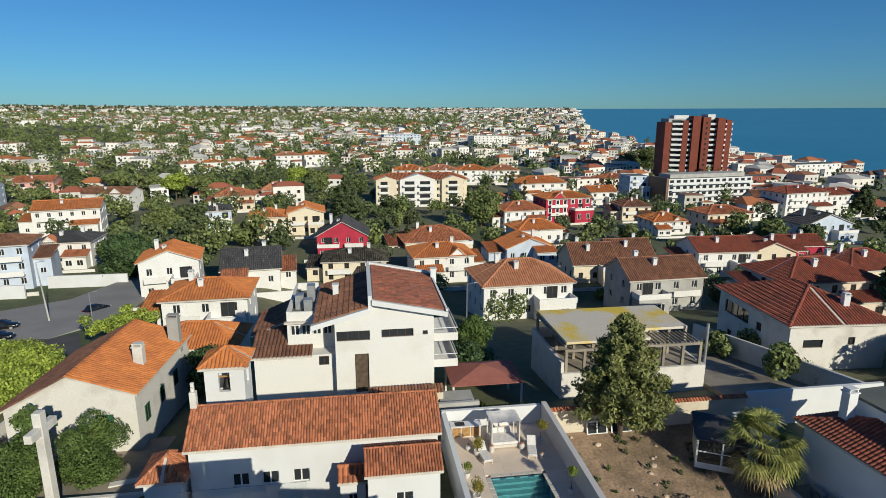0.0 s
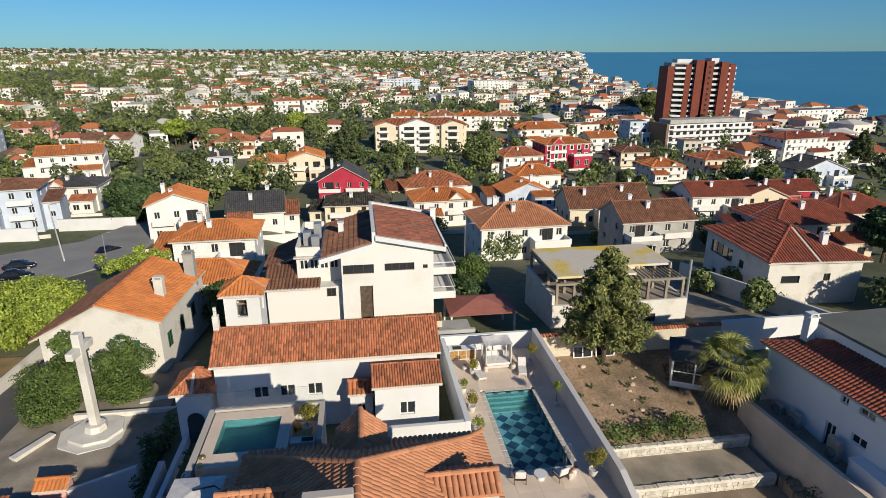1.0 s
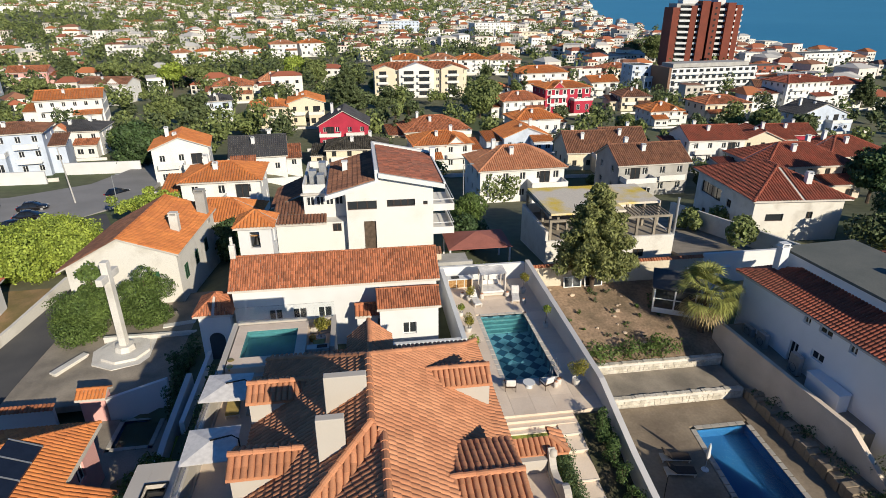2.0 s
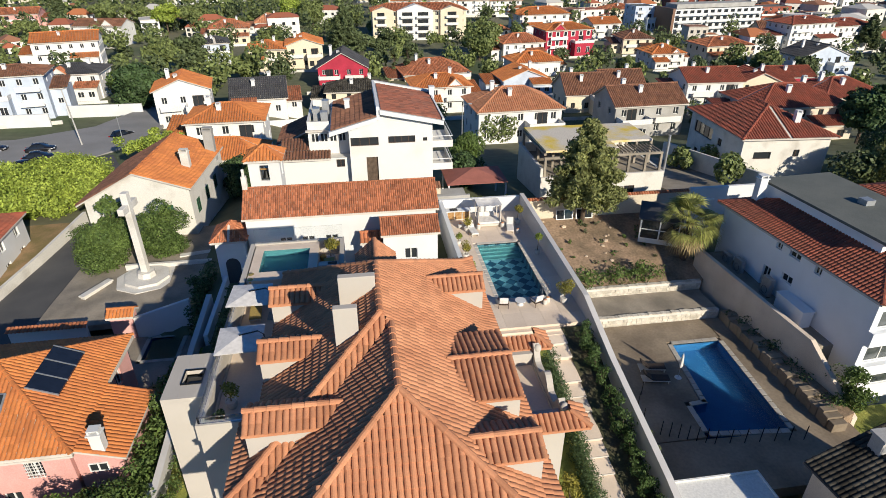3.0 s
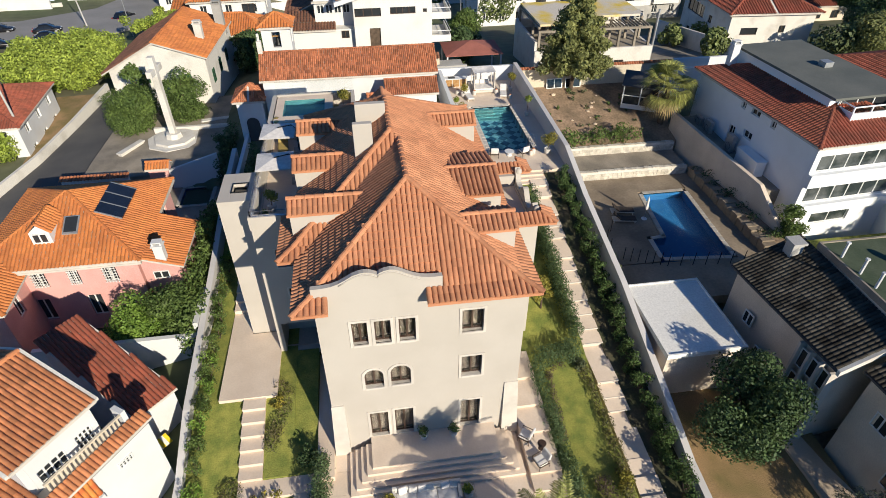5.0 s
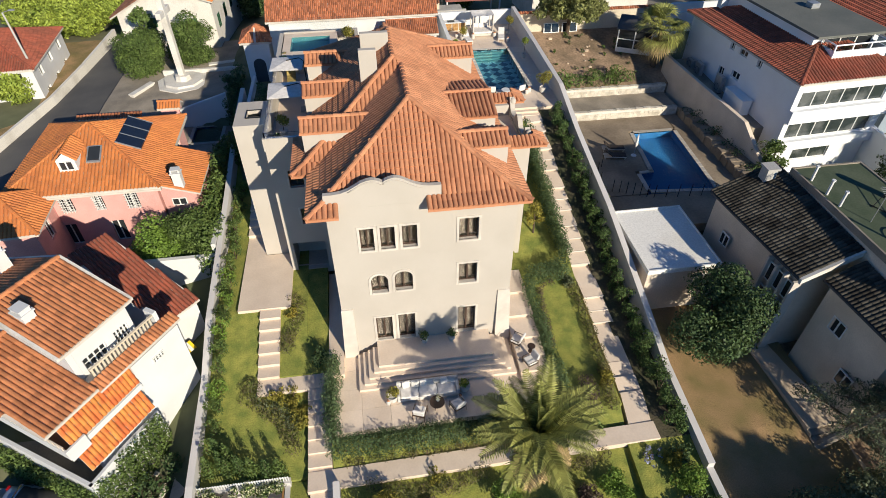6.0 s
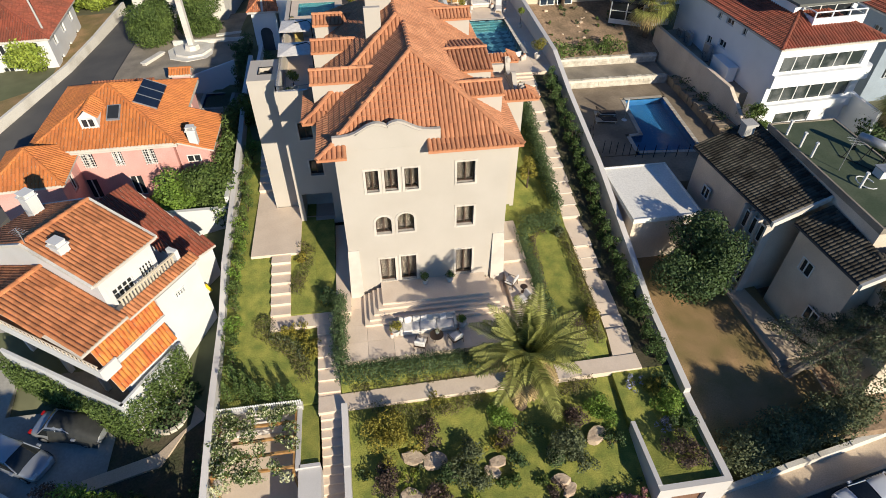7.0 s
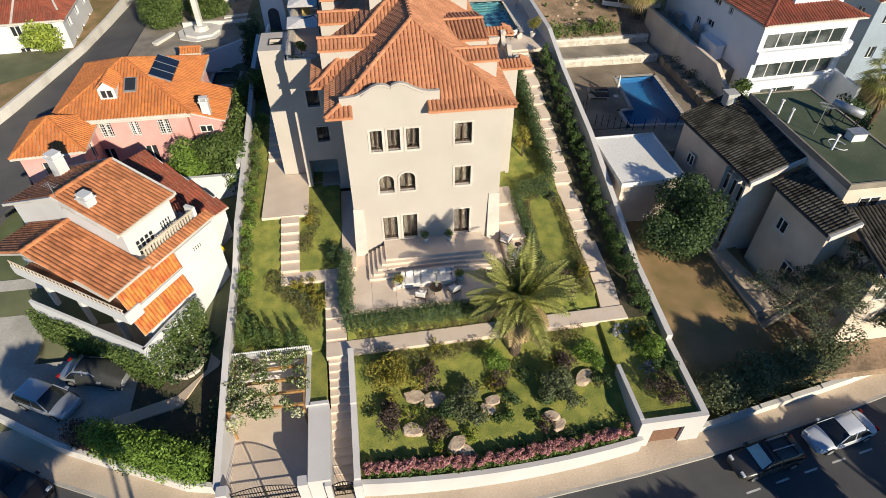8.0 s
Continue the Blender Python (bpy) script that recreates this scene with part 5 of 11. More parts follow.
# separate shrubs against the two boundary walls
LEAF_WALL = leafmat("wall_shrub_leaves", (0.085, 0.135, 0.04), (0.05, 0.085, 0.026))
rng = np.random.RandomState(15)
y = -5.4
while y < 20.5:
    r = rng.uniform(0.42, 0.62)
    shrub("wall_shrub", "dense dark green shrub against the white wall", 12.62 + rng.uniform(-0.08, 0.1), y, float(np.interp(y, [-6.05, 0, 4, 11, 17.3, 20.6], [-1.9, -1.6, -0.8, 1.1, 2.8, 3.9])), r * 1.35, rng.uniform(1.35, 1.95), LEAF_WALL, 600 + int(y * 10), 0.065, 52, 11, "shrub", "shrubs along the east wall")
    y += rng.uniform(0.95, 1.25)
y = -3.4
while y < 17.0:
    r = rng.uniform(0.38, 0.55)
    shrub("wall_shrub", "young feathery green shrub against the white wall", -12.6 + rng.uniform(-0.06, 0.1), y, float(np.interp(y, [-5.3, 0, 4.9, 12, 17], [-2.45, -1.32, -0.08, 0.1, 1.0])), r * 1.3, rng.uniform(1.1, 1.6), LEAF if int(y * 7) % 3 else LEAF_BRIGHT, 700 + int(y * 10), 0.06, 52, 10, "shrub", "shrubs along the west wall")
    y += rng.uniform(0.95, 1.3)
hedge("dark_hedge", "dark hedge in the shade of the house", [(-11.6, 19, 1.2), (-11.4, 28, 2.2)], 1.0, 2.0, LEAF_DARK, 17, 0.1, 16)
fl = thing("flowering_hedge", (0, 0, 0), "low row of dusty pink hydrangea heads behind the street wall", "hedge")
rng = np.random.RandomState(18)
heads, green = [], []
for k in range(250):
    x = -5.65 + 15.0 * (k + rng.uniform(0, 1)) / 250
    yw = -14.15 + 0.0085 * (x - 1.0) ** 2
    dy = rng.uniform(0.42, 0.98)
    r = rng.uniform(0.10, 0.17)
    heads.append((x, yw + dy, -3.72 + 0.62 * rng.uniform(0.75, 1.1), r, r, r * 0.85))
    green.append((x, yw + dy * 0.9 + 0.05, -3.62, 0.18, 0.2, 0.28))
leaf_part("blossom", heads, FLOWER_PINK, fl, 330, 0.04, 18, 0.8)
leaf_part("foliage", green, LEAF, fl, 60, 0.07, 19)
hedge("low_hedge", "low green hedge under the pink flowers", [(-5.6, -12.6, -3.6), (1.0, -12.95, -3.62), (5.5, -12.65, -3.58), (9.4, -12.0, -3.45)], 0.42, 0.34, LEAF_DARK, 19, 0.055, 70, 0.4)


def palm(name, label, x, y, z, trunk, fronds, length, seed, leaf, dry=True):
    """A feather palm: ringed trunk, arching fronds with leaflets, some dry ones hanging."""
    rng = np.random.RandomState(seed)
    ob = thing(name, (x, y, z), label, "palm")
    prof = [(0.42, -0.2)]
    for k in range(int(trunk / 0.16)):
        prof += [(0.37, 0.16 * k), (0.31, 0.16 * k + 0.13)]
    prof.append((0.3, trunk))
    part("trunk", Geo().lathe(0, 0, prof, 12), BARK, ob)
    part("crown_shaft", Geo().lathe(0, 0, [(0.3, trunk - 0.5), (0.42, trunk - 0.2), (0.36, trunk + 0.15), (0.1, trunk + 0.4)], 12), DRYLEAF, ob)
    for kind, count, mt in (("frond", fronds, leaf), ("dry_frond", fronds // 2 if dry else 0, DRYLEAF)):
        for f in range(count):
            a = 2.399 * f + rng.uniform(-0.2, 0.2)
            up = rng.uniform(0.2, 1.5) if kind == "frond" else rng.uniform(-1.1, -0.25)
            L = length * rng.uniform(0.8, 1.1) * (0.7 if kind != "frond" else 1)
            pts = []
            d = Vector((math.cos(a) * math.cos(up), math.sin(a) * math.cos(up), math.sin(up)))
            p = Vector((0, 0, trunk + 0.1))
            seg = 12
            for s in range(seg + 1):
                pts.append(p.copy())
                p = p + d * (L / seg)
                d = (d + Vector((0, 0, -0.05 - 0.085 * (s / seg)))).normalized()
            g = Geo().tube(pts, [0.035 * (1 - s / (seg + 1)) + 0.006 for s in range(seg + 1)], 4)
            for s in range(2, seg * 3):
                t = s / (seg * 3)
                i = min(seg - 1, int(t * seg))
                q = pts[i].lerp(pts[i + 1], t * seg - i)
                d = (pts[i + 1] - pts[i]).normalized()
                side = d.cross(Vector((0, 0, 1))).normalized()
                nn = side.cross(d)
                ll = 0.66 * length / 3.0 * math.sin(math.pi * min(0.97, 0.12 + t * 0.86)) ** 0.7 * rng.uniform(0.72, 1.12)
                for sg in (-1, 1):
                    tip = q + side * sg * ll * 0.8 + d * ll * 0.55 - Vector((0, 0, ll * 0.22)) + nn * 0.06
                    mid = q + side * sg * ll * 0.42 + d * ll * 0.22 + nn * 0.07
                    g.add([q - d * 0.022, mid - d * 0.042, tip, mid + d * 0.042, q + d * 0.03], [(0, 1, 3, 4), (1, 2, 3)])
            part(kind, g, mt, ob)
    return ob


palm("date_palm", "tall feather palm with arching green fronds on the lawn", 3.95, -7.1, -2.45, 4.45, 44, 3.6, 3, PALMLEAF)

# shrub islands on the lower lawn
BEDS = [(-3.65, -8.44, 1.12, 1.5, LEAF_YEL, "loose yellow-green shrub with open branches"), (-1.65, -8.3, 0.6, 0.8, LEAF_PURPLE, "twiggy bronze shrub on the lawn"), (-2.1, -9.75, 0.25, 0.4, LEAF_OLIVE, "pale grey spiky plant before a rock"),
        (-3.84, -10.3, 0.74, 1.0, LEAF_PURPLE, "bronze-leaved shrub beside a rock"), (-2.75, -10.5, 0.46, 0.45, LEAF_LIME, "low lime-green shrub beside a rock"), (-3.94, -11.25, 0.36, 0.4, LEAF_OLIVE, "spiky grey-green plant beside a rock"),
        (-5.26, -9.85, 0.24, 0.3, LEAF_DARK, "small dark plant on the lawn"), (-1.5, -11.5, 0.5, 0.9, LEAF_PURPLE, "dark bronze shrub near the rocks"), (0.63, -9.5, 0.5, 1.0, LEAF_OLIVE, "grey-green shrub on the lawn"),
        (-0.05, -10.45, 0.6, 0.9, LEAF_OLIVE, "grey-green shrub near the rocks"), (0.88, -11.2, 0.54, 0.8, LEAF_OLIVE, "soft grey-green shrub near the rocks"), (-0.75, -10.5, 0.5, 0.9, LEAF_DARK, "dark shrub near the rocks"),
        (-1.28, -12.85, 0.40, 0.55, LEAF_YEL, "clipped yellow-green ball shrub"), (-1.55, -12.3, 0.28, 0.45, LEAF_LIME, "small clipped lime ball shrub"), (0.38, -12.0, 0.37, 0.5, LEAF_LIME, "clipped lime ball shrub by the flower hedge"),
        (2.07, -9.25, 0.44, 0.5, LEAF_YEL, "clipped yellow-green ball shrub beside a rock"), (2.05, -11.25, 0.34, 0.5, LEAF, "clipped green ball shrub"), (2.55, -11.2, 0.36, 0.55, LEAF, "clipped green ball shrub"),
        (3.0, -10.2, 0.42, 0.65, LEAF_DARK, "clipped dark ball shrub"), (2.71, -7.95, 0.64, 1.15, LEAF_BRIGHT, "rounded fresh green shrub beside the palm"), (2.8, -8.8, 0.62, 0.6, LEAF_PURPLE, "low bronze shrub beside the palm"),
        (-0.92, -6.35, 0.36, 0.5, LEAF_YEL, "clipped yellow-green ball shrub by the path"), (8.3, -8.3, 0.66, 1.1, LEAF_BRIGHT, "broad fresh green shrub on the lawn"), (6.88, -8.4, 0.56, 0.9, LEAF_PURPLE, "bronze shrub with pale flowers"),
        (8.46, -10.0, 0.48, 0.7, LEAF_DARK, "dark rounded shrub beside a rock"), (5.75, -9.9, 0.8, 1.5, LEAF_OLIVE, "tall grey-green shrub on the lawn"), (6.5, -10.7, 0.56, 0.9, LEAF_OLIVE, "soft grey-green shrub on the lawn"), (5.2, -10.5, 0.5, 0.9, LEAF_DARK, "dark shrub on the lawn"),
        (4.66, -11.95, 0.42, 0.5, LEAF_PURPLE, "low bronze shrub beside rocks"), (4.1, -11.45, 0.28, 0.45, LEAF, "small clipped ball shrub"), (5.9, -7.7, 0.3, 0.45, LEAF_YEL, "small yellow-green ball shrub"), (4.3, -8.7, 0.5, 0.6, LEAF_DARK, "dark shrub in the palm's shade"),
        (12.05, -8.7, 0.66, 1.1, LEAF_BRIGHT, "fresh yellow-green shrub by the wall"), (10.9, -7.0, 0.48, 0.35, FLOWER_BLUE, "low pale blue flowering shrub"), (11.5, -9.6, 0.40, 0.4, FLOWER_BLUE, "low blue flowering shrub by the wall"),
        (11.6, -7.2, 0.5, 0.6, LEAF_YEL, "yellow-green shrub in the corner bed"), (12.4, -7.3, 0.5, 0.7, LEAF_DARK, "dark shrub in the corner bed"), (11.9, -11.3, 0.84, 1.0, LEAF_PURPLE, "large dark bronze shrub on the roof garden"), (12.4, -9.7, 0.55, 0.8, LEAF_DARK, "dark shrub beside the wall"),
        (-9.25, -0.75, 0.36, 0.55, LEAF_YEL, "yellow-green shrub beside the path"), (-8.4, -0.95, 0.48, 0.6, LEAF_YEL, "broad yellow-green shrub beside the path"), (-7.98, -1.6, 0.42, 0.6, LEAF_YEL, "yellow-green shrub beside the steps"), (-7.95, -2.4, 0.36, 0.5, LEAF_YEL, "yellow-green shrub by the steps"),
        (-8.55, 4.45, 0.38, 0.5, LEAF_YEL, "yellow shrub beside the landing"), (9.45, -2.4, 0.46, 0.75, LEAF_YEL, "yellow-green ball shrub beside the steps"), (9.6, 4.9, 0.42, 0.7, LEAF_OLIVE, "grey-green shrub with white flowers by the lawn"),
        (-6.75, 1.05, 0.42, 1.0, LEAF_DARK, "dark green shrub at the hedge's end"), (7.9, -4.6, 0.6, 0.5, LEAF, "low green shrub below the steps")]


def garden_z(x, y):
    if x > 9.7 and y < -6:
        return float(np.interp(y, [-9.3, -6.05], [-2.5, -1.95]))
    if x < -6.2:
        return float(np.interp(y, [-5.3, 0, 4.9], [-2.45, -1.32, -0.08]))
    if y > -4.5:
        return float(np.interp(y, [-3.9, 0, 4], [-1.5, -1.3, -0.65]))
    return float(np.interp(y, [-13.9, -9.3, -6.12, -5.1], [-3.75, -2.95, -2.25, -2.1]))


for k, (x, y, r, h, mt, lb) in enumerate(BEDS):
    shrub("shrub", lb, x, y, garden_z(x, y), r * 1.62, h * 1.12, mt, 100 + k, 0.066, 60, 12 if r < 0.6 else 18)
COVER = (("low bronze-green ground cover along the path", [(-4.4, -6.45, -2.35), (-3.3, -6.6, -2.38), (-1.8, -7.0, -2.45), (0.0, -6.9, -2.4), (1.8, -6.3, -2.3)], 0.95, 0.42, LEAF_HEATH), ("low ground cover beside the palm", [(5.3, -6.9, -2.35), (6.6, -6.8, -2.3), (8.3, -6.4, -2.25)], 0.8, 0.45, LEAF_HEATH),
         ("curving bed of low bronze-green shrubs below the steps", [(-10.75, 0.4, -1.35), (-10.85, -0.6, -1.55), (-9.7, -1.5, -1.75), (-8.7, -2.5, -1.95), (-8.2, -3.9, -2.15)], 1.05, 0.5, LEAF_HEATH), ("inner row of low bronze-green shrubs", [(-10.2, -0.8, -1.5), (-9.0, -1.6, -1.7), (-8.2, -2.7, -1.9)], 0.9, 0.45, LEAF_OLIVE),
         ("low bronze-green shrubs beside the steps", [(-8.5, 5.9, -0.15), (-7.9, 4.6, -0.3), (-8.5, 3.2, -0.5), (-8.85, 1.8, -0.75)], 0.85, 0.5, LEAF_HEATH), ("mixed low shrubs between lawn and steps", [(9.6, 4.8, -0.5), (9.95, 3.2, -0.8), (9.95, 1.3, -1.1), (9.85, -1.0, -1.4), (9.65, -2.6, -1.45), (9.4, -4.3, -1.55)], 0.72, 0.55, LEAF_HEATH),
         ("dark bronze shrubs below the lawn's end", [(8.6, -2.0, -1.4), (8.4, -4.2, -1.5)], 0.9, 0.5, LEAF_PURPLE), ("low bronze planting at the hedge's foot", [(8.6, 5.0, -0.45), (7.5, 4.8, -0.5), (7.35, 2.2, -0.95), (7.3, 0.2, -1.3)], 0.35, 0.4, LEAF_PURPLE), ("low bronze planting at the hedge's foot", [(-5.6, -5.05, -2.1), (3.0, -5.0, -2.0)], 0.4, 0.35, LEAF_HEATH))
for k, (lb, line, wd, hh, mt) in enumerate(COVER):
    hedge("ground_cover", lb, line, wd, hh, mt, 31 + k, 0.05, 60, 0.4, uneven=0.35)
for k, (x, y) in enumerate(((-12.66, -4.4), (-12.0, -4.2), (-11.6, -4.6), (-11.1, -4.5), (-10.4, -4.75), (-9.6, -4.95), (-9.0, -4.95), (-12.3, -3.5), (-11.7, -3.9))):
    cn = thing("young_conifer", (x, y, garden_z(x, y)), "small dark green cone-shaped conifer on the lawn", "conifer", "young conifers")
    part("stem", Geo().tube([(0, 0, -0.1), (0, 0, 1.3)], [0.04, 0.015], 5), BARK, cn)
    leaf_part("foliage", [(0, 0, 0.25 + 0.3 * j, 0.46 - 0.085 * j, 0.46 - 0.085 * j, 0.32) for j in range(5)], LEAF_WALL if k % 2 else LEAF, cn, 90, 0.055, 300 + k)
tree("citrus_tree", "small yellow-leaved tree beside the house", 8.15, 9.1, 0.75, 0.85, 2.5, 1.9, LEAF_YEL, 41, 14, 0.07, 60, 0.06)


def rock(x, y, z, s, seed):
    rng = np.random.RandomState(seed)
    bm = bmesh.new()
    bmesh.ops.create_icosphere(bm, subdivisions=2, radius=1)
    for v in bm.verts:
        k = 1 + rng.uniform(-0.14, 0.14)
        v.co = Vector((v.co.x * s * 1.3 * k, v.co.y * s * 0.85 * k, max(-0.3, min(0.42, v.co.z + 0.1 * v.co.x)) * s * 1.0 * (1 + (k - 1) * 0.4)))
    me = bpy.data.meshes.new("rock")
    bm.to_mesh(me)
    bm.free()
    me.materials.append(ROCK)
    ob = new("rock", me)
    ob.matrix_basis = pose(x, y, z + s * 0.2, 0, 0, rng.uniform(-40, 40))
    tagged(ob, "pale weathered boulder set in the lawn", "rock", "garden rocks")


for k, (x, y, s) in enumerate([(-2.5, -9.3, 0.5), (-1.4, -9.6, 0.55), (-2.85, -11.2, 0.48), (-0.5, -12.35, 0.5), (-0.1, -12.7, 0.42), (1.98, -10.1, 0.38), (1.6, -10.55, 0.36), (7.77, -9.4, 0.5), (5.17, -11.45, 0.38), (5.5, -12.0, 0.34)]):
    rock(x, y, garden_z(x, y), s * 1.05, 300 + k)
# ---- neighbouring houses ----
def gen_windows(w, d, h, storeys, ww=1.0, hh=1.25, gap=2.7, sides=("front", "left", "right")):
    out = []
    sh = h / storeys
    for s in range(storeys):
        for side in sides:
            length = w if side == "front" else d - 0.6
            n = max(1, int((length - 0.8) / gap))
            for k in range(n):
                u = length * (k + 0.5) / n - ww / 2
                out.append((side, u, s * sh + min(1.0, sh * 0.33), ww, min(hh, sh * 0.48)))
    return out


# chapel with its bell tower and annexes
CH = house("chapel", "long white chapel with weathered terracotta gable roof", -3.1, 34.95, 3.3, 0, 15.0, 4.6, 4.75, "gablex", 1.55, WHITE, TILE_OLD, 0.25,
           [("front", 2.4, 1.9, 1.0, 0.9), ("front", 4.15, 1.9, 1.0, 0.9), ("front", 6.0, 1.9, 1.0, 0.9)], tw=0.17, category="chapel")
g = Geo().box(-7.75, -7.35, -0.2, 0.2, 6.2, 7.3).box(-7.65, -7.45, -0.1, 0.1, 7.303, 7.9).box(-7.6, -7.5, -0.28, 0.28, 7.55, 7.67)
part("stone_finial", g, OLDWHITE, CH, bevel=0.02)
house("chapel_annex", "small white sacristy with terracotta roof beside the chapel", 2.05, 31.15, 3.3, 0, 4.2, 2.9, 4.0, "gablex", 0.75, WHITE, TILE_OLD, 0.2, [("front", 1.6, 1.7, 1.0, 0.95)], tw=0.17, category="annex")
house("lean_to", "little white lean-to with terracotta roof", -0.95, 31.9, 3.3, 0, 1.5, 1.6, 2.7, "gablex", 0.5, WHITE, TILE_OLD, 0.15, [("front", 0.45, 0.9, 0.6, 0.9)], tw=0.26, category="annex")
PO = house("chapel_porch", "white arched porch with hipped terracotta roof", -11.95, 33.3, 2.0, 0, 2.2, 2.6, 4.6, "hip", 0.9, WHITE, TILE_OLD, 0.3, [], tw=0.18, category="porch")
# flat dark panel stands for the shade within the porch's open arch
part("arch", Geo().prism([(-0.55, -1.36), (0.55, -1.36), (0.55, -1.303), (-0.55, -1.303)], 0.2, 2.4).add([(0.55 * math.cos(math.pi * k / 10), -1.36, 2.4 + 0.55 * math.sin(math.pi * k / 10)) for k in range(11)], [tuple(range(10, -1, -1))]), SLATE, PO, "dark panel for the shade inside the arched doorway")
BT = thing("bell_tower", (-9.5, 39.4, 3.0), "white square bell tower with tiled pyramid roof", "tower")
for m in (pose(-1.3, -1.25, 0), pose(1.3, 1.25, 0, 0, 0, 180)):
    part("wall", wall_geo(2.6, 7.85, 0.3, [(0.9, 1.65, 5.9, 7.3)]).moved(m), WHITE, BT)
for m in (pose(-1.3, 0.947, 0, 0, 0, -90), pose(1.3, -0.947, 0, 0, 0, 90)):
    part("wall", wall_geo(1.894, 7.85, 0.3, [(0.55, 1.3, 5.9, 7.3)]).moved(m), WHITE, BT)
roof_on(BT, 2.6, 2.5, 7.85, "hip", 0.85, 0.3, TILE_BRIGHT, 0.26)
part("bell", Geo().lathe(0, -0.6, [(0.3, 6.0), (0.26, 6.15), (0.2, 6.4), (0.16, 6.6), (0.05, 6.7)], 12), METAL_D, BT)
part("bell_beam", Geo().box(-0.99, 0.99, -0.66, -0.54, 6.7, 6.8), WOOD, BT)

# modern house behind the chapel
MODERN_WHITE = mat("white_house_paint", (0.66, 0.645, 0.615), 0.85, (0.58, 0.55, 0.49), 0.4, 14, 0.12, contrast=(0.5, 0.85))
MH = thing("modern_house", (0.7, 45.2, 2.0), "large white modern house with split gable roof and long windows", "house")
MM = pose(-0.7, -45.2, -2.0)
TILE_MIX = mat("mottled_brown_red_tile", (0.30, 0.10, 0.06), 0.88, (0.19, 0.085, 0.06), 1.2, 12, 0.25, island=0.28)


def mh(name, g, material, label="", parent=None):
    return part(name, g.moved(MM), material, parent or MH, label)


part("front_wall", wall_geo(8.15, 8.9, 0.3, [(0.12, 2.83, 7.27, 8.12), (3.78, 6.43, 7.42, 8.12), (7.19, 7.62, 7.5, 7.87), (1.55, 2.69, 2.6, 6.1)]).moved(pose(-3.05, 0, 0)), MODERN_WHITE, MH)
for u0, u1, v0, v1, k in ((0.12, 2.83, 7.27, 8.12, 3), (3.78, 6.43, 7.42, 8.12, 4), (7.19, 7.62, 7.5, 7.87, 1)):
    window(MH, pose(-3.05 + u0, 0.12, v0), u1 - u0, v1 - v0, WOODFRAME, k)
part("door", Geo().box(-1.47, -0.39, 0.2, 0.26, 2.6, 6.05), BARK, MH, "tall brown timber door")
mh("gable", Geo().add([(x, y, z) for y in (45.2, 45.5) for x, z in ((-2.35, 10.9), (5.8, 10.9), (5.8, 11.2), (0.7, 12.25), (-2.35, 11.4))], [(0, 1, 2, 3, 4), (9, 8, 7, 6, 5), (2, 7, 8, 3), (3, 8, 9, 4), (1, 6, 7, 2), (4, 9, 5, 0)]), MODERN_WHITE)
mh("side_wall", Geo().box(5.5, 5.8, 45.503, 56.0, 1.0, 11.15), MODERN_WHITE)
mh("side_wall", Geo().box(-2.35, -2.05, 45.503, 56.0, 1.0, 11.35), MODERN_WHITE)
mh("back_wall", Geo().box(-2.047, 5.497, 55.7, 56.0, 1.0, 11.2), MODERN_WHITE)
pl = [(6.85, 44.5, 11.62), (6.85, 56.2, 11.62), (0.7, 56.2, 12.9), (0.7, 44.5, 12.9)]
rr = mh("upper_roof", Geo().slab(pl, 0.42), WHITE, "white-edged roof slab")
tp = [(6.7, 44.75, 11.67), (6.7, 55.7, 11.67), (0.85, 55.7, 12.89), (0.85, 44.75, 12.89)]
part("tiles", tiles_mesh("tiles", [tp], 0.3, 0.5), TILE_MIX, rr, kind="stuff").matrix_local = MM
mh("roof_coping", Geo().slab([(6.9, 55.7, 11.95), (6.9, 56.2, 11.95), (0.5, 56.2, 13.25), (0.5, 55.7, 13.25)], 0.3), WHITE)
mh("roof_coping", Geo().slab([(6.9, 44.5, 11.85), (6.9, 55.697, 11.85), (6.7, 55.697, 11.9), (6.7, 44.5, 11.9)], 0.2), WHITE)
mh("clerestory", Geo().box(0.4, 0.697, 44.7, 56.2, 11.9, 13.2), WHITE)
pl = [(-4.2, 56.0, 10.95), (-4.2, 44.5, 10.95), (0.397, 44.5, 12.2), (0.397, 56.0, 12.2)]
rr = mh("lower_roof", Geo().slab(pl, 0.42), WHITE, "white-edged roof slab")
tp = [(-4.0, 55.8, 11.02), (-4.0, 44.75, 11.02), (0.38, 44.75, 12.21), (0.38, 55.8, 12.21)]
part("tiles", tiles_mesh("tiles", [tp], 0.3, 0.5), TILE_BROWN, rr, kind="stuff").matrix_local = MM
for x, y, z0, z1, w in ((-2.4, 51.0, 11.3, 12.4, 0.5), (6.9, 54.5, 10.5, 12.6, 0.55)):
    mh("chimney", Geo().box(x - w / 2, x + w / 2, y - 0.3, y + 0.3, z0, z1).box(x - w / 2 - 0.06, x + w / 2 + 0.06, y - 0.36, y + 0.36, z1 + 0.003, z1 + 0.12), WHITE)
mh("side_wing", Geo().box(-6.4, -2.353, 47.5, 56.0, 1.0, 10.5), MODERN_WHITE)
mh("wing_roof", Geo().box(-6.2, -4.25, 47.7, 55.8, 10.503, 10.56), FLATROOF)
mh("roof_parapet", Geo().box(-6.4, -6.2, 47.5, 56.0, 10.503, 11.25).box(-6.197, -4.25, 47.5, 47.7, 10.503, 11.2).box(-6.197, -4.25, 55.8, 56.0, 10.503, 11.3), MODERN_WHITE)
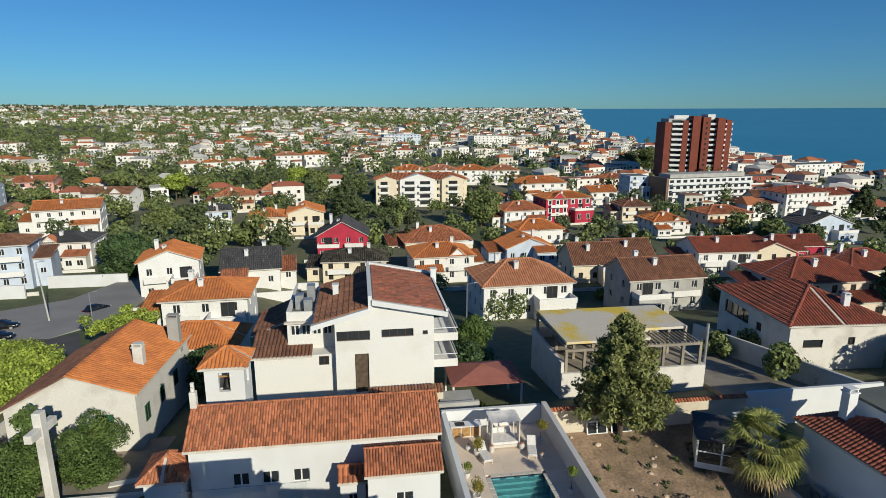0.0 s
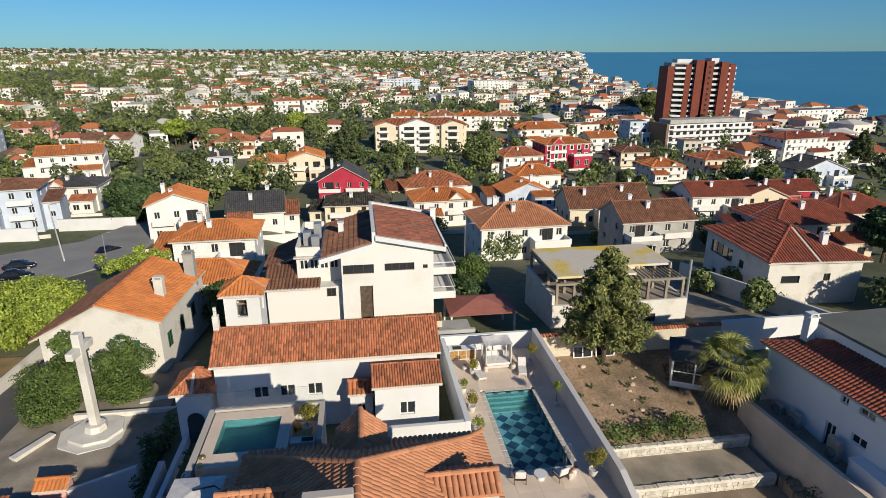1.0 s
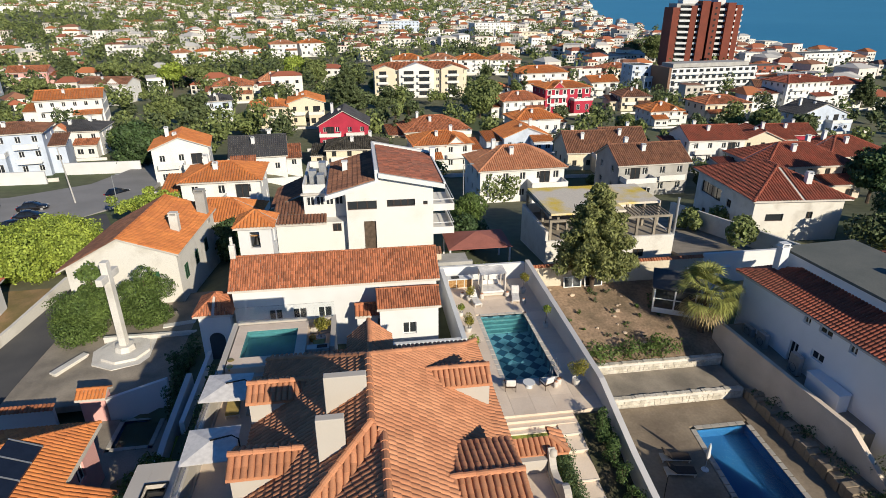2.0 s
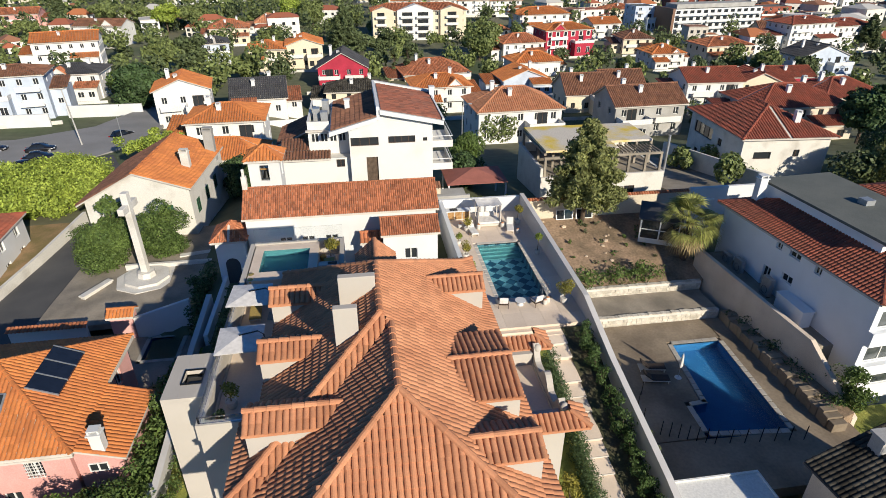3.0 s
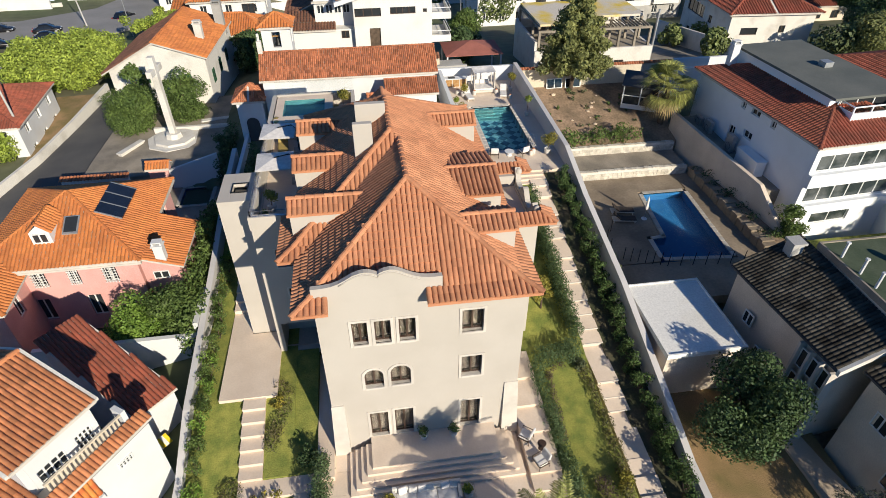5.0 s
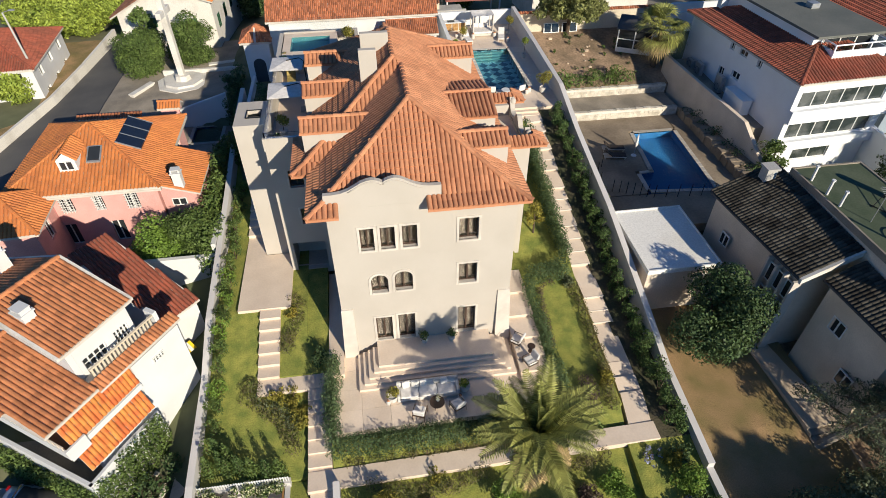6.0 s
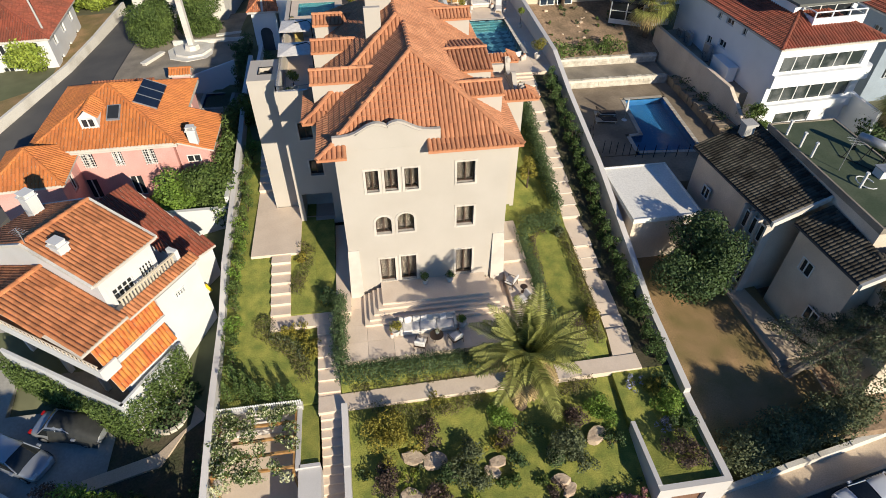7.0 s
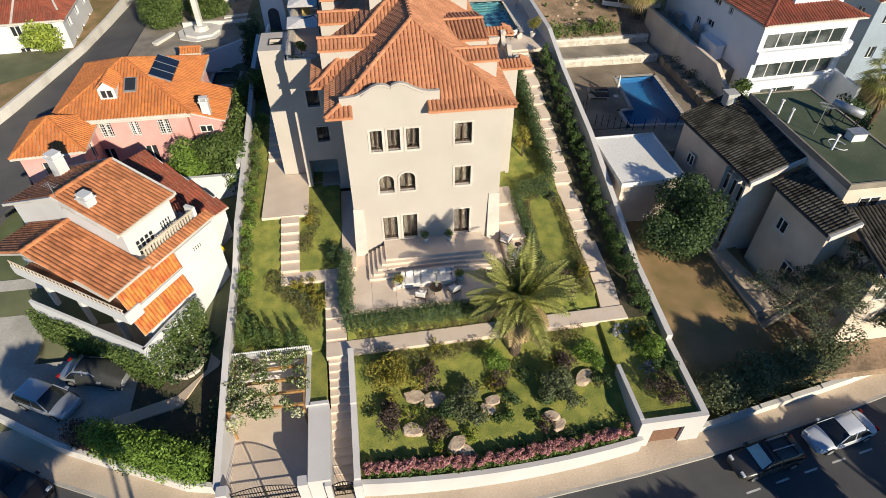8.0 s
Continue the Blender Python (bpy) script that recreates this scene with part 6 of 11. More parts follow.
mh("eave_shelf", Geo().box(-6.6, -3.0, 47.1, 47.497, 10.25, 10.4), TRIM)
for k in range(4):
    window(MH, MM @ pose(-6.1 + 0.9 * k, 47.44, 9.15), 0.72, 0.9, WHITEFRAME)
for k, (px, py, hh) in enumerate(((-5.9, 50.0, 1.3), (-5.0, 51.5, 1.7), (-5.1, 49.2, 1.1))):
    mh("air_conditioner", Geo().box(px, px + 0.7, py, py + 0.9, 10.563, 10.56 + hh), METAL_G, "grey roof-top cooling unit")
mh("low_wing", Geo().box(-9.0, -2.353, 46.0, 47.497, 1.0, 7.9).box(-9.0, -6.403, 47.5, 49.2, 1.0, 7.9), MODERN_WHITE)
pl = [(-9.3, 45.6, 7.95), (-4.3, 45.6, 7.95), (-4.3, 47.1, 8.35), (-9.3, 47.1, 8.35)]
rr = mh("low_roof", Geo().slab(pl, 0.12).slab([(-9.3, 47.103, 8.35), (-6.45, 47.103, 8.35), (-6.45, 49.6, 8.9), (-9.3, 49.6, 8.9)], 0.12), TRIM)
part("tiles", tiles_mesh("tiles", [pl, [(-9.3, 47.1, 8.35), (-6.45, 47.1, 8.35), (-6.45, 49.6, 8.9), (-9.3, 49.6, 8.9)]], 0.3, 0.5), TILE_BROWN, rr, kind="stuff").matrix_local = MM
window(MH, MM @ pose(-3.75, 45.93, 7.0), 0.8, 0.75, WOODFRAME)
mh("back_wing", Geo().box(-9.6, -6.403, 51.0, 57.0, 1.0, 8.0), MODERN_WHITE)
pl = [(-10.0, 57.2, 8.0), (-10.0, 50.6, 8.0), (-6.405, 50.6, 9.5), (-6.405, 57.2, 9.5)]
rr = mh("back_roof", Geo().slab(pl, 0.12), TRIM)
part("tiles", tiles_mesh("tiles", [pl], 0.3, 0.5), TILE_BROWN, rr, kind="stuff").matrix_local = MM
for z0 in (9.0, 6.6):
    mh("balcony", Geo().box(5.803, 8.0, 46.2, 51.5, z0 - 0.55, z0 - 0.35).box(7.9, 8.0, 46.2, 51.5, z0 - 0.347, z0 + 0.15).box(5.803, 7.897, 46.2, 46.3, z0 - 0.347, z0 + 0.15), MODERN_WHITE)
    mh("balcony_rail", Geo().tube([(5.85, 46.25, z0 + 0.6), (7.95, 46.25, z0 + 0.6), (7.95, 51.4, z0 + 0.6)], 0.04, 6), WHITE)
blocks("wall_back", [(0.2, 6.3, 43.2, 43.5, 0.5, 5.35)], YELLOWISH, "cream garden wall behind the chapel", "wall")
part("wall_coping", tiles_mesh("wall_coping", [[(0.2, 42.8, 5.3), (6.3, 42.8, 5.3), (6.3, 43.6, 5.75), (0.2, 43.6, 5.75)]], 0.26, 0.45), TILE_BROWN, None, "ribbed brown tile coping on the garden wall", "coping", "structure")

# white house with long balconies, beside the far pool
BRIGHTWHITE = mat("bright_white_paint", (0.80, 0.82, 0.84), 0.8, (0.74, 0.76, 0.78), 0.4, 20, 0.08, coarse=0.05)
RW = house("white_house", "white three-storey house with red tile roof and glazed balconies", 34.9, 24.6, -0.6, 4, 9.2, 15.6, 7.6, "hip", 1.85, BRIGHTWHITE, TILE_RED, 0.5,
           [("left", 6.1, 6.55, 0.6, 0.7), ("left", 7.5, 6.6, 1.1, 0.6), ("left", 10.0, 6.5, 0.6, 0.65), ("left", 5.5, 2.85, 0.8, 1.85), ("left", 7.4, 4.45, 1.1, 0.65), ("left", 8.3, 3.2, 0.8, 0.6),
            ("front", 0.5, 5.2, 8.0, 1.35), ("front", 0.5, 2.4, 8.0, 1.5), ("front", 2.0, 0.15, 3.6, 1.9)], [(-2.9, 6.4, 6.6, 10.2)], tw=0.28, frame_mat=WHITEFRAME)
# pale noise patches in the colour stand in for reflections on these panes
SLIDER = mat("sliding_window_glass", (0.03, 0.04, 0.04), 0.06, (0.12, 0.13, 0.13), 0.45, 6, 0.0, spec=0.6, contrast=(0.5, 0.62), coarse=0.2)
for o in [q for q in RW.children_recursive if q.name.split(".")[0] == "pane"]:
    if o.dimensions.x > 2.0:
        o.data.materials[0] = SLIDER
for z0, z1 in ((4.02, 5.12), (1.5, 2.32)):
    arc = [(4.55 + 0.75 * math.sin(q), -7.45 - 0.75 * math.cos(q)) for q in [math.pi / 2 * k / 8 for k in range(9)]]
    part("balcony", Geo().prism([(-4.62, -8.2)] + arc + [(5.3, -6.6), (4.603, -6.6), (4.603, -7.803), (-4.62, -7.803)], z0, z1), BRIGHTWHITE, RW)
part("attic", Geo().box(-1.9, 4.3, -4.5, 7.0, 7.8, 9.62), BRIGHTWHITE, RW)
part("attic_roof", Geo().box(-2.2, 4.6, -5.2, 7.3, 9.623, 9.82), FLATROOF, RW, "grey-green felt flat roof")
window(RW, pose(-1.0, -4.62, 8.2), 4.6, 1.2, WHITEFRAME, 3)
part("roof_terrace", Geo().box(-1.2, 3.8, -6.2, -6.05, 7.8, 8.95).box(-1.2, -1.05, -6.047, -4.503, 7.8, 8.95).box(3.65, 3.8, -6.047, -4.503, 7.8, 8.95), BRIGHTWHITE, RW)
g = Geo()
for a, b in (((-1.15, -6.12), (3.75, -6.12)), ((-1.12, -6.1), (-1.12, -4.55)), ((3.72, -6.1), (3.72, -4.55))):
    n = 3 if a[1] == b[1] else 1
    for k in range(n + 1):
        x, y = a[0] + (b[0] - a[0]) * k / n, a[1] + (b[1] - a[1]) * k / n
        g.box(x - 0.05, x + 0.05, y - 0.05, y + 0.05, 8.953, 9.42)
    g.tube([(a[0], a[1], 9.42), (b[0], b[1], 9.42)], 0.06, 6)
    part("terrace_glass", Geo().box(min(a[0], b[0]), max(a[0], b[0]) + 0.012, min(a[1], b[1]), max(a[1], b[1]) + 0.012, 8.955, 9.4), GLASS, RW)
part("terrace_frame", g, BRIGHTWHITE, RW)
part("roof_vent", Geo().box(1.5, 2.3, 0.5, 1.3, 9.823, 10.25), METAL_G, RW)
for k, (yy, z0) in enumerate(((5.4, 3.2), (3.9, 3.2), (0.5, 3.1))):
    ac = thing("air_conditioner", RW.matrix_basis @ Vector((-5.2, yy, z0 - 0.4)), "grey outdoor air-conditioning unit on the side path", "air conditioner", "side path units")
    part("casing", Geo().box(-0.2, 0.2, -0.5, 0.5, 0.2, 1.1 + 0.3 * k), METAL_G, ac, bevel=0.02)
    part("fan_grille", Geo().tube([(-0.203, 0.32 * math.cos(q), 0.65 + 0.32 * math.sin(q)) for q in [0.524 * j for j in range(13)]], 0.015, 4), METAL_D, ac)
    part("stand", Geo().box(-0.15, 0.15, -0.45, -0.4, -0.3, 0.197).box(-0.15, 0.15, 0.4, 0.45, -0.3, 0.197), METAL_D, ac)

lk = thing("storage_locker", RW.matrix_basis @ Vector((-5.15, -2.2, 2.7)), "large white metal storage locker on the side path", "locker")
part("body", Geo().box(-0.45, 0.45, -1.6, 1.3, -0.3, 1.25), BRIGHTWHITE, lk, bevel=0.02)
part("lid", Geo().box(-0.5, 0.5, -1.65, 1.35, 1.253, 1.32), BRIGHTWHITE, lk)

BLUEGREY = mat("blue_grey_render", (0.30, 0.36, 0.42), 0.9, (0.26, 0.31, 0.36), 0.5, 16, 0.1)
house("grey_house", "blue-grey rendered house with red tile roof behind a white wall", 52.4, 30.0, -1.4, 4, 11.0, 13.0, 7.2, "hip", 2.0, BLUEGREY, TILE_RED, 0.4, gen_windows(11.0, 13.0, 7.2, 2), tw=0.3, frame_mat=WHITEFRAME)

# flat-roofed outbuilding
OB = thing("outbuilding", (16.45, 6.3, -2.0), "low beige outbuilding with white-coated flat roof", "outbuilding")
part("wall_body", Geo().box(-2.35, 2.35, -2.95, 2.95, -0.5, 3.35), BEIGE, OB)
part("roof", Geo().box(-2.5, 2.5, -3.15, 3.1, 3.353, 3.6), WHITEROOF, OB)
part("roof_edge", Geo().box(-2.5, 2.5, -3.15, -3.05, 3.603, 3.7).box(-2.5, 2.5, 3.0, 3.1, 3.603, 3.7).box(-2.5, -2.4, -3.047, 2.997, 3.603, 3.7).box(2.4, 2.5, -3.047, 2.997, 3.603, 3.7), WHITEROOF, OB)
window(OB, pose(1.2, -2.99, 1.9), 0.8, 0.9, WHITEFRAME)

# house with grey lichen tiles
DK = thing("beige_house", (22.2, 3.3, -2.3), "beige house with grey lichen-covered pitched tile roof", "house")
DM = pose(-22.2, -3.3, 2.3)


def lean_house(parent, m, eave, top, wall_x, wall_m, tile, holes):
    """A block under one roof plane that climbs from the left eave to the right: corners (x, y) of the eave and the top line."""
    (ax, ay, az), (bx, by, bz) = eave
    (cx, cy, cz), (dx, dy, dz) = top
    nrm = (Vector(eave[1]) - Vector(eave[0])).cross(Vector(top[0]) - Vector(eave[0]))
    dz = az - (nrm.x * (dx - ax) + nrm.y * (dy - ay)) / nrm.z
    g = Geo().prism([(bx + wall_x, by + 0.3), (dx, dy + 0.3), (cx, cy - 0.3), (ax + wall_x, ay - 0.3)], -3.2, [bz - 0.25, dz - 0.3, cz - 0.3, az - 0.25])
    part("wall_body", g.moved(m), wall_m, parent)
    pl = [(ax, ay, az), (bx, by, bz), (dx, dy, dz), (cx, cy, cz)]
    rf = part("roof", Geo().slab([(x, y, z - 0.05) for x, y, z in pl], 0.12).moved(m), SLATE, parent)
    part("tiles", tiles_mesh("tiles", [pl], 0.23, 0.42), tile, rf, kind="stuff").matrix_local = m
    part("bargeboard", Geo().slab([(bx, by - 0.2, bz + 0.06), (dx, dy - 0.2, dz + 0.06), (dx, dy - 0.003, dz + 0.06), (bx, by - 0.003, bz + 0.06)], 0.35).moved(m), OLDWHITE, rf)


lean_house(DK, DM, ((19.65, 7.7, 4.15), (20.45, -1.0, 4.15)), ((23.9, 8.0, 5.75), (24.0, -0.6, 5.75)), 0.45, BEIGE, TILE_DARK, ())
for (yy, z0, w, h) in ((5.6, 1.4, 0.8, 0.9), (4.0, 0.0, 0.7, 0.8), (6.6, -0.9, 0.7, 0.7)):
    window(DK, DM @ pose(20.2 + 0.092 * (4 - yy) - 0.06, yy, z0, 0, 0, -84.7), w, h, WHITEFRAME)
for k in range(4):
    part("stair_fin", Geo().box(20.25 + 0.05 * k, 20.75 + 0.05 * k, 1.35 - 0.75 * k, 1.5 - 0.75 * k, -2.3, 3.7).moved(DM), TRIM, DK)
for k in range(3):
    for z0 in (-1.6, 0.3, 2.1):
        window(DK, DM @ pose(20.42 + 0.06 * k, 1.3 - 0.75 * k, z0, 0, 0, -84.7), 0.5, 1.3, WHITEFRAME, 1)
D2 = thing("beige_house_wing", (22.9, -3.5, -2.3), "beige house wing with grey lichen-covered tile roof", "house wing")
DM2 = pose(-22.9, 3.5, 2.3)
lean_house(D2, DM2, ((21.75, -1.25, 4.2), (22.15, -6.6, 4.2)), ((23.95, -1.1, 5.1), (23.95, -6.5, 5.1)), 0.4, BEIGE, TILE_DARK, ())
for yy, z0 in ((-2.6, 1.6), (-4.6, -0.6)):
    window(D2, DM2 @ pose(22.2, yy, z0, 0, 0, -85.7), 1.0, 1.0, WHITEFRAME)
D3 = thing("beige_house_wing", (27.4, -7.4, -2.6), "low beige wing with pale lichened tile roof", "house wing")
part("wall_body", Geo().box(-3.3, 3.6, -1.7, 2.1, -0.8, 6.1), BEIGE, D3)
pl = [(-3.7, -2.3, 6.35), (4.0, -2.3, 6.35), (4.0, 2.1, 7.6), (-3.7, 2.1, 7.6)]
rf = part("roof", Geo().slab([(x, y, z - 0.03) for x, y, z in pl], 0.14), SLATE, D3)
part("tiles", tiles_mesh("tiles", [pl], 0.24, 0.42), TILE_DARK, rf, kind="stuff")
for k in range(3):
    window(D3, pose(-2.6 + 2.2 * k, -1.76, 3.6), 1.1, 1.2, WHITEFRAME)
GREENFELT = mat("green_grey_felt", (0.062, 0.085, 0.052), 0.95, (0.095, 0.115, 0.075), 0.5, 9, 0.2, spec=0.15)
FG = thing("flat_house", (26.4, 0.7, -2.3), "beige building with green-grey felt flat roof", "building")
part("wall_body", Geo().box(-2.35, 2.4, -5.25, 5.9, -1.0, 8.2), BEIGE, FG)
part("roof", Geo().box(-2.297, 2.327, -5.177, 5.827, 8.203, 8.45), GREENFELT, FG, "green-grey felt roof")
for bx in ((-2.42, -2.3, -5.3, 5.95), (2.33, 2.45, -5.3, 5.95), (-2.297, 2.327, -5.3, -5.18), (-2.297, 2.327, 5.83, 5.95)):
    part("roof_edge", Geo().box(*bx, 8.1, 8.52), CONCRETE, FG)
window(FG, pose(-1.2, -5.31, 6.2), 1.4, 1.2, WHITEFRAME)
part("chimney", Geo().box(-4.0, -3.3, 5.9, 6.6, 3.0, 8.4).box(-4.1, -3.2, 5.8, 6.7, 8.403, 8.55), GREYWALL, FG, "grey chimney stack")
hw = thing("solar_water_heater", pose(27.7, 1.9, 6.15, 0, 0, -62), "solar water heater with a steel tank on the flat roof", "water heater")
part("tank", Geo().tube([(-1.0, 0.5, 0.95), (1.0, 0.5, 0.95)], 0.28, 14), METAL_G, hw, smooth=True)
for px in (-0.9, 0.0, 0.9):
    part("bracket", Geo().tube([(px, -1.2, 0.02), (px, 0.4, 0.72), (px, 0.5, 0.0)], 0.025, 5), METAL_D, hw)
part("header_pipe", Geo().tube([(-1.1, -1.1, 0.06), (1.1, -1.1, 0.06)], 0.03, 5), METAL_D, hw)
part("stand", Geo().box(-0.95, -0.9, 0.3, 0.5, 0, 0.7).box(0.9, 0.95, 0.3, 0.5, 0, 0.7), METAL_D, hw)
for k, (px, py) in enumerate(((24.4, 5.2), (24.4, 3.7), (24.4, 2.5), (25.3, -0.9))):
    v = thing("roof_pipe", (px, py, 6.15), "short pale vent pipe on the flat roof", "vent pipe", "roof pipes")
    part("pipe", Geo().cyl(0, 0, 0, 1.0, 0.08, 0.08, 8), WHITE, v)
    part("cap", Geo().cyl(0, 0, 1.003, 1.08, 0.13, 0.11, 8), WHITE, v)
vb = thing("roof_box", (27.5, 0.0, 6.15), "small white service box on the flat roof", "roof box")
part("casing", Geo().box(-0.5, 0.5, -0.35, 0.35, 0.0, 0.55), WHITE, vb, bevel=0.02)
part("lid", Geo().box(-0.56, 0.56, -0.41, 0.41, 0.553, 0.6), METAL_G, vb)
ae = thing("aerial", (25.2, 0.9, 6.15), "bare metal television aerial on the flat roof", "aerial")
part("mast", Geo().tube([(0, 0, 0), (0, 0, 2.2)], 0.025, 5), METAL_G, ae)
for k in range(6):
    part("rod", Geo().tube([(-0.5 + 0.05 * k, 0.16 * k - 0.4, 2.1), (0.5 - 0.05 * k, 0.16 * k - 0.4, 2.1)], 0.012, 4), METAL_G, ae)
part("boom", Geo().tube([(0, -0.5, 2.09), (0, 0.6, 2.09)], 0.015, 4), METAL_G, ae)
part("coil", Geo().tube([(0.6 + 0.5 * math.cos(0.5 * k), -1.6 + 0.7 * math.sin(0.5 * k), 0.12 + 0.01 * k) for k in range(11)], 0.035, 5), WHITE, ae, "loose white hose")

# pink house
PK = house("pink_house", "pink house with bright orange hip roof and solar panels", -22.4, 18.95, -1.2, 0.6, 9.5, 9.4, 5.2, "hip", 2.35, PINK, TILE_BRIGHT, 0.45,
           [("front", 2.9, 3.3, 0.9, 1.3), ("front", 5.1, 3.3, 0.7, 1.2), ("front", 7.2, 3.2, 0.9, 1.3), ("front", 2.4, 0.5, 0.9, 1.8), ("front", 5.6, 0.5, 0.9, 1.8), ("right", 6.5, 3.0, 0.9, 1.3)], tw=0.24)
for e, (x0, x1, y0, y1) in enumerate(((-5.22, 5.22, -5.19, -5.12), (-5.22, 5.22, 5.12, 5.19), (-5.22, -5.15, -5.117, 5.117), (5.15, 5.22, -5.117, 5.117))):
    part("eave_course", Geo().box(x0, x1, y0, y1, 4.8, 4.93), TRIM, PK, "pale mortar course under the eave")
for k in range(42):
    part("eave_dentil", Geo().box(-5.15 + 0.25 * k, -5.03 + 0.25 * k, -5.117, -4.98, 4.78, 4.9), TRIM, PK)
for u, v, w, h in ((2.9, 3.3, 0.9, 1.3), (7.2, 3.2, 0.9, 1.3), (5.1, 3.3, 0.7, 1.2)):
    for k in range(5):
        part("window_bar", Geo().box(-4.75 + u + w * (k + 0.5) / 5 - 0.015, -4.75 + u + w * (k + 0.5) / 5 + 0.015, -4.76, -4.73, v, v + h), WHITEFRAME, PK)
    for k in range(6):
        part("window_bar", Geo().box(-4.75 + u, -4.75 + u + w, -4.79, -4.763, v + h * (k + 0.5) / 6 - 0.015, v + h * (k + 0.5) / 6 + 0.015), WHITEFRAME, PK)
DT = pose(1.55, -0.15, -0.32)
part("dormer", Geo().add([(-2.9, -3.4, 6.2), (-1.7, -3.4, 6.2), (-1.7, -3.4, 7.1), (-2.3, -3.4, 7.6), (-2.9, -3.4, 7.1), (-2.9, -1.6, 6.2), (-1.7, -1.6, 6.2), (-1.7, -1.6, 7.1), (-2.3, -1.2, 7.6), (-2.9, -1.6, 7.1)],
                         [(0, 1, 2, 3, 4), (1, 6, 7, 2), (4, 9, 5, 0), (2, 7, 8, 3), (3, 8, 9, 4)]).moved(DT), WHITE, PK)
pl = [[(-1.55, -3.5, 7.03), (-1.55, -1.1, 7.03), (-2.3, -1.1, 7.7), (-2.3, -3.5, 7.7)], [(-3.05, -1.1, 7.03), (-3.05, -3.5, 7.03), (-2.3, -3.5, 7.7), (-2.3, -1.1, 7.7)]]
part("dormer_tiles", tiles_mesh("dormer_tiles", pl, 0.26, 0.42), TILE_BRIGHT, PK, kind="stuff").matrix_local = DT
window(PK, DT @ pose(-2.75, -3.48, 6.35), 0.9, 0.7, WHITEFRAME)


def pitch_slab(cx, cy, ww, dd, along_x):
    """A thin plate lying on a roof pitch of the pink house."""
    pts = []
    for sx, sy in ((-1, -1), (1, -1), (1, 1), (-1, 1)):
        x, y = cx + sx * ww / 2, cy + sy * dd / 2
        pts.append((x, y, 7.72 - 0.475 * (abs(x) if along_x else abs(y)) + 0.05))
    return Geo().slab(pts, 0.1)


part("skylight", pitch_slab(0.75, -2.5, 0.75, 1.0, False), PANE, PK, "grey-framed skylight")
part("skylight_frame", pitch_slab(0.75, -2.5, 0.95, 1.2, False).moved(pose(0, 0, -0.04)), METAL_G, PK)
SOLAR = mat("blue_solar_cell", (0.014, 0.02, 0.036), 0.25, None, 2, 8, 0.0, spec=0.5)
for k in range(3):
    part("solar_panel", pitch_slab(2.75, -0.95 + 1.25 * k, 1.5, 1.12, True), SOLAR, PK, "dark blue solar panel")
for k in range(4):
    part("panel_rail", pitch_slab(2.75, -1.575 + 1.25 * k, 1.54, 0.07, True).moved(pose(0, 0, 0.02)), METAL_G, PK)
PW = thing("pink_house_wing", (-16.3, 16.7, -1.2), "low pink wing with orange tile roof", "house wing")
part("wall_body", Geo().prism([(-1.17, -2.3), (1.15, -2.3), (1.15, 2.3), (-1.17, 2.3)], -2.5, [4.95, 4.1, 4.1, 4.95]), PINK, PW)
pl = [(1.55, -2.65, 4.15), (1.55, 2.6, 4.15), (-1.17, 2.6, 5.1), (-1.17, -2.65, 5.1)]
rf = part("roof", Geo().slab(pl, 0.12), TRIM, PW)
part("tiles", tiles_mesh("tiles", [pl], 0.24, 0.42), TILE_BRIGHT, rf, kind="stuff")
chimney(PW, 0.25, -2.2, 4.5, 5.7, 0.6, 0.5)
window(PW, pose(-0.6, -2.36, 3.1), 1.0, 0.6, WHITEFRAME)
house("pink_house_wing", "pink corner wing with orange tile roof", -26.6, 12.7, -1.2, 4, 4.2, 4.4, 4.75, "hip", 1.45, PINK, TILE_BRIGHT, 0.4, [("front", 1.2, 2.6, 0.8, 1.2), ("right", 1.2, 2.6, 0.8, 1.4)], tw=0.24, category="house wing")
blocks("wall_pink", [(-23.5, -13.6, 9.9, 10.2, -3.0, 0.6), (-13.9, -13.6, 10.203, 13.6, -3.0, 1.4)], WHITE, "white garden wall below the pink house", "wall")

# white two-level house
TILE_FLAME = mat("flame_tile", (0.50, 0.125, 0.035), 0.85, (0.56, 0.215, 0.05), 2.2, 16, 0.25, island=0.15, contrast=(0.42, 0.58))
A = -33.3
TILE_WARM = mat("warm_orange_tile", (0.50, 0.20, 0.085), 0.85, (0.38, 0.14, 0.06), 0.8, 14, 0.3, island=0.24, contrast=(0.45, 0.8))
WU = thing("white_villa", pose(-20.9, 2.5, -2.6, 0, 0, A), "white house with stepped orange tile roofs and balconies", "house")
UX0, UX1, UY0, UY1, UR, UZR, UZ1, UZ0 = -5.2, 4.65, -1.75, 1.85, 0.35, 9.02, 7.9, 6.7
for y0, y1 in ((UY0, UY0 + 0.3), (UY1 - 0.3, UY1)):
    ring = [(UX0, -2.5), (UX1, -2.5), (UX1, UZ1 - 0.12), (UR, UZR - 0.12), (UX0, UZ0 - 0.1)]
    part("gable_wall", Geo().add([(x, y, z) for y in (y0, y1) for x, z in ring], [(0, 1, 2, 3, 4), (9, 8, 7, 6, 5)] + [(k, 5 + k, 5 + (k + 1) % 5, (k + 1) % 5) for k in range(5)]), WHITE, WU)
m = pose(UX1, UY0 + 0.303, -2.5, 0, 0, 90)
holes = [(0.25, 1.6, 7.85, 9.05), (2.15, 3.0, 8.1, 9.1)]
part("wall", wall_geo(UY1 - UY0 - 0.606, UZ1 + 2.35, 0.3, holes).moved(m), WHITE, WU)
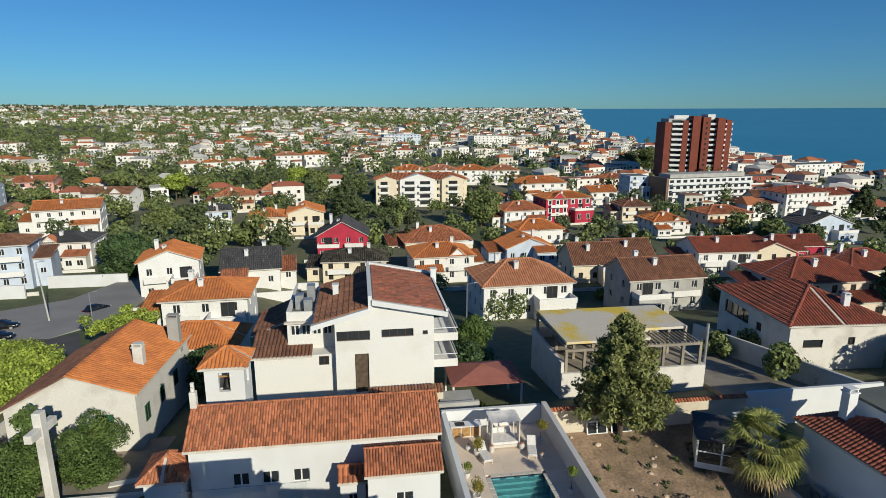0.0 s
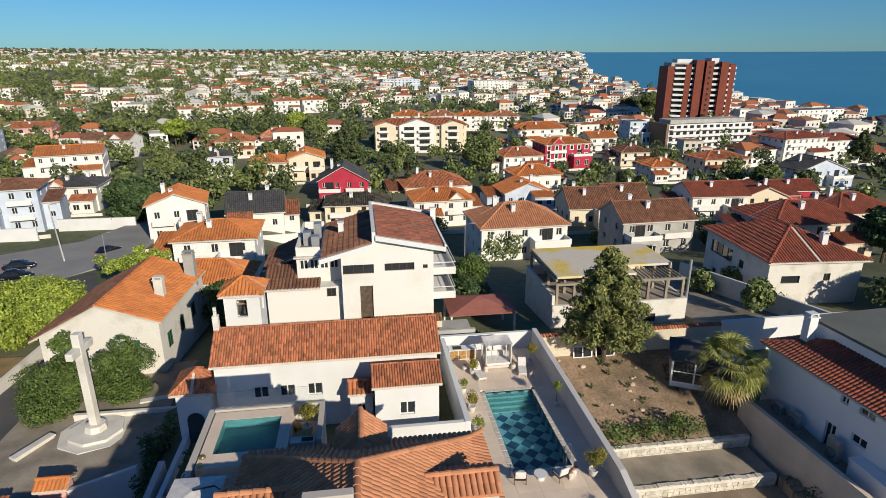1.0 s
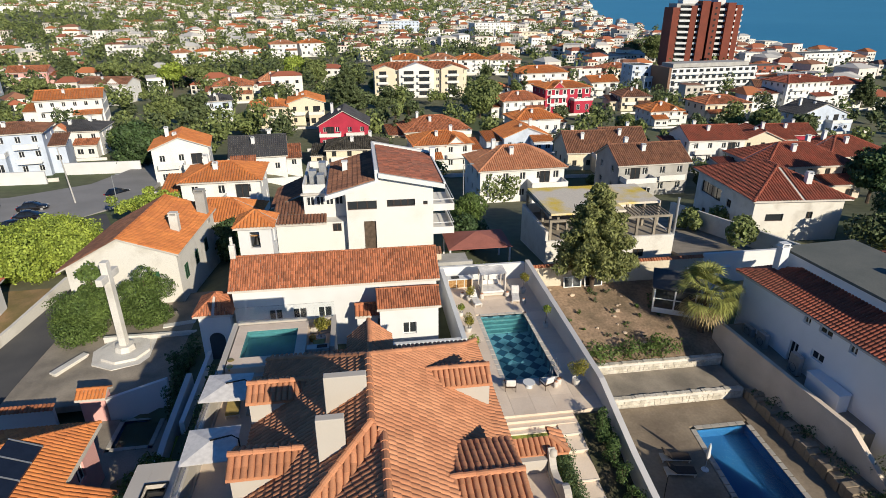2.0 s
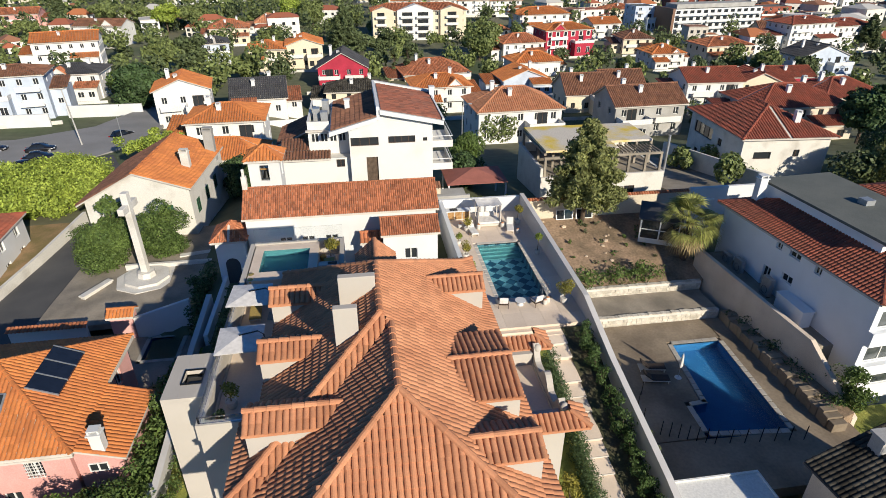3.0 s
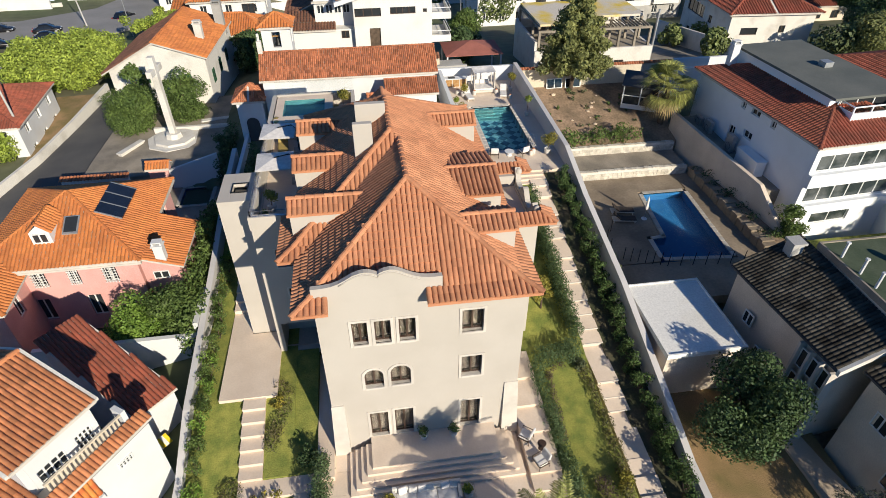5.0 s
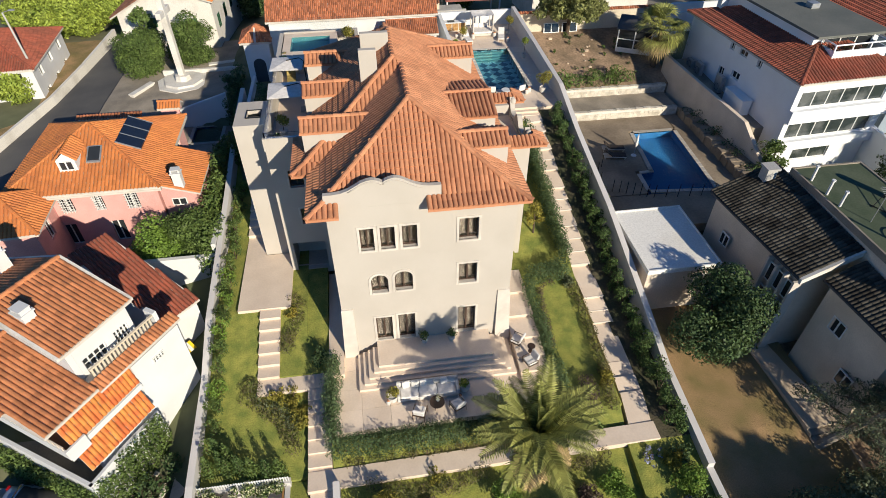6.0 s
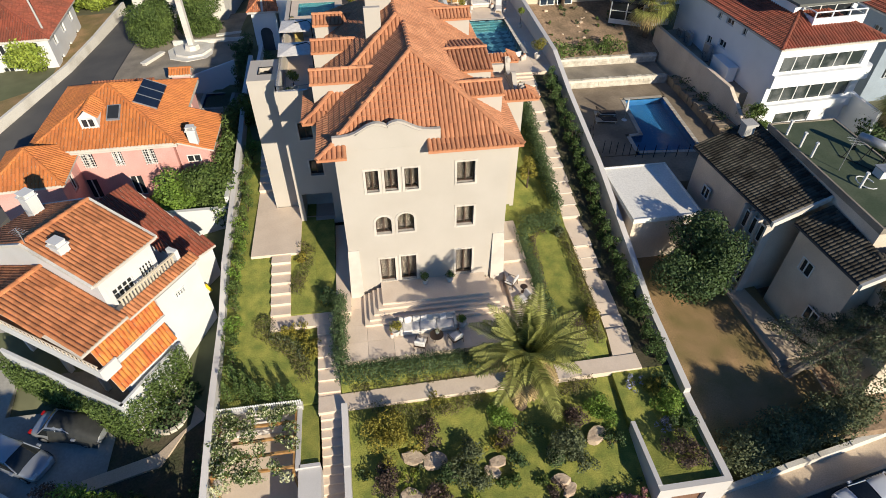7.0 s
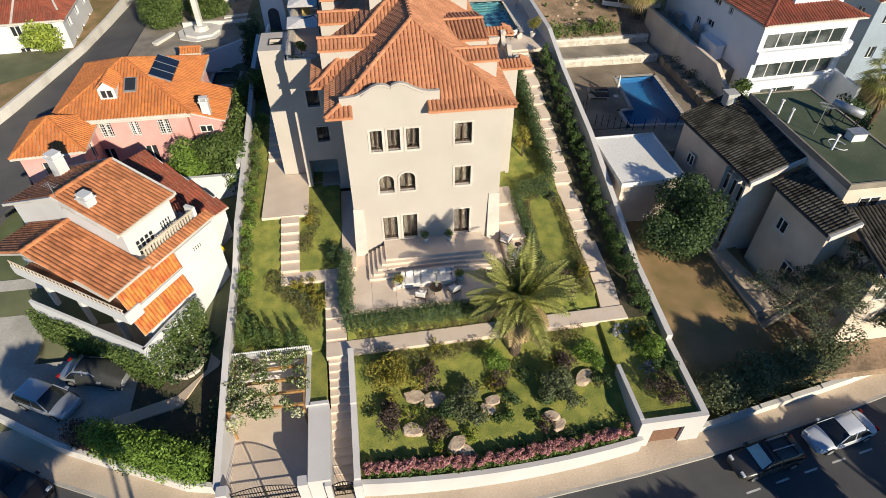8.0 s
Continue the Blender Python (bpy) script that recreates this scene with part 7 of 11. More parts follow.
for u0, u1, v0, v1 in holes:
    window(WU, m @ pose(u0, 0.1, v0), u1 - u0, v1 - v0, WHITEFRAME, 4, 2)
part("wall", Geo().box(UX0, UX0 + 0.3, UY0 + 0.303, UY1 - 0.303, -2.5, UZ0 - 0.15), WHITE, WU)
ya, yb = UY0 - 0.3, UY1 + 0.3
for pl, tl in (([(UX1 + 0.3, ya, UZ1 - 0.06), (UX1 + 0.3, yb, UZ1 - 0.06), (UR, yb, UZR), (UR, ya, UZR)], TILE_WARM), ([(UX0 - 0.3, yb, UZ0 - 0.12), (UX0 - 0.3, ya, UZ0 - 0.12), (UR, ya, UZR), (UR, yb, UZR)], TILE_WARM)):
    rf = part("upper_roof", Geo().slab(pl, 0.14), TRIM, WU)
    part("tiles", tiles_mesh("tiles", [pl], 0.23, 0.42), tl, rf, kind="stuff")
part("ridge_tiles", ridge_geo(Geo(), (UR, ya, UZR + 0.04), (UR, yb, UZR + 0.04), 0.15), TILE_WARM, WU)
for e in (-1, 1):
    yy = yb if e > 0 else ya - 0.14
    part("verge_coping", Geo().add([(UX0 - 0.3, yy, UZ0 - 0.2), (UR, yy, UZR - 0.1), (UX1 + 0.3, yy, UZ1 - 0.15), (UX1 + 0.3, yy, UZ1 + 0.02), (UR, yy, UZR + 0.1), (UX0 - 0.3, yy, UZ0 - 0.02), (UX0 - 0.3, yy + 0.14, UZ0 - 0.2), (UR, yy + 0.14, UZR - 0.1), (UX1 + 0.3, yy + 0.14, UZ1 - 0.15), (UX1 + 0.3, yy + 0.14, UZ1 + 0.02), (UR, yy + 0.14, UZR + 0.1), (UX0 - 0.3, yy + 0.14, UZ0 - 0.02)],
         [(0, 1, 4, 5), (1, 2, 3, 4), (11, 10, 7, 6), (10, 9, 8, 7), (5, 4, 10, 11), (4, 3, 9, 10), (2, 8, 9, 3), (0, 5, 11, 6), (0, 6, 7, 1), (1, 7, 8, 2)]), OLDWHITE, WU)
chimney(WU, 2.1, -1.25, 8.2, 9.0, 0.75, 0.6)
chimney(WU, -3.6, 1.1, 6.9, 8.7, 0.75, 0.7)
g = Geo().tube([(0.6, -1.95, 8.2), (0.6, -1.95, 10.1)], 0.02, 5).tube([(0.2, -1.95, 9.9), (1.1, -1.95, 9.9)], 0.012, 4)
for k in range(5):
    g.tube([(0.25 + 0.19 * k, -2.2, 9.9), (0.25 + 0.19 * k, -1.7, 9.9)], 0.008, 4)
part("aerial", g, METAL_G, WU, "thin metal television aerial")
part("lower_block", Geo().add([(x, y, z) for y in (-3.4, -1.753) for x, z in ((-4.2, 3.25), (5.5, 3.25), (5.5, 5.7), (0.2, 6.95), (-4.2, 5.1))], [(0, 1, 2, 3, 4), (9, 8, 7, 6, 5)] + [(k, 5 + k, 5 + (k + 1) % 5, (k + 1) % 5) for k in range(5)]), WHITE, WU)
pl = [[(6.0, -4.75, 5.75), (6.0, -1.76, 5.75), (0.2, -1.76, 7.1), (0.2, -4.95, 7.1)], [(-4.4, -1.76, 5.2), (-4.4, -4.95, 5.2), (0.2, -4.95, 7.1), (0.2, -1.76, 7.1)]]
lr = part("lower_roof", Geo().slab(pl[0], 0.14).slab(pl[1], 0.14), TRIM, WU)
part("tiles", tiles_mesh("tiles", pl, 0.23, 0.42), TILE_WARM, lr, kind="stuff")
part("ridge_tiles", ridge_geo(Geo(), (0.2, -4.95, 7.14), (0.2, -1.76, 7.14), 0.16), TILE_WARM, lr)
for x in (-4.0, -0.8, 2.4, 5.2):
    part("pillar", Geo().box(x - 0.15, x + 0.15, -3.35, -3.05, -1.5, 3.247), WHITE, WU)
part("side_block", Geo().box(4.653, 5.5, -1.75, 3.0, -1.5, 5.4), WHITE, WU)
pl = [[(6.0, -1.75, 5.5), (6.0, 3.55, 5.5), (5.4, 3.55, 5.8), (5.4, -1.75, 5.8)]]
lr = part("eave_roof", Geo().slab(pl[0], 0.12), TRIM, WU)
part("tiles", tiles_mesh("tiles", pl, 0.23, 0.42), TILE_WARM, lr, kind="stuff")
part("balcony_floor", Geo().box(4.66, 5.4, -1.7, 2.9, 5.403, 5.55), TRIM, WU)
part("balustrade_rail", Geo().box(5.2, 5.32, -1.4, 2.6, 6.3, 6.4), YELLOWISH, WU)
part("balcony_end", Geo().box(4.66, 5.35, 2.603, 2.85, 5.553, 6.5), WHITE, WU)
for k in range(18):
    part("baluster", Geo().box(5.22, 5.30, -1.35 + 0.215 * k, -1.25 + 0.215 * k, 5.55, 6.3), YELLOWISH, WU)
part("side_wall", Geo().box(5.503, 5.9, 0.06, 3.3, -1.5, 5.2), WHITE, WU)
part("porch_wall", Geo().box(5.503, 5.86, -3.4, 0.05, -1.5, 4.05), WHITE, WU)
part("gutter", Geo().box(5.75, 6.06, -4.1, 0.05, 3.6, 3.95), WHITE, WU)
for za, zb, x0, x1, y0, y1 in ((5.5, 4.1, 5.56, 5.98, -4.1, 0.05), (3.55, 2.3, 5.92, 6.4, -4.15, -0.1)):
    pl = [(x1, y0, zb), (x1, y1, zb), (x0, y1, za), (x0, y0, za)]
    lr = part("porch_roof", Geo().slab(pl, 0.12), TRIM, WU)
    part("tiles", tiles_mesh("tiles", [pl], 0.23, 0.42), TILE_FLAME, lr, "flame-patterned orange flat tiles", kind="stuff")
part("front_balcony", Geo().box(-3.4, 6.2, -4.45, -3.403, 3.45, 3.65).box(-3.4, 6.2, -4.5, -4.38, 3.653, 4.3).box(6.08, 6.2, -4.377, -3.41, 3.653, 4.3), WHITE, WU)
part("balcony_floor", Geo().box(-3.3, 6.05, -4.37, -3.41, 3.653, 3.68), TILE_BROWN, WU, "brown tiled balcony floor")
part("balcony_rail", Geo().box(-3.4, 6.15, -4.46, -4.41, 4.62, 4.68), BEIGE, WU)
for k in range(31):
    part("rail_post", Geo().box(-3.35 + 0.31 * k, -3.31 + 0.31 * k, -4.46, -4.42, 4.3, 4.62), BEIGE, WU)
for k in range(3):
    window(WU, pose(-2.6 + 2.4 * k, -3.46, 3.8), 1.4, 1.7, WOODFRAME)
    window(WU, pose(-2.6 + 2.4 * k, -1.81, 0.2), 1.4, 1.7, WOODFRAME)
window(WU, pose(5.96, 1.2, 4.2, 0, 0, 90), 0.75, 0.4, WHITEFRAME, 4, 1)
AWNING = mat("yellow_awning_cloth", (0.75, 0.56, 0.02), 0.8, None, 4, 30, 0.05)
AN = thing("garage_annex", (0, 0, 0), "white garage annex with red tile lean-to roof", "annex")
EV = [Vector((-15.65, 3.68, 0.9)), Vector((-13.98, 5.56, 0.9))]
UP = Vector((-5.6, 3.95, 2.7))
pl = [EV[0], EV[1], EV[1] + UP, EV[0] + UP]
ins = Vector((-0.35, 0.2, 0))
foot = [EV[0] + ins, EV[1] + ins, EV[1] + UP - ins, EV[0] + UP - ins]
part("wall_body", Geo().prism([(p.x, p.y) for p in foot], -3.4, [EV[0].z, EV[0].z, EV[0].z + UP.z - 0.3, EV[0].z + UP.z - 0.3]), WHITE, AN)
lr = part("roof", Geo().slab([tuple(p) for p in pl], 0.12), TRIM, AN)
part("tiles", tiles_mesh("tiles", [[tuple(p) for p in pl]], 0.23, 0.42), TILE_RED, lr, kind="stuff")
AW = thing("awning", pose(-15.35, 4.0, -1.7, 0, 0, 48.4), "small bright yellow striped wall awning", "awning")
for k in range(5):
    part("stripe", Geo().slab([(-0.5 + 0.2 * k, -0.55, 0.0), (-0.3 + 0.2 * k, -0.55, 0.0), (-0.3 + 0.2 * k, 0.0, 0.3), (-0.5 + 0.2 * k, 0.0, 0.3)], 0.03), AWNING if k % 2 == 0 else WHITE, AW)
FP = thing("flower_pot", (-15.6, 2.6, -3.1), "yellow flowering plant in a white wall pot", "flower pot")
part("pot", Geo().lathe(0, 0, [(0.16, -0.4), (0.24, 0.2), (0.2, 0.2), (0.18, 0.12), (0.01, 0.12)], 12), POT, FP)
leaf_part("leaves", [(0, 0, 0.4, 0.28, 0.28, 0.28)], LEAF_YEL, FP, 60, 0.07, 3)

# red-roofed house across the lane
house("red_tile_house", "white house with plain red tile roof behind the lane wall", -39.3, 42.0, -1.4, 5, 9.4, 10.5, 4.6, "hip", 2.0, WHITE, TILE_RED, 0.35, gen_windows(9.4, 10.5, 4.6, 2), tw=0.23)

# old orange-roofed house by the square
OH = thing("old_house", pose(-22.2, 50.6, -0.6, 0, 0, -3), "old white house with wide tiled gable roof, browner on the less sunlit slope", "house")
LX, RX, LZ, RZ, TZ, HY = -5.1, 4.7, 5.9, 6.95, 8.55, 6.0
for sgn in (-1, 1):
    ring = [(LX, -3.0), (RX, -3.0), (RX, RZ - 0.1), (0.0, TZ - 0.2), (LX, LZ - 0.1)]
    g = Geo().add([(x, y, z) for y in (sgn * HY, sgn * (HY - 0.3)) for x, z in ring], [(0, 1, 2, 3, 4), (9, 8, 7, 6, 5)] + [(k, 5 + k, 5 + (k + 1) % 5, (k + 1) % 5) for k in range(5)])
    part("gable_wall", g, OLDWHITE, OH)
for x, zt, a in ((LX, LZ - 0.15, 0.0), (RX - 0.3, RZ - 0.15, 0.0)):
    part("side_wall", Geo().box(x, x + 0.3, -HY + 0.303, HY - 0.303, -3.0, zt), OLDWHITE, OH)
# left slope takes browner tiles; its weaker sunlight is partly put into their colour
for pl, tl in (([(RX + 0.35, -HY - 0.35, RZ - 0.1), (RX + 0.35, HY + 0.35, RZ - 0.1), (0.0, HY + 0.35, TZ), (0.0, -HY - 0.35, TZ)], TILE_BRIGHT), ([(LX - 0.7, HY + 0.35, LZ - 0.4), (LX - 0.7, -HY - 0.35, LZ - 0.4), (0.0, -HY - 0.35, TZ), (0.0, HY + 0.35, TZ)], TILE_BROWN)):
    rf = part("roof", Geo().slab(pl, 0.14), TRIM, OH)
    part("tiles", tiles_mesh("tiles", [pl], 0.3, 0.5), tl, rf, kind="stuff")
part("ridge_tiles", ridge_geo(Geo(), (0, -HY - 0.35, TZ), (0, HY + 0.35, TZ), 0.16), TILE_BRIGHT, OH)
chimney(OH, 3.4, -1.5, 6.8, 8.9, 0.8, 0.6, OLDWHITE)
chimney(OH, 4.3, 4.2, 6.0, 9.4, 1.0, 0.7, GREYWALL)
for x, z0 in ((-2.6, 4.4), (1.6, 4.2), (-3.6, 1.2), (0.6, 1.0)):
    window(OH, pose(x, -HY - 0.06, z0), 0.85, 0.95, SHUTTER)
    part("shutter", Geo().box(x + 0.9, x + 1.35, -HY - 0.09, -HY - 0.04, z0, z0 + 0.95), SHUTTER, OH)
for k in range(3):
    window(OH, pose(RX + 0.06, -4.6 + 3.2 * k, 3.6, 0, 0, 90), 0.9, 1.4, SHUTTER)
house("back_wing", "low wing with orange hipped roof behind the old house", -17.6, 62.0, -1.0, -3, 9.0, 6.4, 5.0, "hip", 1.7, OLDWHITE, TILE_BRIGHT, 0.35, [], tw=0.3, category="house wing")

# unfinished concrete building
CN = thing("unfinished_building", (25.6, 53.0, 0.0), "unfinished concrete building with bare flat slab", "building")
for bx in ((-7.3, 7.3, -4.7, -4.4, -1.5, 3.6), (-7.3, -7.0, -4.397, 4.9, -1.5, 4.6), (7.0, 7.3, -4.397, 4.9, -1.5, 3.6), (-6.997, 6.997, 4.6, 4.9, -1.5, 4.6)):
    part("lower_wall", Geo().box(*bx), OLDWHITE, CN)
part("floor_slab", Geo().box(-6.997, 6.997, -4.397, 4.597, 3.3, 3.55), CONCRETE, CN)
SLABTOP = mat("stained_slab", (0.60, 0.54, 0.45), 0.92, (0.66, 0.48, 0.07), 0.16, 8, 0.2, contrast=(0.48, 0.58))
part("roof_slab", Geo().box(-6.8, 6.8, -1.8, 4.9, 6.3, 6.55).box(-6.8, 1.6, -4.2, -1.803, 6.3, 6.55), SLABTOP, CN, "concrete slab with yellow lichen stains")
for px in (-6.8, -5.0, -3.0, -1.0, 1.0, 3.0, 5.0, 6.8):
    for py in (-4.3, -1.5, 4.6):
        part("column", Geo().box(px - 0.13, px + 0.13, py - 0.13, py + 0.13, 3.6, 6.3 if py > -2 else 5.6), CONCRETE, CN)
part("edge_beam", Geo().box(-6.95, 6.95, -4.42, -4.18, 5.603, 5.85).box(-6.95, -6.7, -4.177, 4.8, 6.0, 6.25), CONCRETE, CN)
for k in range(12):
    part("joist", Geo().box(1.7 + 0.44 * k, 1.8 + 0.44 * k, -4.3, -1.5, 5.853, 5.98), CONCRETE, CN)
part("vent_pipe", Geo().cyl(7.6, -4.0, 0, 7.6, 0.14, 0.14, 10), METAL_G, CN)
for k in range(3):
    window(CN, pose(-4.5 + 3.6 * k, -4.75, 1.2), 1.2, 0.9, WOODFRAME)

# red-roofed house up the road
house("red_roof_house", "large pale house with red hip roof and dark windows", 50.4, 58.0, -1.2, -4, 11.0, 13.6, 7.2, "hip", 2.4, OLDWHITE, TILE_RED, 0.6,
      [("front", 1.6, 4.4, 2.2, 0.9), ("front", 6.6, 4.6, 0.8, 0.9), ("front", 2.6, 0.8, 1.4, 0.9), ("front", 6.6, 0.8, 1.6, 0.9), ("left", 1.0, 4.4, 5.0, 1.6), ("left", 7.5, 4.4, 1.0, 1.0), ("left", 2.0, 1.2, 0.9, 1.2), ("left", 5.0, 1.2, 0.9, 1.2), ("left", 8.0, 1.2, 0.9, 1.2)], [(2.0, -4.5, 7.6, 9.4)], tw=0.34, frame_mat=WOODFRAME)

# the houses beyond, district by district: x from, x to, y of front, turn, storeys, depth, roof, rise, wall, tile
TOWNWHITE = mat("town_white_paint", (0.68, 0.67, 0.65), 0.88, (0.60, 0.575, 0.53), 0.25, 6, 0.08, contrast=(0.45, 0.85))
CREAM = mat("cream_paint", (0.66, 0.58, 0.44), 0.88, (0.58, 0.50, 0.37), 0.25, 6, 0.08, contrast=(0.45, 0.85))
JUNCTION = [(-74, -62.6, 115, 12, 3, 9, "hip", 1.4, BLUEISH, TILE_BROWN, "tall white-blue house with glazed balconies"), (-72, -60.5, 137, 4, 2, 10, "hip", 1.6, TOWNWHITE, SLATE, "white two-level house with black roof by the junction"),
            (-38.6, -28.8, 104, 10, 2.4, 9, "gabley", 2.0, TOWNWHITE, TILE_BRIGHT, "white house with orange gable roof and terraces"), (-26.2, -15.6, 110, 6, 1.3, 11, "gablex", 3.0, TOWNWHITE, SLATE, "low white house with a black gable roof"), (-26.6, -15.6, 78, 2, 2, 9, "hip", 1.7, TOWNWHITE, TILE_BRIGHT, "white house with orange hip roof")]
HILL = [(-92, -75, 176, 14, 3, 12, "gablex", 2.0, TOWNWHITE, TILE_BRIGHT, "tall white terraced house with orange roofs"), (-106, -88, 240, -8, 2.5, 11, "gablex", 2.0, TOWNWHITE, TILE_BROWN, "white house with dark roof among trees"), (-55.4, -41, 233, 8, 2, 11, "hip", 2.6, CREAM, TILE_OLD, "cream villa with brown hip roof"),
        (-48.6, -40.4, 188, 14, 2, 9, "hip", 1.5, BLUEISH, SLATE, "white-blue house with black roof"), (-31.9, -21.4, 170, 4, 2, 11, "hip", 1.8, CREAM, TILE_BRIGHT, "cream terraced house with orange roofs"), (-21.0, -10.6, 172, 4, 2.3, 11, "gabley", 1.8, CREAM, TILE_BRIGHT, "cream house with orange gable and chimneys"),
        (-43, -31.5, 266, 6, 1.5, 10, "hip", 3.2, TOWNWHITE, TILE, "small white house with a steep orange roof"), (-165, -148, 305, 10, 2, 14, "gablex", 2.4, PINK, TILE_OLD, "salmon house with orange roof"), (-163, -150, 262, 10, 3, 11, "gablex", 2.0, BLUEISH, TILE_BRIGHT, "white-blue house with orange roof")]
ROWS_FAR = [(-114 + 13 * k, -102.5 + 13 * k, 396 + 8 * k, 20, 2.2, 11, "hip", 2.0, TOWNWHITE, TILE_BRIGHT if k % 2 else TILE, "white house in a long row with orange roofs") for k in range(4)]
MIDDLE_ROW = [(-10.8, 1.6, 143, -2, 1.8, 10, "gabley", 3.6, REDWALL, SLATE, "dark red house with steep black roof and white trim"), (-8.0, 5.1, 118, -2, 1.6, 9, "hip", 1.7, CREAM, TILE_DARK, "cream house with a grey hip roof"), (11.5, 29.5, 148, 6, 1.2, 13, "hip", 3.0, CREAM, TILE_OLD, "low house with a wide orange hip roof"),
              (11, 24, 118, 4, 2, 10, "hip", 2.0, TOWNWHITE, TILE_BRIGHT, "pale house with hipped orange roof and tall chimney"), (19.0, 34.0, 86, 3, 2, 11, "hip", 2.8, TOWNWHITE, TILE, "white house with red hip roof and tall chimney"), (35.7, 48, 136, 4, 1.2, 10, "gabley", 2.4, BLUEISH, TILE_BRIGHT, "low house with bright orange roof"),
              (44.6, 58.6, 158, 6, 1.4, 10, "hip", 2.3, TOWNWHITE, TILE_BRIGHT, "white house with orange roof"), (48.2, 63, 188, 8, 2, 10, "hip", 2.4, TOWNWHITE, TILE_OLD, "white house with orange hip roof and chimneys"), (65.6, 83.5, 197, 8, 3, 11, "hip", 1.8, REDWALL, TILE_BRIGHT, "crimson building with white window surrounds")]
BACK_ROW = [(72, 96, 256, 8, 3, 13, "hip", 2.6, TOWNWHITE, TILE_BRIGHT, "long white building with orange roof"), (3, 15.6, 402, 12, 2, 11, "flat", 0, CREAM, FLATROOF, "small cream flat-roofed house"), (-58, -40, 428, 14, 3, 13, "hip", 2.2, TOWNWHITE, TILE, "large white apartment house with orange roof"), (-39, -21, 436, 14, 3, 13, "hip", 2.2, TOWNWHITE, TILE_BRIGHT, "large white apartment house with orange roof"),
            (30, 74, 685, 10, 4, 18, "flat", 0, BLUEISH, FLATROOF, "long pale blue modern block"), (124, 164, 625, 10, 5, 18, "flat", 0, TOWNWHITE, FLATROOF, "white flat-roofed apartment house"), (150, 190, 578, 10, 3, 16, "flat", 0, CREAM, FLATROOF, "cream-yellow flat-roofed three-storey building")]
TERRACE_ROW = [(19.6 + 18.2 * k, 37.2 + 18.2 * k, 326, 0, 2.6, 13, "hip", 2.6, TOWNWHITE, TILE if k % 2 else TILE_BRIGHT, "white terraced house with red roof and chimneys") for k in range(4)]
EAST = [(44.7, 54.2, 114, -2, 1.4, 11, "gablex", 3.6, CREAM, TILE_BROWN, "cream house with steep brown roof"), (54.6, 64.6, 117, -2, 1.4, 11, "gablex", 3.6, CREAM, TILE_BROWN, "cream house with steep brown gable roof"), (73.2, 86.5, 114, -2, 2, 10, "gablex", 2.4, TOWNWHITE, TILE_RED, "white house with red gable roofs"),
        (87.5, 97.6, 116, -6, 1.7, 9, "gabley", 2.2, CREAM, TILE_RED, "cream house with red roof"), (43.6, 57, 86, 3, 2, 9, "gablex", 2.6, GREYWALL, TILE_BROWN, "grey house with brown gable roof and chimney"), (64, 80, 76, 0, 1.9, 11, "hip", 2.6, BEIGE, TILE_RED, "large house with dark red hip roof"), (86, 100, 88, 3, 1.9, 11, "hip", 2.6, CREAM, TILE_RED, "house with red hip roof"),
        (112.8, 129.5, 173, 5, 2, 11, "hip", 2.0, CREAM, TILE_OLD, "yellowish house with orange roof"), (131.7, 149, 153, 5, 1.7, 10, "gabley", 3.2, BLUEISH, SLATE, "white-blue house with gabled dormers")]
SHORE = [(159, 180, 196, 10, 3.6, 12, "hip", 2.0, TOWNWHITE, TILE_RED, "white apartment house with red roof and balconies"), (181, 202, 202, 10, 3.2, 12, "hip", 2.0, TOWNWHITE, TILE_RED, "white apartment house with red roof and gable"), (168, 179, 226, -10, 1.8, 10, "gablex", 3.0, CREAM, TILE_BROWN, "cream house with brown gable roof"),
         (300, 342, 365, 10, 3, 16, "flat", 0, TOWNWHITE, FLATROOF, "white modern apartment house with roof terraces"), (91.3, 102.5, 168, 2, 1.5, 10, "hip", 2.2, TOWNWHITE, TILE_BRIGHT, "white house with orange hip roof"), (128.5, 138, 262, 0, 4, 12, "flat", 0, BLUEISH, FLATROOF, "narrow grey-white modern apartment house"),
         (132, 148, 300, 8, 2, 12, "hip", 2.4, CREAM, TILE_OLD, "cream house with orange roof"), (209, 228, 288, 2, 3, 12, "flat", 0, TILE_RED, FLATROOF, "white and red flat-roofed house"), (96, 107, 200, -2, 1.8, 11, "hip", 2.6, CREAM, TILE_BROWN, "cream house with brown hip roof"), (102, 115.5, 245, 8, 2, 11, "gablex", 2.2, TOWNWHITE, TILE_BRIGHT, "white house with orange roof"),
         (104, 116, 128, -4, 1.2, 9, "gablex", 2.0, REDWALL, TILE_RED, "low red house among trees")]
ROUND = JUNCTION + HILL + ROWS_FAR + MIDDLE_ROW + BACK_ROW + TERRACE_ROW + EAST + SHORE


def small_roof(parent, tl, pl, name="wing_roof", tw=0.4):
    wr = part(name, Geo().slab(pl, 0.14), TRIM, parent)
    part("tiles", tiles_mesh("tiles", [pl], tw, tw * 1.7), tl, wr, kind="stuff")


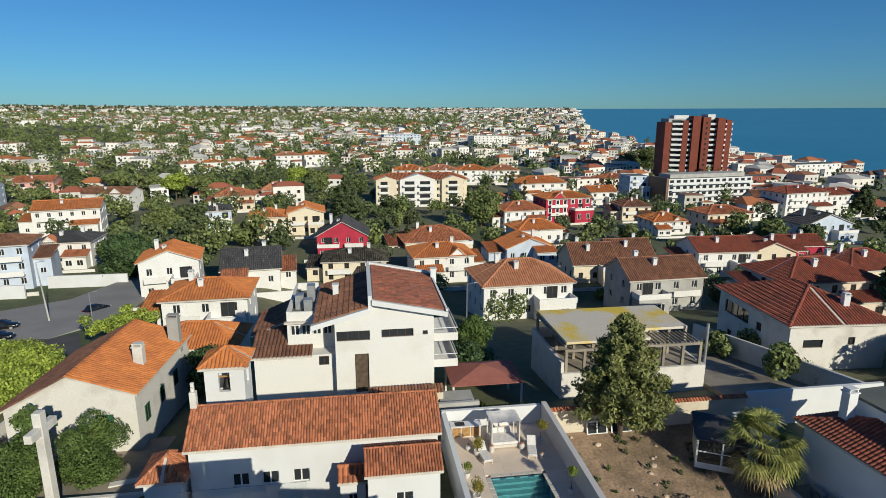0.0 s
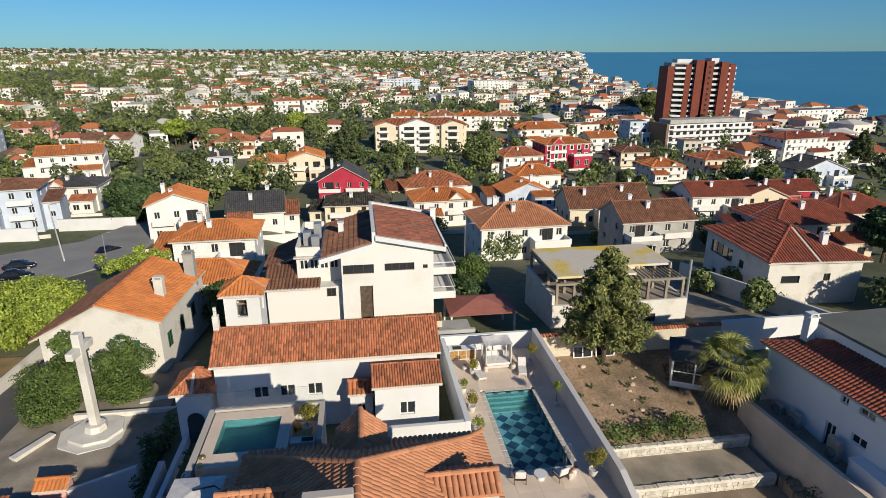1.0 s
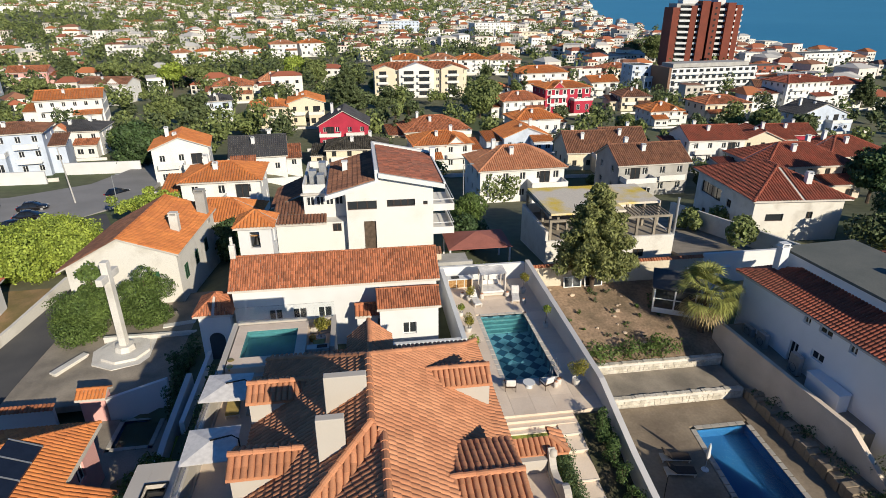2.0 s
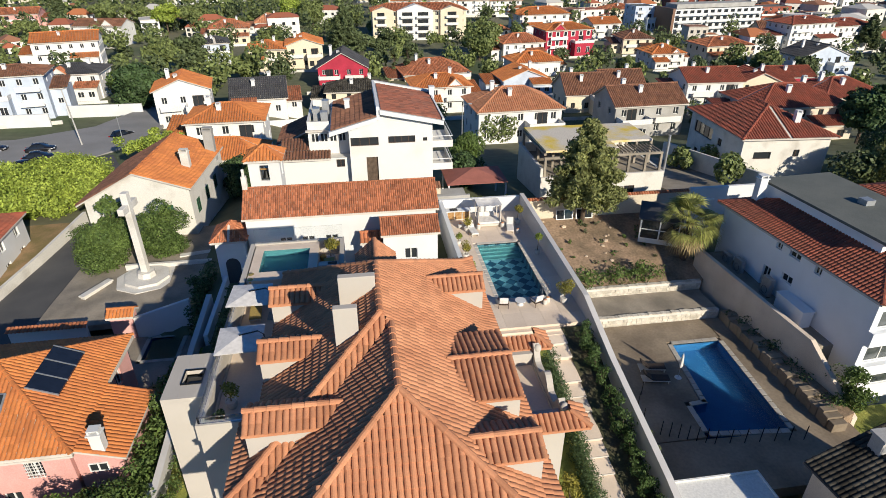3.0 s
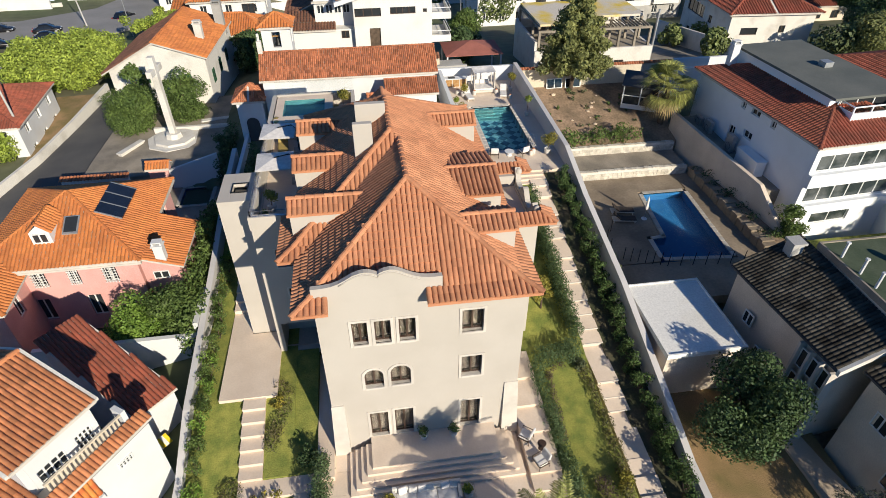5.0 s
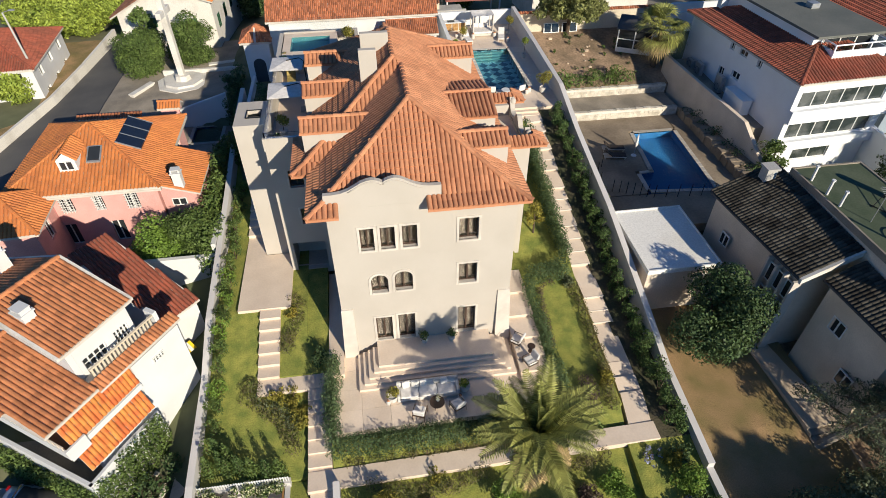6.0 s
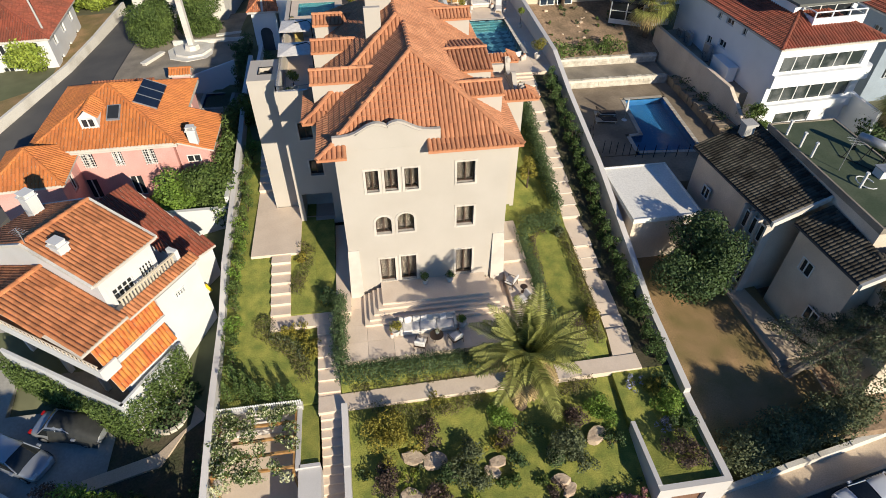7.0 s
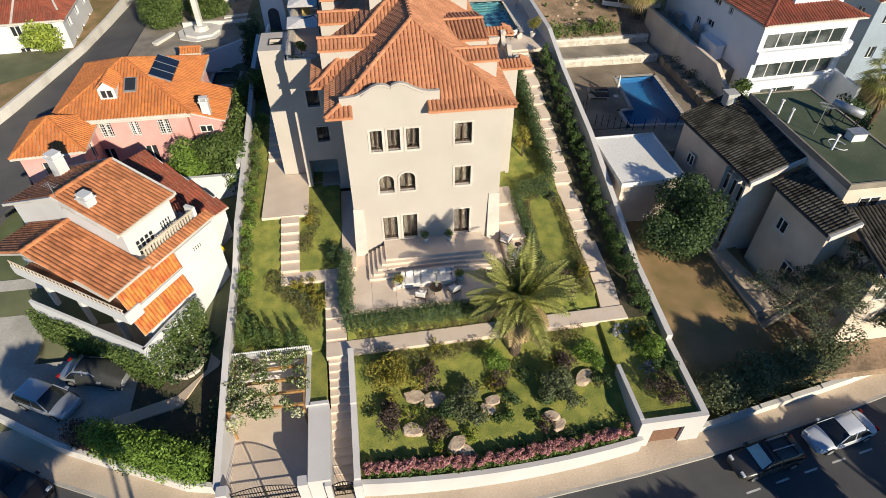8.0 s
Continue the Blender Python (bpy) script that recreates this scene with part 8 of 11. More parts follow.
for k, (xa, xb, yf, turn, st, dep, rf, rise, wl, tl, lb) in enumerate(ROUND):
    far = yf > 240
    w, tn = (xb - xa), radians(turn)
    cx, cy = (xa + xb) / 2 - math.sin(tn) * dep / 2, yf + math.cos(tn) * dep / 2 + (xb - xa) / 2 * math.tan(tn)
    gz = float(land(np.array(cx), np.array(yf)))
    h, rows_n = 2.9 * st, max(1, int(round(st)))
    sg = 1 if k % 3 else -1
    wins = [q for q in gen_windows(w, dep, h, rows_n, 0.95 if not far else 1.3, 1.25, gap=2.6 if not far else 4.2, sides=("front", "right" if cx < 0 else "left")) if not (q[0] == "front" and ((q[1] + 0.5 - w / 2) * sg > w * 0.06) and q[2] < h * 0.45)]
    fm = WOODFRAME if wl in (CREAM, BEIGE) else WHITEFRAME
    ho = house("house", lb, cx, cy, gz, turn, w, dep, h, rf, rise, wl, tl, 0.45, wins, [(w * (0.22 if k % 2 else -0.24), 0.8, h, h + rise + 0.7), (w * -0.08, -dep * 0.2, h, h + rise * 0.8 + 0.5)] if rf != "flat" else [], tw=0.38 if yf < 150 else 0.7, below=5, frame_mat=fm)
    ft = tl if tl not in (SLATE, FLATROOF) else TILE_OLD
    # lower front wing with a lean-to roof or a terrace
    x0, x1 = sorted((sg * w * 0.06, sg * w * 0.47))
    fh, fd = h * (0.52 if st > 1.4 else 0.8), 2.4 + 0.35 * (k % 3)
    yw = -dep / 2 - fd
    part("front_wing", Geo().box(x0, x1, yw, -dep / 2 - 0.003, -4.0, fh), wl, ho)
    if k % 2 and rf != "flat":
        small_roof(ho, ft, [(x0 - 0.3, yw - 0.35, fh), (x1 + 0.3, yw - 0.35, fh), (x1 + 0.3, -dep / 2 - 0.004, fh + 1.0), (x0 - 0.3, -dep / 2 - 0.004, fh + 1.0)])
    else:
        part("roof_terrace", Geo().box(x0 - 0.1, x1 + 0.1, yw - 0.1, yw + 0.05, fh + 0.003, fh + 0.9).box(x0 - 0.1, x0 + 0.05, yw + 0.053, -dep / 2 - 0.004, fh + 0.003, fh + 0.9).box(x1 - 0.05, x1 + 0.1, yw + 0.053, -dep / 2 - 0.004, fh + 0.003, fh + 0.9), TOWNWHITE, ho)
        if h - fh > 2.2:
            window(ho, pose((x0 + x1) / 2 - 0.9, -dep / 2 - 0.07, fh + 0.15), 1.8, 2.0, WOODFRAME, 2)
    for q in range(2):
        ww = min(1.3, (x1 - x0) * 0.3)
        window(ho, pose(x0 + (x1 - x0) * (0.12 + 0.48 * q), yw - 0.06, fh * 0.32), ww, fh * 0.42, fm)
    # side wing, set back and lower
    sx = -sg * w / 2
    s0, s1 = sorted((sx - sg * 0.003, sx - sg * (3.0 + 0.5 * (k % 3))))
    if k % 4 != 2 and rf != "flat":
        sh = h * 0.62
        part("side_wing", Geo().box(s0, s1, -dep * 0.28, dep * 0.4, -4.0, sh), wl, ho)
        small_roof(ho, ft, [(s0 - 0.2, -dep * 0.28 - 0.35, sh), (s1 + 0.2, -dep * 0.28 - 0.35, sh), (s1 + 0.2, dep * 0.42, sh + 1.3), (s0 - 0.2, dep * 0.42, sh + 1.3)], "side_roof")
        window(ho, pose((s0 + s1) / 2 - 0.5, -dep * 0.28 - 0.06, sh * 0.45), 1.0, 1.1, fm)
    bx0, bx1 = sorted((-sg * w * 0.05, -sg * w * 0.42))
    for q in range(1, rows_n):
        zb = h * q / rows_n
        part("balcony", Geo().box(bx0, bx1, -dep / 2 - 1.1, -dep / 2 - 0.003, zb - 0.18, zb).box(bx0, bx1, -dep / 2 - 1.1, -dep / 2 - 1.0, zb + 0.003, zb + 0.85), TOWNWHITE, ho)
    # cross gable on the front
    if k % 5 == 1 and rf in ("hip", "gablex") and not far:
        gx, gw = -sg * w * 0.22, w * 0.16
        part("front_gable", Geo().add([(gx - gw, -dep / 2 - 0.12, h - 0.4), (gx + gw, -dep / 2 - 0.12, h - 0.4), (gx, -dep / 2 - 0.12, h + gw * 0.75), (gx - gw, -dep / 2 + 2.6, h - 0.4), (gx + gw, -dep / 2 + 2.6, h - 0.4), (gx, -dep / 2 + 2.6, h + gw * 0.75)], [(0, 1, 2), (5, 4, 3), (1, 4, 5, 2), (3, 0, 2, 5)]), wl, ho)
        for e in (-1, 1):
            a, b = (gx + e * (gw + 0.3), -dep / 2 - 0.4, h - 0.5), (gx + e * (gw + 0.3), -dep / 2 + 2.4, h - 0.5)
            c, d = (gx, -dep / 2 + 2.4, h + gw * 0.75 + 0.1), (gx, -dep / 2 - 0.4, h + gw * 0.75 + 0.1)
            small_roof(ho, ft, [a, b, c, d] if e > 0 else [b, a, d, c], "gable_roof")
    part("garden_wall", Geo().box(-w / 2 - 2.5, w / 2 + 2.5, -dep / 2 - 6.5, -dep / 2 - 6.3, -6, 0.9), TOWNWHITE if k % 2 else OLDWHITE, ho)
    if wl is REDWALL and st > 2:
        for q in range(rows_n):
            for u in range(6):
                ux = -w / 2 + w * (u + 0.5) / 6
                part("surround", Geo().box(ux - 0.8, ux + 0.8, -dep / 2 - 0.05, -dep / 2 - 0.004, h * q / rows_n + 0.7, h * q / rows_n + 2.5), TOWNWHITE, ho)
                part("window", Geo().box(ux - 0.5, ux + 0.5, -dep / 2 - 0.08, -dep / 2 - 0.053, h * q / rows_n + 0.95, h * q / rows_n + 2.3), PANE, ho)

blocks("wall_junction", [(-60, -45.5, 117.0, 117.4, -9, -3.0), (-90, -60.2, 109.6, 110, -8, -2.6)], WHITE, "long white wall along the junction", "wall")
# apartment block with balconies
AP_B = house("apartment_block", "cream four-storey apartment block with balconies and orange roof", 27, 257.5, -12, 0, 40, 13, 11.6, "hip", 2.4, CREAM, TILE_OLD, 0.6, gen_windows(40, 13, 11.6, 4, 1.2, 1.4, 3.3), [(-12, 2, 11, 15.5), (12, 2, 11, 15.5), (0, 3, 11, 15.8)], tw=0.6, category="apartment block", below=6)
for gx, gw in ((-15.5, 4.4), (-2.0, 7.6), (13.5, 4.8)):
    part("gable_front", Geo().box(gx - gw, gx + gw, -8.0, -6.503, -2, 11.8).add([(gx - gw, -8.0, 11.803), (gx + gw, -8.0, 11.803), (gx, -8.0, 11.8 + gw * 0.3), (gx - gw, -2.0, 11.803), (gx + gw, -2.0, 11.803), (gx, -2.0, 11.8 + gw * 0.3)], [(0, 1, 2), (5, 4, 3), (0, 2, 5, 3), (1, 4, 5, 2)]), TOWNWHITE if gw > 6 else CREAM, AP_B)
for st in range(4):
    for x0, x1 in ((-18.6, -14.2), (-8.2, -2.6), (-1.6, 4.2), (11.0, 16.2)):
        z0 = 0.3 + 2.9 * st
        part("balcony", Geo().box(x0, x1, -9.3, -8.003, z0 - 0.15, z0).box(x0, x1, -9.3, -9.2, z0 + 0.003, z0 + 0.9), TOWNWHITE, AP_B)
        window(AP_B, pose(x0 + 0.7, -8.06, z0 + 0.15), x1 - x0 - 1.4, 2.0, WOODFRAME)

# long white block with balcony bands
MB = house("white_block", "white four-storey block with continuous balconies", 163, 258, -13.2, 8, 47, 13, 11.6, "flat", 0, WHITE, FLATROOF, 0, gen_windows(47, 13, 11.6, 4, 2.2, 1.5, 3.4), category="apartment block", below=8)
part("brick_end", Geo().box(-24.8, -23.503, -6.8, 6.8, -4, 12.0), BROWN, MB, "red-brown brick end wall")
part("roof_storey", Geo().box(-21, 21, -4, 4.5, 11.603, 13.4), GREYWALL, MB)
for s in range(4):
    for x0 in (-22.5, -7.2, 8.1):
        part("balcony", Geo().box(x0, x0 + 14.4, -8.2, -6.503, 2.9 * s + 0.1, 2.9 * s + 0.3).box(x0, x0 + 14.4, -8.2, -8.08, 2.9 * s + 0.303, 2.9 * s + 1.1), WHITE, MB)

# brick-red tower block
TB = thing("tower_block", pose(198.4, 329, -16.6, 0, 0, -14) @ Matrix.Diagonal((1.04, 1.1, 1.0, 1.0)), "red-brown brick tower block with white balconies", "tower block")
BRICK = mat("red_brick_cladding", (0.20, 0.05, 0.03), 0.85, (0.16, 0.042, 0.026), 0.3, 3, 0.1)
part("core", Geo().box(-15.5, 15.5, -7, 9, 0, 41.5), GREYWALL, TB)
for x0, x1, y0, top in ((-17.5, -13.8, -8.5, 39.5), (-3.2, 1.0, -10.5, 43.0), (1.9, 5.9, -11.5, 42.4), (10.2, 14.2, -10.5, 42.0), (15.6, 18.6, -8.0, 40.8), (-8.0, -5.0, -9.0, 40.5)):
    part("brick_shaft", Geo().box(x0, x1, y0, 9.5, 0, top), BRICK, TB)
for s in range(13):
    z0 = 3.0 * s + 2.0
    for x0, x1 in ((-13.6, -8.2), (-4.9, -3.3), (6.0, 10.1), (14.3, 15.5)):
        part("balcony", Geo().box(x0, x1, -9.2, -7.003, z0, z0 + 0.25).box(x0, x1, -9.2, -9.05, z0 + 0.253, z0 + 1.15), WHITE, TB)
        part("window_band", Geo().box(x0 + 0.1, x1 - 0.1, -7.05, -7.003, z0 + 1.2, z0 + 2.6), PANE, TB)
    part("window_strip", Geo().box(3.4, 4.4, -11.56, -11.503, z0 + 0.6, z0 + 1.8), PANE, TB)
    part("balcony", Geo().box(18.603, 19.8, -6.5, -2.0, z0, z0 + 1.2), WHITE, TB)
part("roof_room", Geo().box(-12, -4, -5, 5, 41.503, 43.5), WHITE, TB)
part("roof_room", Geo().box(6, 10, -6, 5, 41.503, 44.0), WHITE, TB)
# ---- yards and plots round about ----
FLAGS = mat("grey_flagstones", (0.40, 0.38, 0.345), 0.9, (0.29, 0.28, 0.25), 0.5, 6, 0.3)
WALLSTONE = mat("pale_rubble_stone", (0.62, 0.575, 0.50), 0.92, (0.44, 0.40, 0.33), 1.4, 10, 0.5, obj=0.14)
slope("yard", 13.7, 27.5, [(29.36, 1.05), (32, 1.9), (38.9, 3.2)], 1.5, EARTH, "bare brown earth yard with weeds", "yard")
blocks("wall_yard", [(13.7, 30.5, 38.95, 39.25, 0.5, 5.1)], YELLOWISH, "cream garden wall with tile coping", "wall")
part("wall_coping", tiles_mesh("wall_coping", [[(13.7, 38.8, 5.1), (30.5, 38.8, 5.1), (30.5, 39.1, 5.28), (13.7, 39.1, 5.28)], [(30.5, 39.4, 5.1), (13.7, 39.4, 5.1), (13.7, 39.1, 5.28), (30.5, 39.1, 5.28)]], 0.26, 0.35), TILE_OLD, None, "row of old terracotta coping tiles", "coping", "structure")
for x0, x1, y, z0, z1 in ((15.4, 27.0, 29.0, 0.2, 1.15), (15.2, 26.9, 25.75, -0.6, 0.42)):
    tw = blocks("wall_terrace", [(x0, x1, y + 0.06, y + 0.35, z0 - 1.2, z1 - 0.05)], OLDWHITE, "rough white stone terrace wall", "wall")
    rng = np.random.RandomState(int(y * 4))
    rows = 4
    for j in range(rows):
        za, zb = z0 + (z1 - z0) * j / rows, z0 + (z1 - z0) * (j + 1) / rows
        px = x0
        while px < x1 - 0.2:
            wd = rng.uniform(0.24, 0.5)
            dy = rng.uniform(0.0, 0.05)
            part("stone", Geo().prism([(px + 0.012, y + dy), (min(px + wd, x1) - 0.012, y + rng.uniform(0, 0.05)), (min(px + wd, x1) - 0.02, y + 0.057), (px + 0.02, y + 0.057)] if j < rows - 1 else [(px + 0.012, y + dy), (min(px + wd, x1) - 0.012, y + dy), (min(px + wd, x1) - 0.012, y + 0.36), (px + 0.012, y + 0.36)], za + 0.01 if j < rows - 1 else z1 - 0.047, zb - 0.012 + (rng.uniform(0.0, 0.07) if j == rows - 1 else 0)), WALLSTONE, tw)
            px += wd
blocks("concrete_terrace", [(15.2, 26.9, 26.053, 28.997, -1.0, 0.33)], CONCRETE, "old grey concrete terrace", "terrace")
POOLP = [(25.25, 22.9), (21.45, 22.9), (20.7, 16.6), (19.5, 16.5), (19.35, 14.2), (24.6, 13.7)]
pool("swimming_pool", "blue-lined garden pool in an old stone court", POOLP[::1], -0.4, 1.3, LINER, LINER, KERB, 0.35)
g = Geo()
for poly in ([(13.7, 9.6), (28.8, 9.6), (28.8, 13.3), (13.7, 13.8)], [(13.7, 13.8), (19.0, 13.8), (19.15, 16.9), (20.3, 17.0), (21.1, 23.25), (21.1, 25.75), (13.7, 25.75)], [(25.0, 13.4), (28.8, 13.3), (28.8, 25.75), (25.65, 25.75)], [(21.1, 23.25), (25.65, 23.25), (25.65, 25.75), (21.1, 25.75)]):
    g.prism(poly, -1.2, -0.42)
COURTSTONE = mat("worn_court_stone", (0.31, 0.25, 0.18), 0.92, (0.16, 0.125, 0.09), 0.3, 5, 0.3)
part("pool_court", g, COURTSTONE, None, "worn stone paving round the neighbour's pool", "paving", "structure")
LEDGE = thing("stone_ledge", (0, 0, 0), "rough stone planting ledge at the foot of the wall", "ledge", kind="structure")
g = Geo()
for (xa, ya, za), (xb, yb, zb) in (((27.2, 31.0, 3.35), (27.75, 26.0, 3.1)), ((27.75, 26.0, 3.1), (28.64, 18.3, 2.7)), ((28.64, 18.3, 2.7), (29.05, 13.7, -0.2))):
    g.prism([(xa, ya), (xa + 0.35, ya), (xb + 0.35, yb), (xb, yb)][::-1], -1.5, [zb, zb, za, za])
part("wall_court", g, BEIGE, None, "tall beige retaining wall beside the pool court", "wall", "structure")
for k in range(26):
    y0 = 25.7 - 0.49 * k
    part("ledge_stone", Geo().prism([(26.95 + 0.05 * math.sin(k * 2.3), y0 - 0.47), (28.0, y0 - 0.47), (28.0, y0), (26.95 + 0.05 * math.sin(k * 3.1), y0)], -0.6, 0.35 + 0.12 * math.sin(k * 1.7)), COURTSTONE, LEDGE, bevel=0.03)
part("soil", Geo().prism([(28.003, 13.4), (29.0, 13.7), (28.55, 18.3), (28.003, 25.7)], -0.6, 0.3), EARTH, LEDGE)
hedge("ledge_planting", "dark trailing plants along the stone ledge", [(27.5, 25.5, 0.35), (28.0, 19.5, 0.3), (28.1, 14.0, 0.3)], 0.7, 0.55, LEAF_DARK, 65, 0.09, 16, 1.1, uneven=0.6)
strip("side_path", [(27.6, 31, 2.75), (28.12, 26, 2.3), (29.0, 18.4, 1.95)], [(30.9, 31, 2.75), (30.9, 26, 2.3), (31.2, 18.4, 1.95)], 3.0, CONCRETE, "narrow concrete side path", "path")
slope("dry_lawn", 13.7, 22.0, [(-11.0, -3.0), (-6, -2.3), (0, -2.1), (4, -2.2)], 0.8, DRYGRASS, "dry brown lawn beside the beige house")
strip("garden_path", [(19.35, 4.5, -2.0), (19.9, -3.0, -2.0), (20.05, -6.6, -2.05)], [(20.3, 4.5, -2.0), (21.4, -2.7, -2.0), (22.4, -6.5, -2.05)], 0.5, COBBLE, "stone garden path by the house wall", "path")
steps("yard_steps", "three worn concrete steps below the garden path", 20.05, 22.2, [-6.62, -6.95, -7.28, -7.6], [-2.2, -2.38, -2.56], CONCRETE)
strip("garden_path", [(20.1, -7.62, -2.7), (20.9, -10.4, -3.0)], [(22.2, -7.62, -2.7), (22.6, -10.2, -3.0)], 0.5, COBBLE, "worn stone path towards the street wall", "path")
slope("yard", 22.0, 42.0, [(-11.2, -3.2), (-6, -2.8), (3, -2.3)], 0.6, EARTH, "shaded gravel yard", "yard")
g = Geo()
for k in range(10):
    xa, xb = 13.69 + 2.2 * k, 13.69 + 2.2 * (k + 1)
    ya, yb = street_y(xa), street_y(xb)
    g.prism([(xa, ya), (xb, yb), (xb, yb + 0.3), (xa, ya + 0.3)], -5.4, -4.25 + 0.03 * (xa - 13.7) + (0.55 if k > 4 else 0))
part("wall_street_east", g, OLDWHITE, None, "low old white street wall", "wall", "structure")
xs = (-34, -27, -23, -19.6)
strip("car_court", [(x, street_y(x) + 0.3, -4.75) for x in xs], [(x, -2.5, -4.2) for x in xs], 0.4, FLAGS, "grey flagstone parking court, partly in shade", "court")
strip("car_court", [(x, -2.495, -4.2) for x in (-36, -30, -26.4)], [(x, 4.5, -3.05) for x in (-36, -30, -26.4)], 0.4, FLAGS, "sunlit grey flagstones beside the white house", "court")
# part of the shade behind the street hedge is put into the soil colour
strip("walled_bed", [(-19.59, -9.2, -4.72), (-19.59, -6.5, -4.5), (-19.59, -3.9, -4.35)], [(-13.7, -10.8, -4.7), (-13.7, -6, -4.4), (-13.7, -2.0, -3.7)], 0.5, SOIL, "shaded planting bed with rocks", "bed")
PATIO = [(-26.2, 0.1), (-18.0, -5.0), (-16.9, -3.0), (-15.6, -1.0)]
for (ax, ay), (bx, by) in zip(PATIO[:-1], PATIO[1:]):
    d = Vector((bx - ax, by - ay)).normalized() * 0.18
    part("wall_patio", Geo().prism([(ax, ay), (bx, by), (bx - d.y, by + d.x), (ax - d.y, ay + d.x)], -4.6, -1.0), WHITE, None, "thin white wall round the sunken patio", "wall", "structure")
part("patio_floor", Geo().prism([(-26.0, 0.4), (-18.05, -4.7), (-17.0, -2.8), (-15.7, -0.8), (-19.5, 2.5)], -4.6, -3.9), CONCRETE, None, "shaded concrete patio under the balcony", "patio", "structure")
strip("garden_path", [(-21.0, -8.0, -4.5), (-16.6, -6.9, -4.36), (-15.3, -4.6, -4.1), (-14.9, -1.5, -3.5)], [(-20.8, -7.1, -4.5), (-16.9, -6.1, -4.36), (-14.6, -4.4, -4.1), (-13.9, -1.5, -3.5)], 0.3, COBBLE, "narrow stone path beside the planting bed", "path")
g = Geo()
xs = [-13.7 - 1.9 * k for k in range(11)]
for xa, xb in zip(xs[:-1], xs[1:]):
    ya, yb = street_y(xa), street_y(xb)
    g.prism([(xb, yb), (xa, ya), (xa, ya + 0.28), (xb, yb + 0.28)], -5.6, -4.3)
part("wall_street_west", g, OLDWHITE, None, "low old street wall", "wall", "structure")
strip("side_court", [(-17.3, -1.0, -3.62), (-17.2, 2.5, -3.4), (-16.4, 6.0, -3.2), (-16.0, 9.8, -3.0)], [(-13.6, -1.6, -3.58), (-13.6, 2.5, -3.4), (-13.6, 6.0, -3.2), (-13.6, 9.8, -3.0)], 0.5, FLAGS, "pale worn paving between house and garden wall", "court")
# square with the stone cross
strip("square", [(-27, 29.8, 1.0), (-27, 33, 1.1), (-27, 46, 0.9)], [(-13.6, 29.8, 1.4), (-11.0, 33, 1.6), (-12, 46, 1.6)], 0.5, CONCRETE, "grey paved square before the chapel", "square")
strip("lane", [(-50, 0, -3.4), (-40, 14, -1.5), (-35.6, 24, -0.4), (-32.4, 35.4, 0.2), (-31.4, 42, 0.4), (-30.6, 51, 0.4), (-32.5, 62, -0.9), (-46, 80, -2.9)], [(-36, -2, -3.4), (-31.5, 12, -1.5), (-28.2, 22, -0.2), (-26.8, 33, 0.4), (-26.0, 40, 0.6), (-27.6, 50, 0.5), (-29.6, 62, -0.9), (-40, 84, -2.9)], 0.5, ASPHALT, "shaded asphalt lane beside the pink house", "road")
# paler copy of the asphalt; the junction's sunlight is put into its colour
ROADGREY = mat("sunlit_asphalt", (0.23, 0.225, 0.215), 0.92, (0.28, 0.27, 0.26), 0.2, 20, 0.15)
strip("junction", [(-90, 78, -3.0), (-46, 78, -2.9), (-38, 92, -3.3), (-38, 125, -5.2)], [(-90, 96, -3.5), (-60, 96, -3.4), (-50, 104, -3.8), (-46, 125, -5.2)], 0.6, ROADGREY, "wide grey asphalt road junction", "road")
g = Geo()
for (xa, ya, za), (xb, yb, zb) in (((-40.4, 14, -0.3), (-36.0, 24, 0.5)), ((-36.0, 24, 0.5), (-32.8, 35.4, 1.0)), ((-32.8, 35.4, 1.0), (-31.8, 42, 1.3)), ((-31.8, 42, 1.3), (-31.0, 51, 1.6))):
    g.prism([(xa, ya), (xa + 0.3, ya), (xb + 0.3, yb), (xb, yb)], -3, [za, za, zb, zb])
part("wall_lane", g, OLDWHITE, None, "long white wall along the lane", "wall", "structure")
CR = thing("stone_cross", pose(-20.3, 36.2, 1.2, 0, 0, 84), "tall pale stone cross on an octagonal stepped base", "cross")
part("base", Geo().lathe(0, 0, [(2.6, -0.3), (2.6, 0.18), (1.9, 0.18), (1.9, 0.4), (0.8, 0.4), (0.7, 0.85), (0.01, 0.85)], 8), OLDWHITE, CR)
part("shaft", Geo().prism([(-0.3, -0.27), (0.3, -0.27), (0.3, 0.27), (-0.3, 0.27)], 0.853, 8.1), OLDWHITE, CR, bevel=0.04)
for sx in (-1, 1):
    part("arm", Geo().box(min(sx * 0.303, sx * 1.3), max(sx * 0.303, sx * 1.3), -0.24, 0.24, 6.6, 7.15), OLDWHITE, CR, bevel=0.03)
for x, y, r in ((-24.0, 34.9, 62), (-17.0, 40.0, 10)):
    b = thing("stone_bench", pose(x, y, 1.0, 0, 0, r), "pale stone bench beside the cross", "bench", "stone benches")
    part("seat", Geo().box(-1.5, 1.5, -0.3, 0.3, 0.35, 0.5), OLDWHITE, b, bevel=0.03)
    part("plinth", Geo().box(-1.4, 1.4, -0.22, 0.22, -0.2, 0.347), OLDWHITE, b)
GP = thing("gate_pier", (-20.2, 29.8, 0.2), "small pink gate pier with orange tile cap", "gate pier")
part("pier", Geo().box(-0.8, 0.8, -0.5, 0.5, -1.5, 1.9), PINK, GP)
roof_on(GP, 1.6, 1.0, 1.9, "gablex", 0.35, 0.2, TILE_BRIGHT, 0.24)
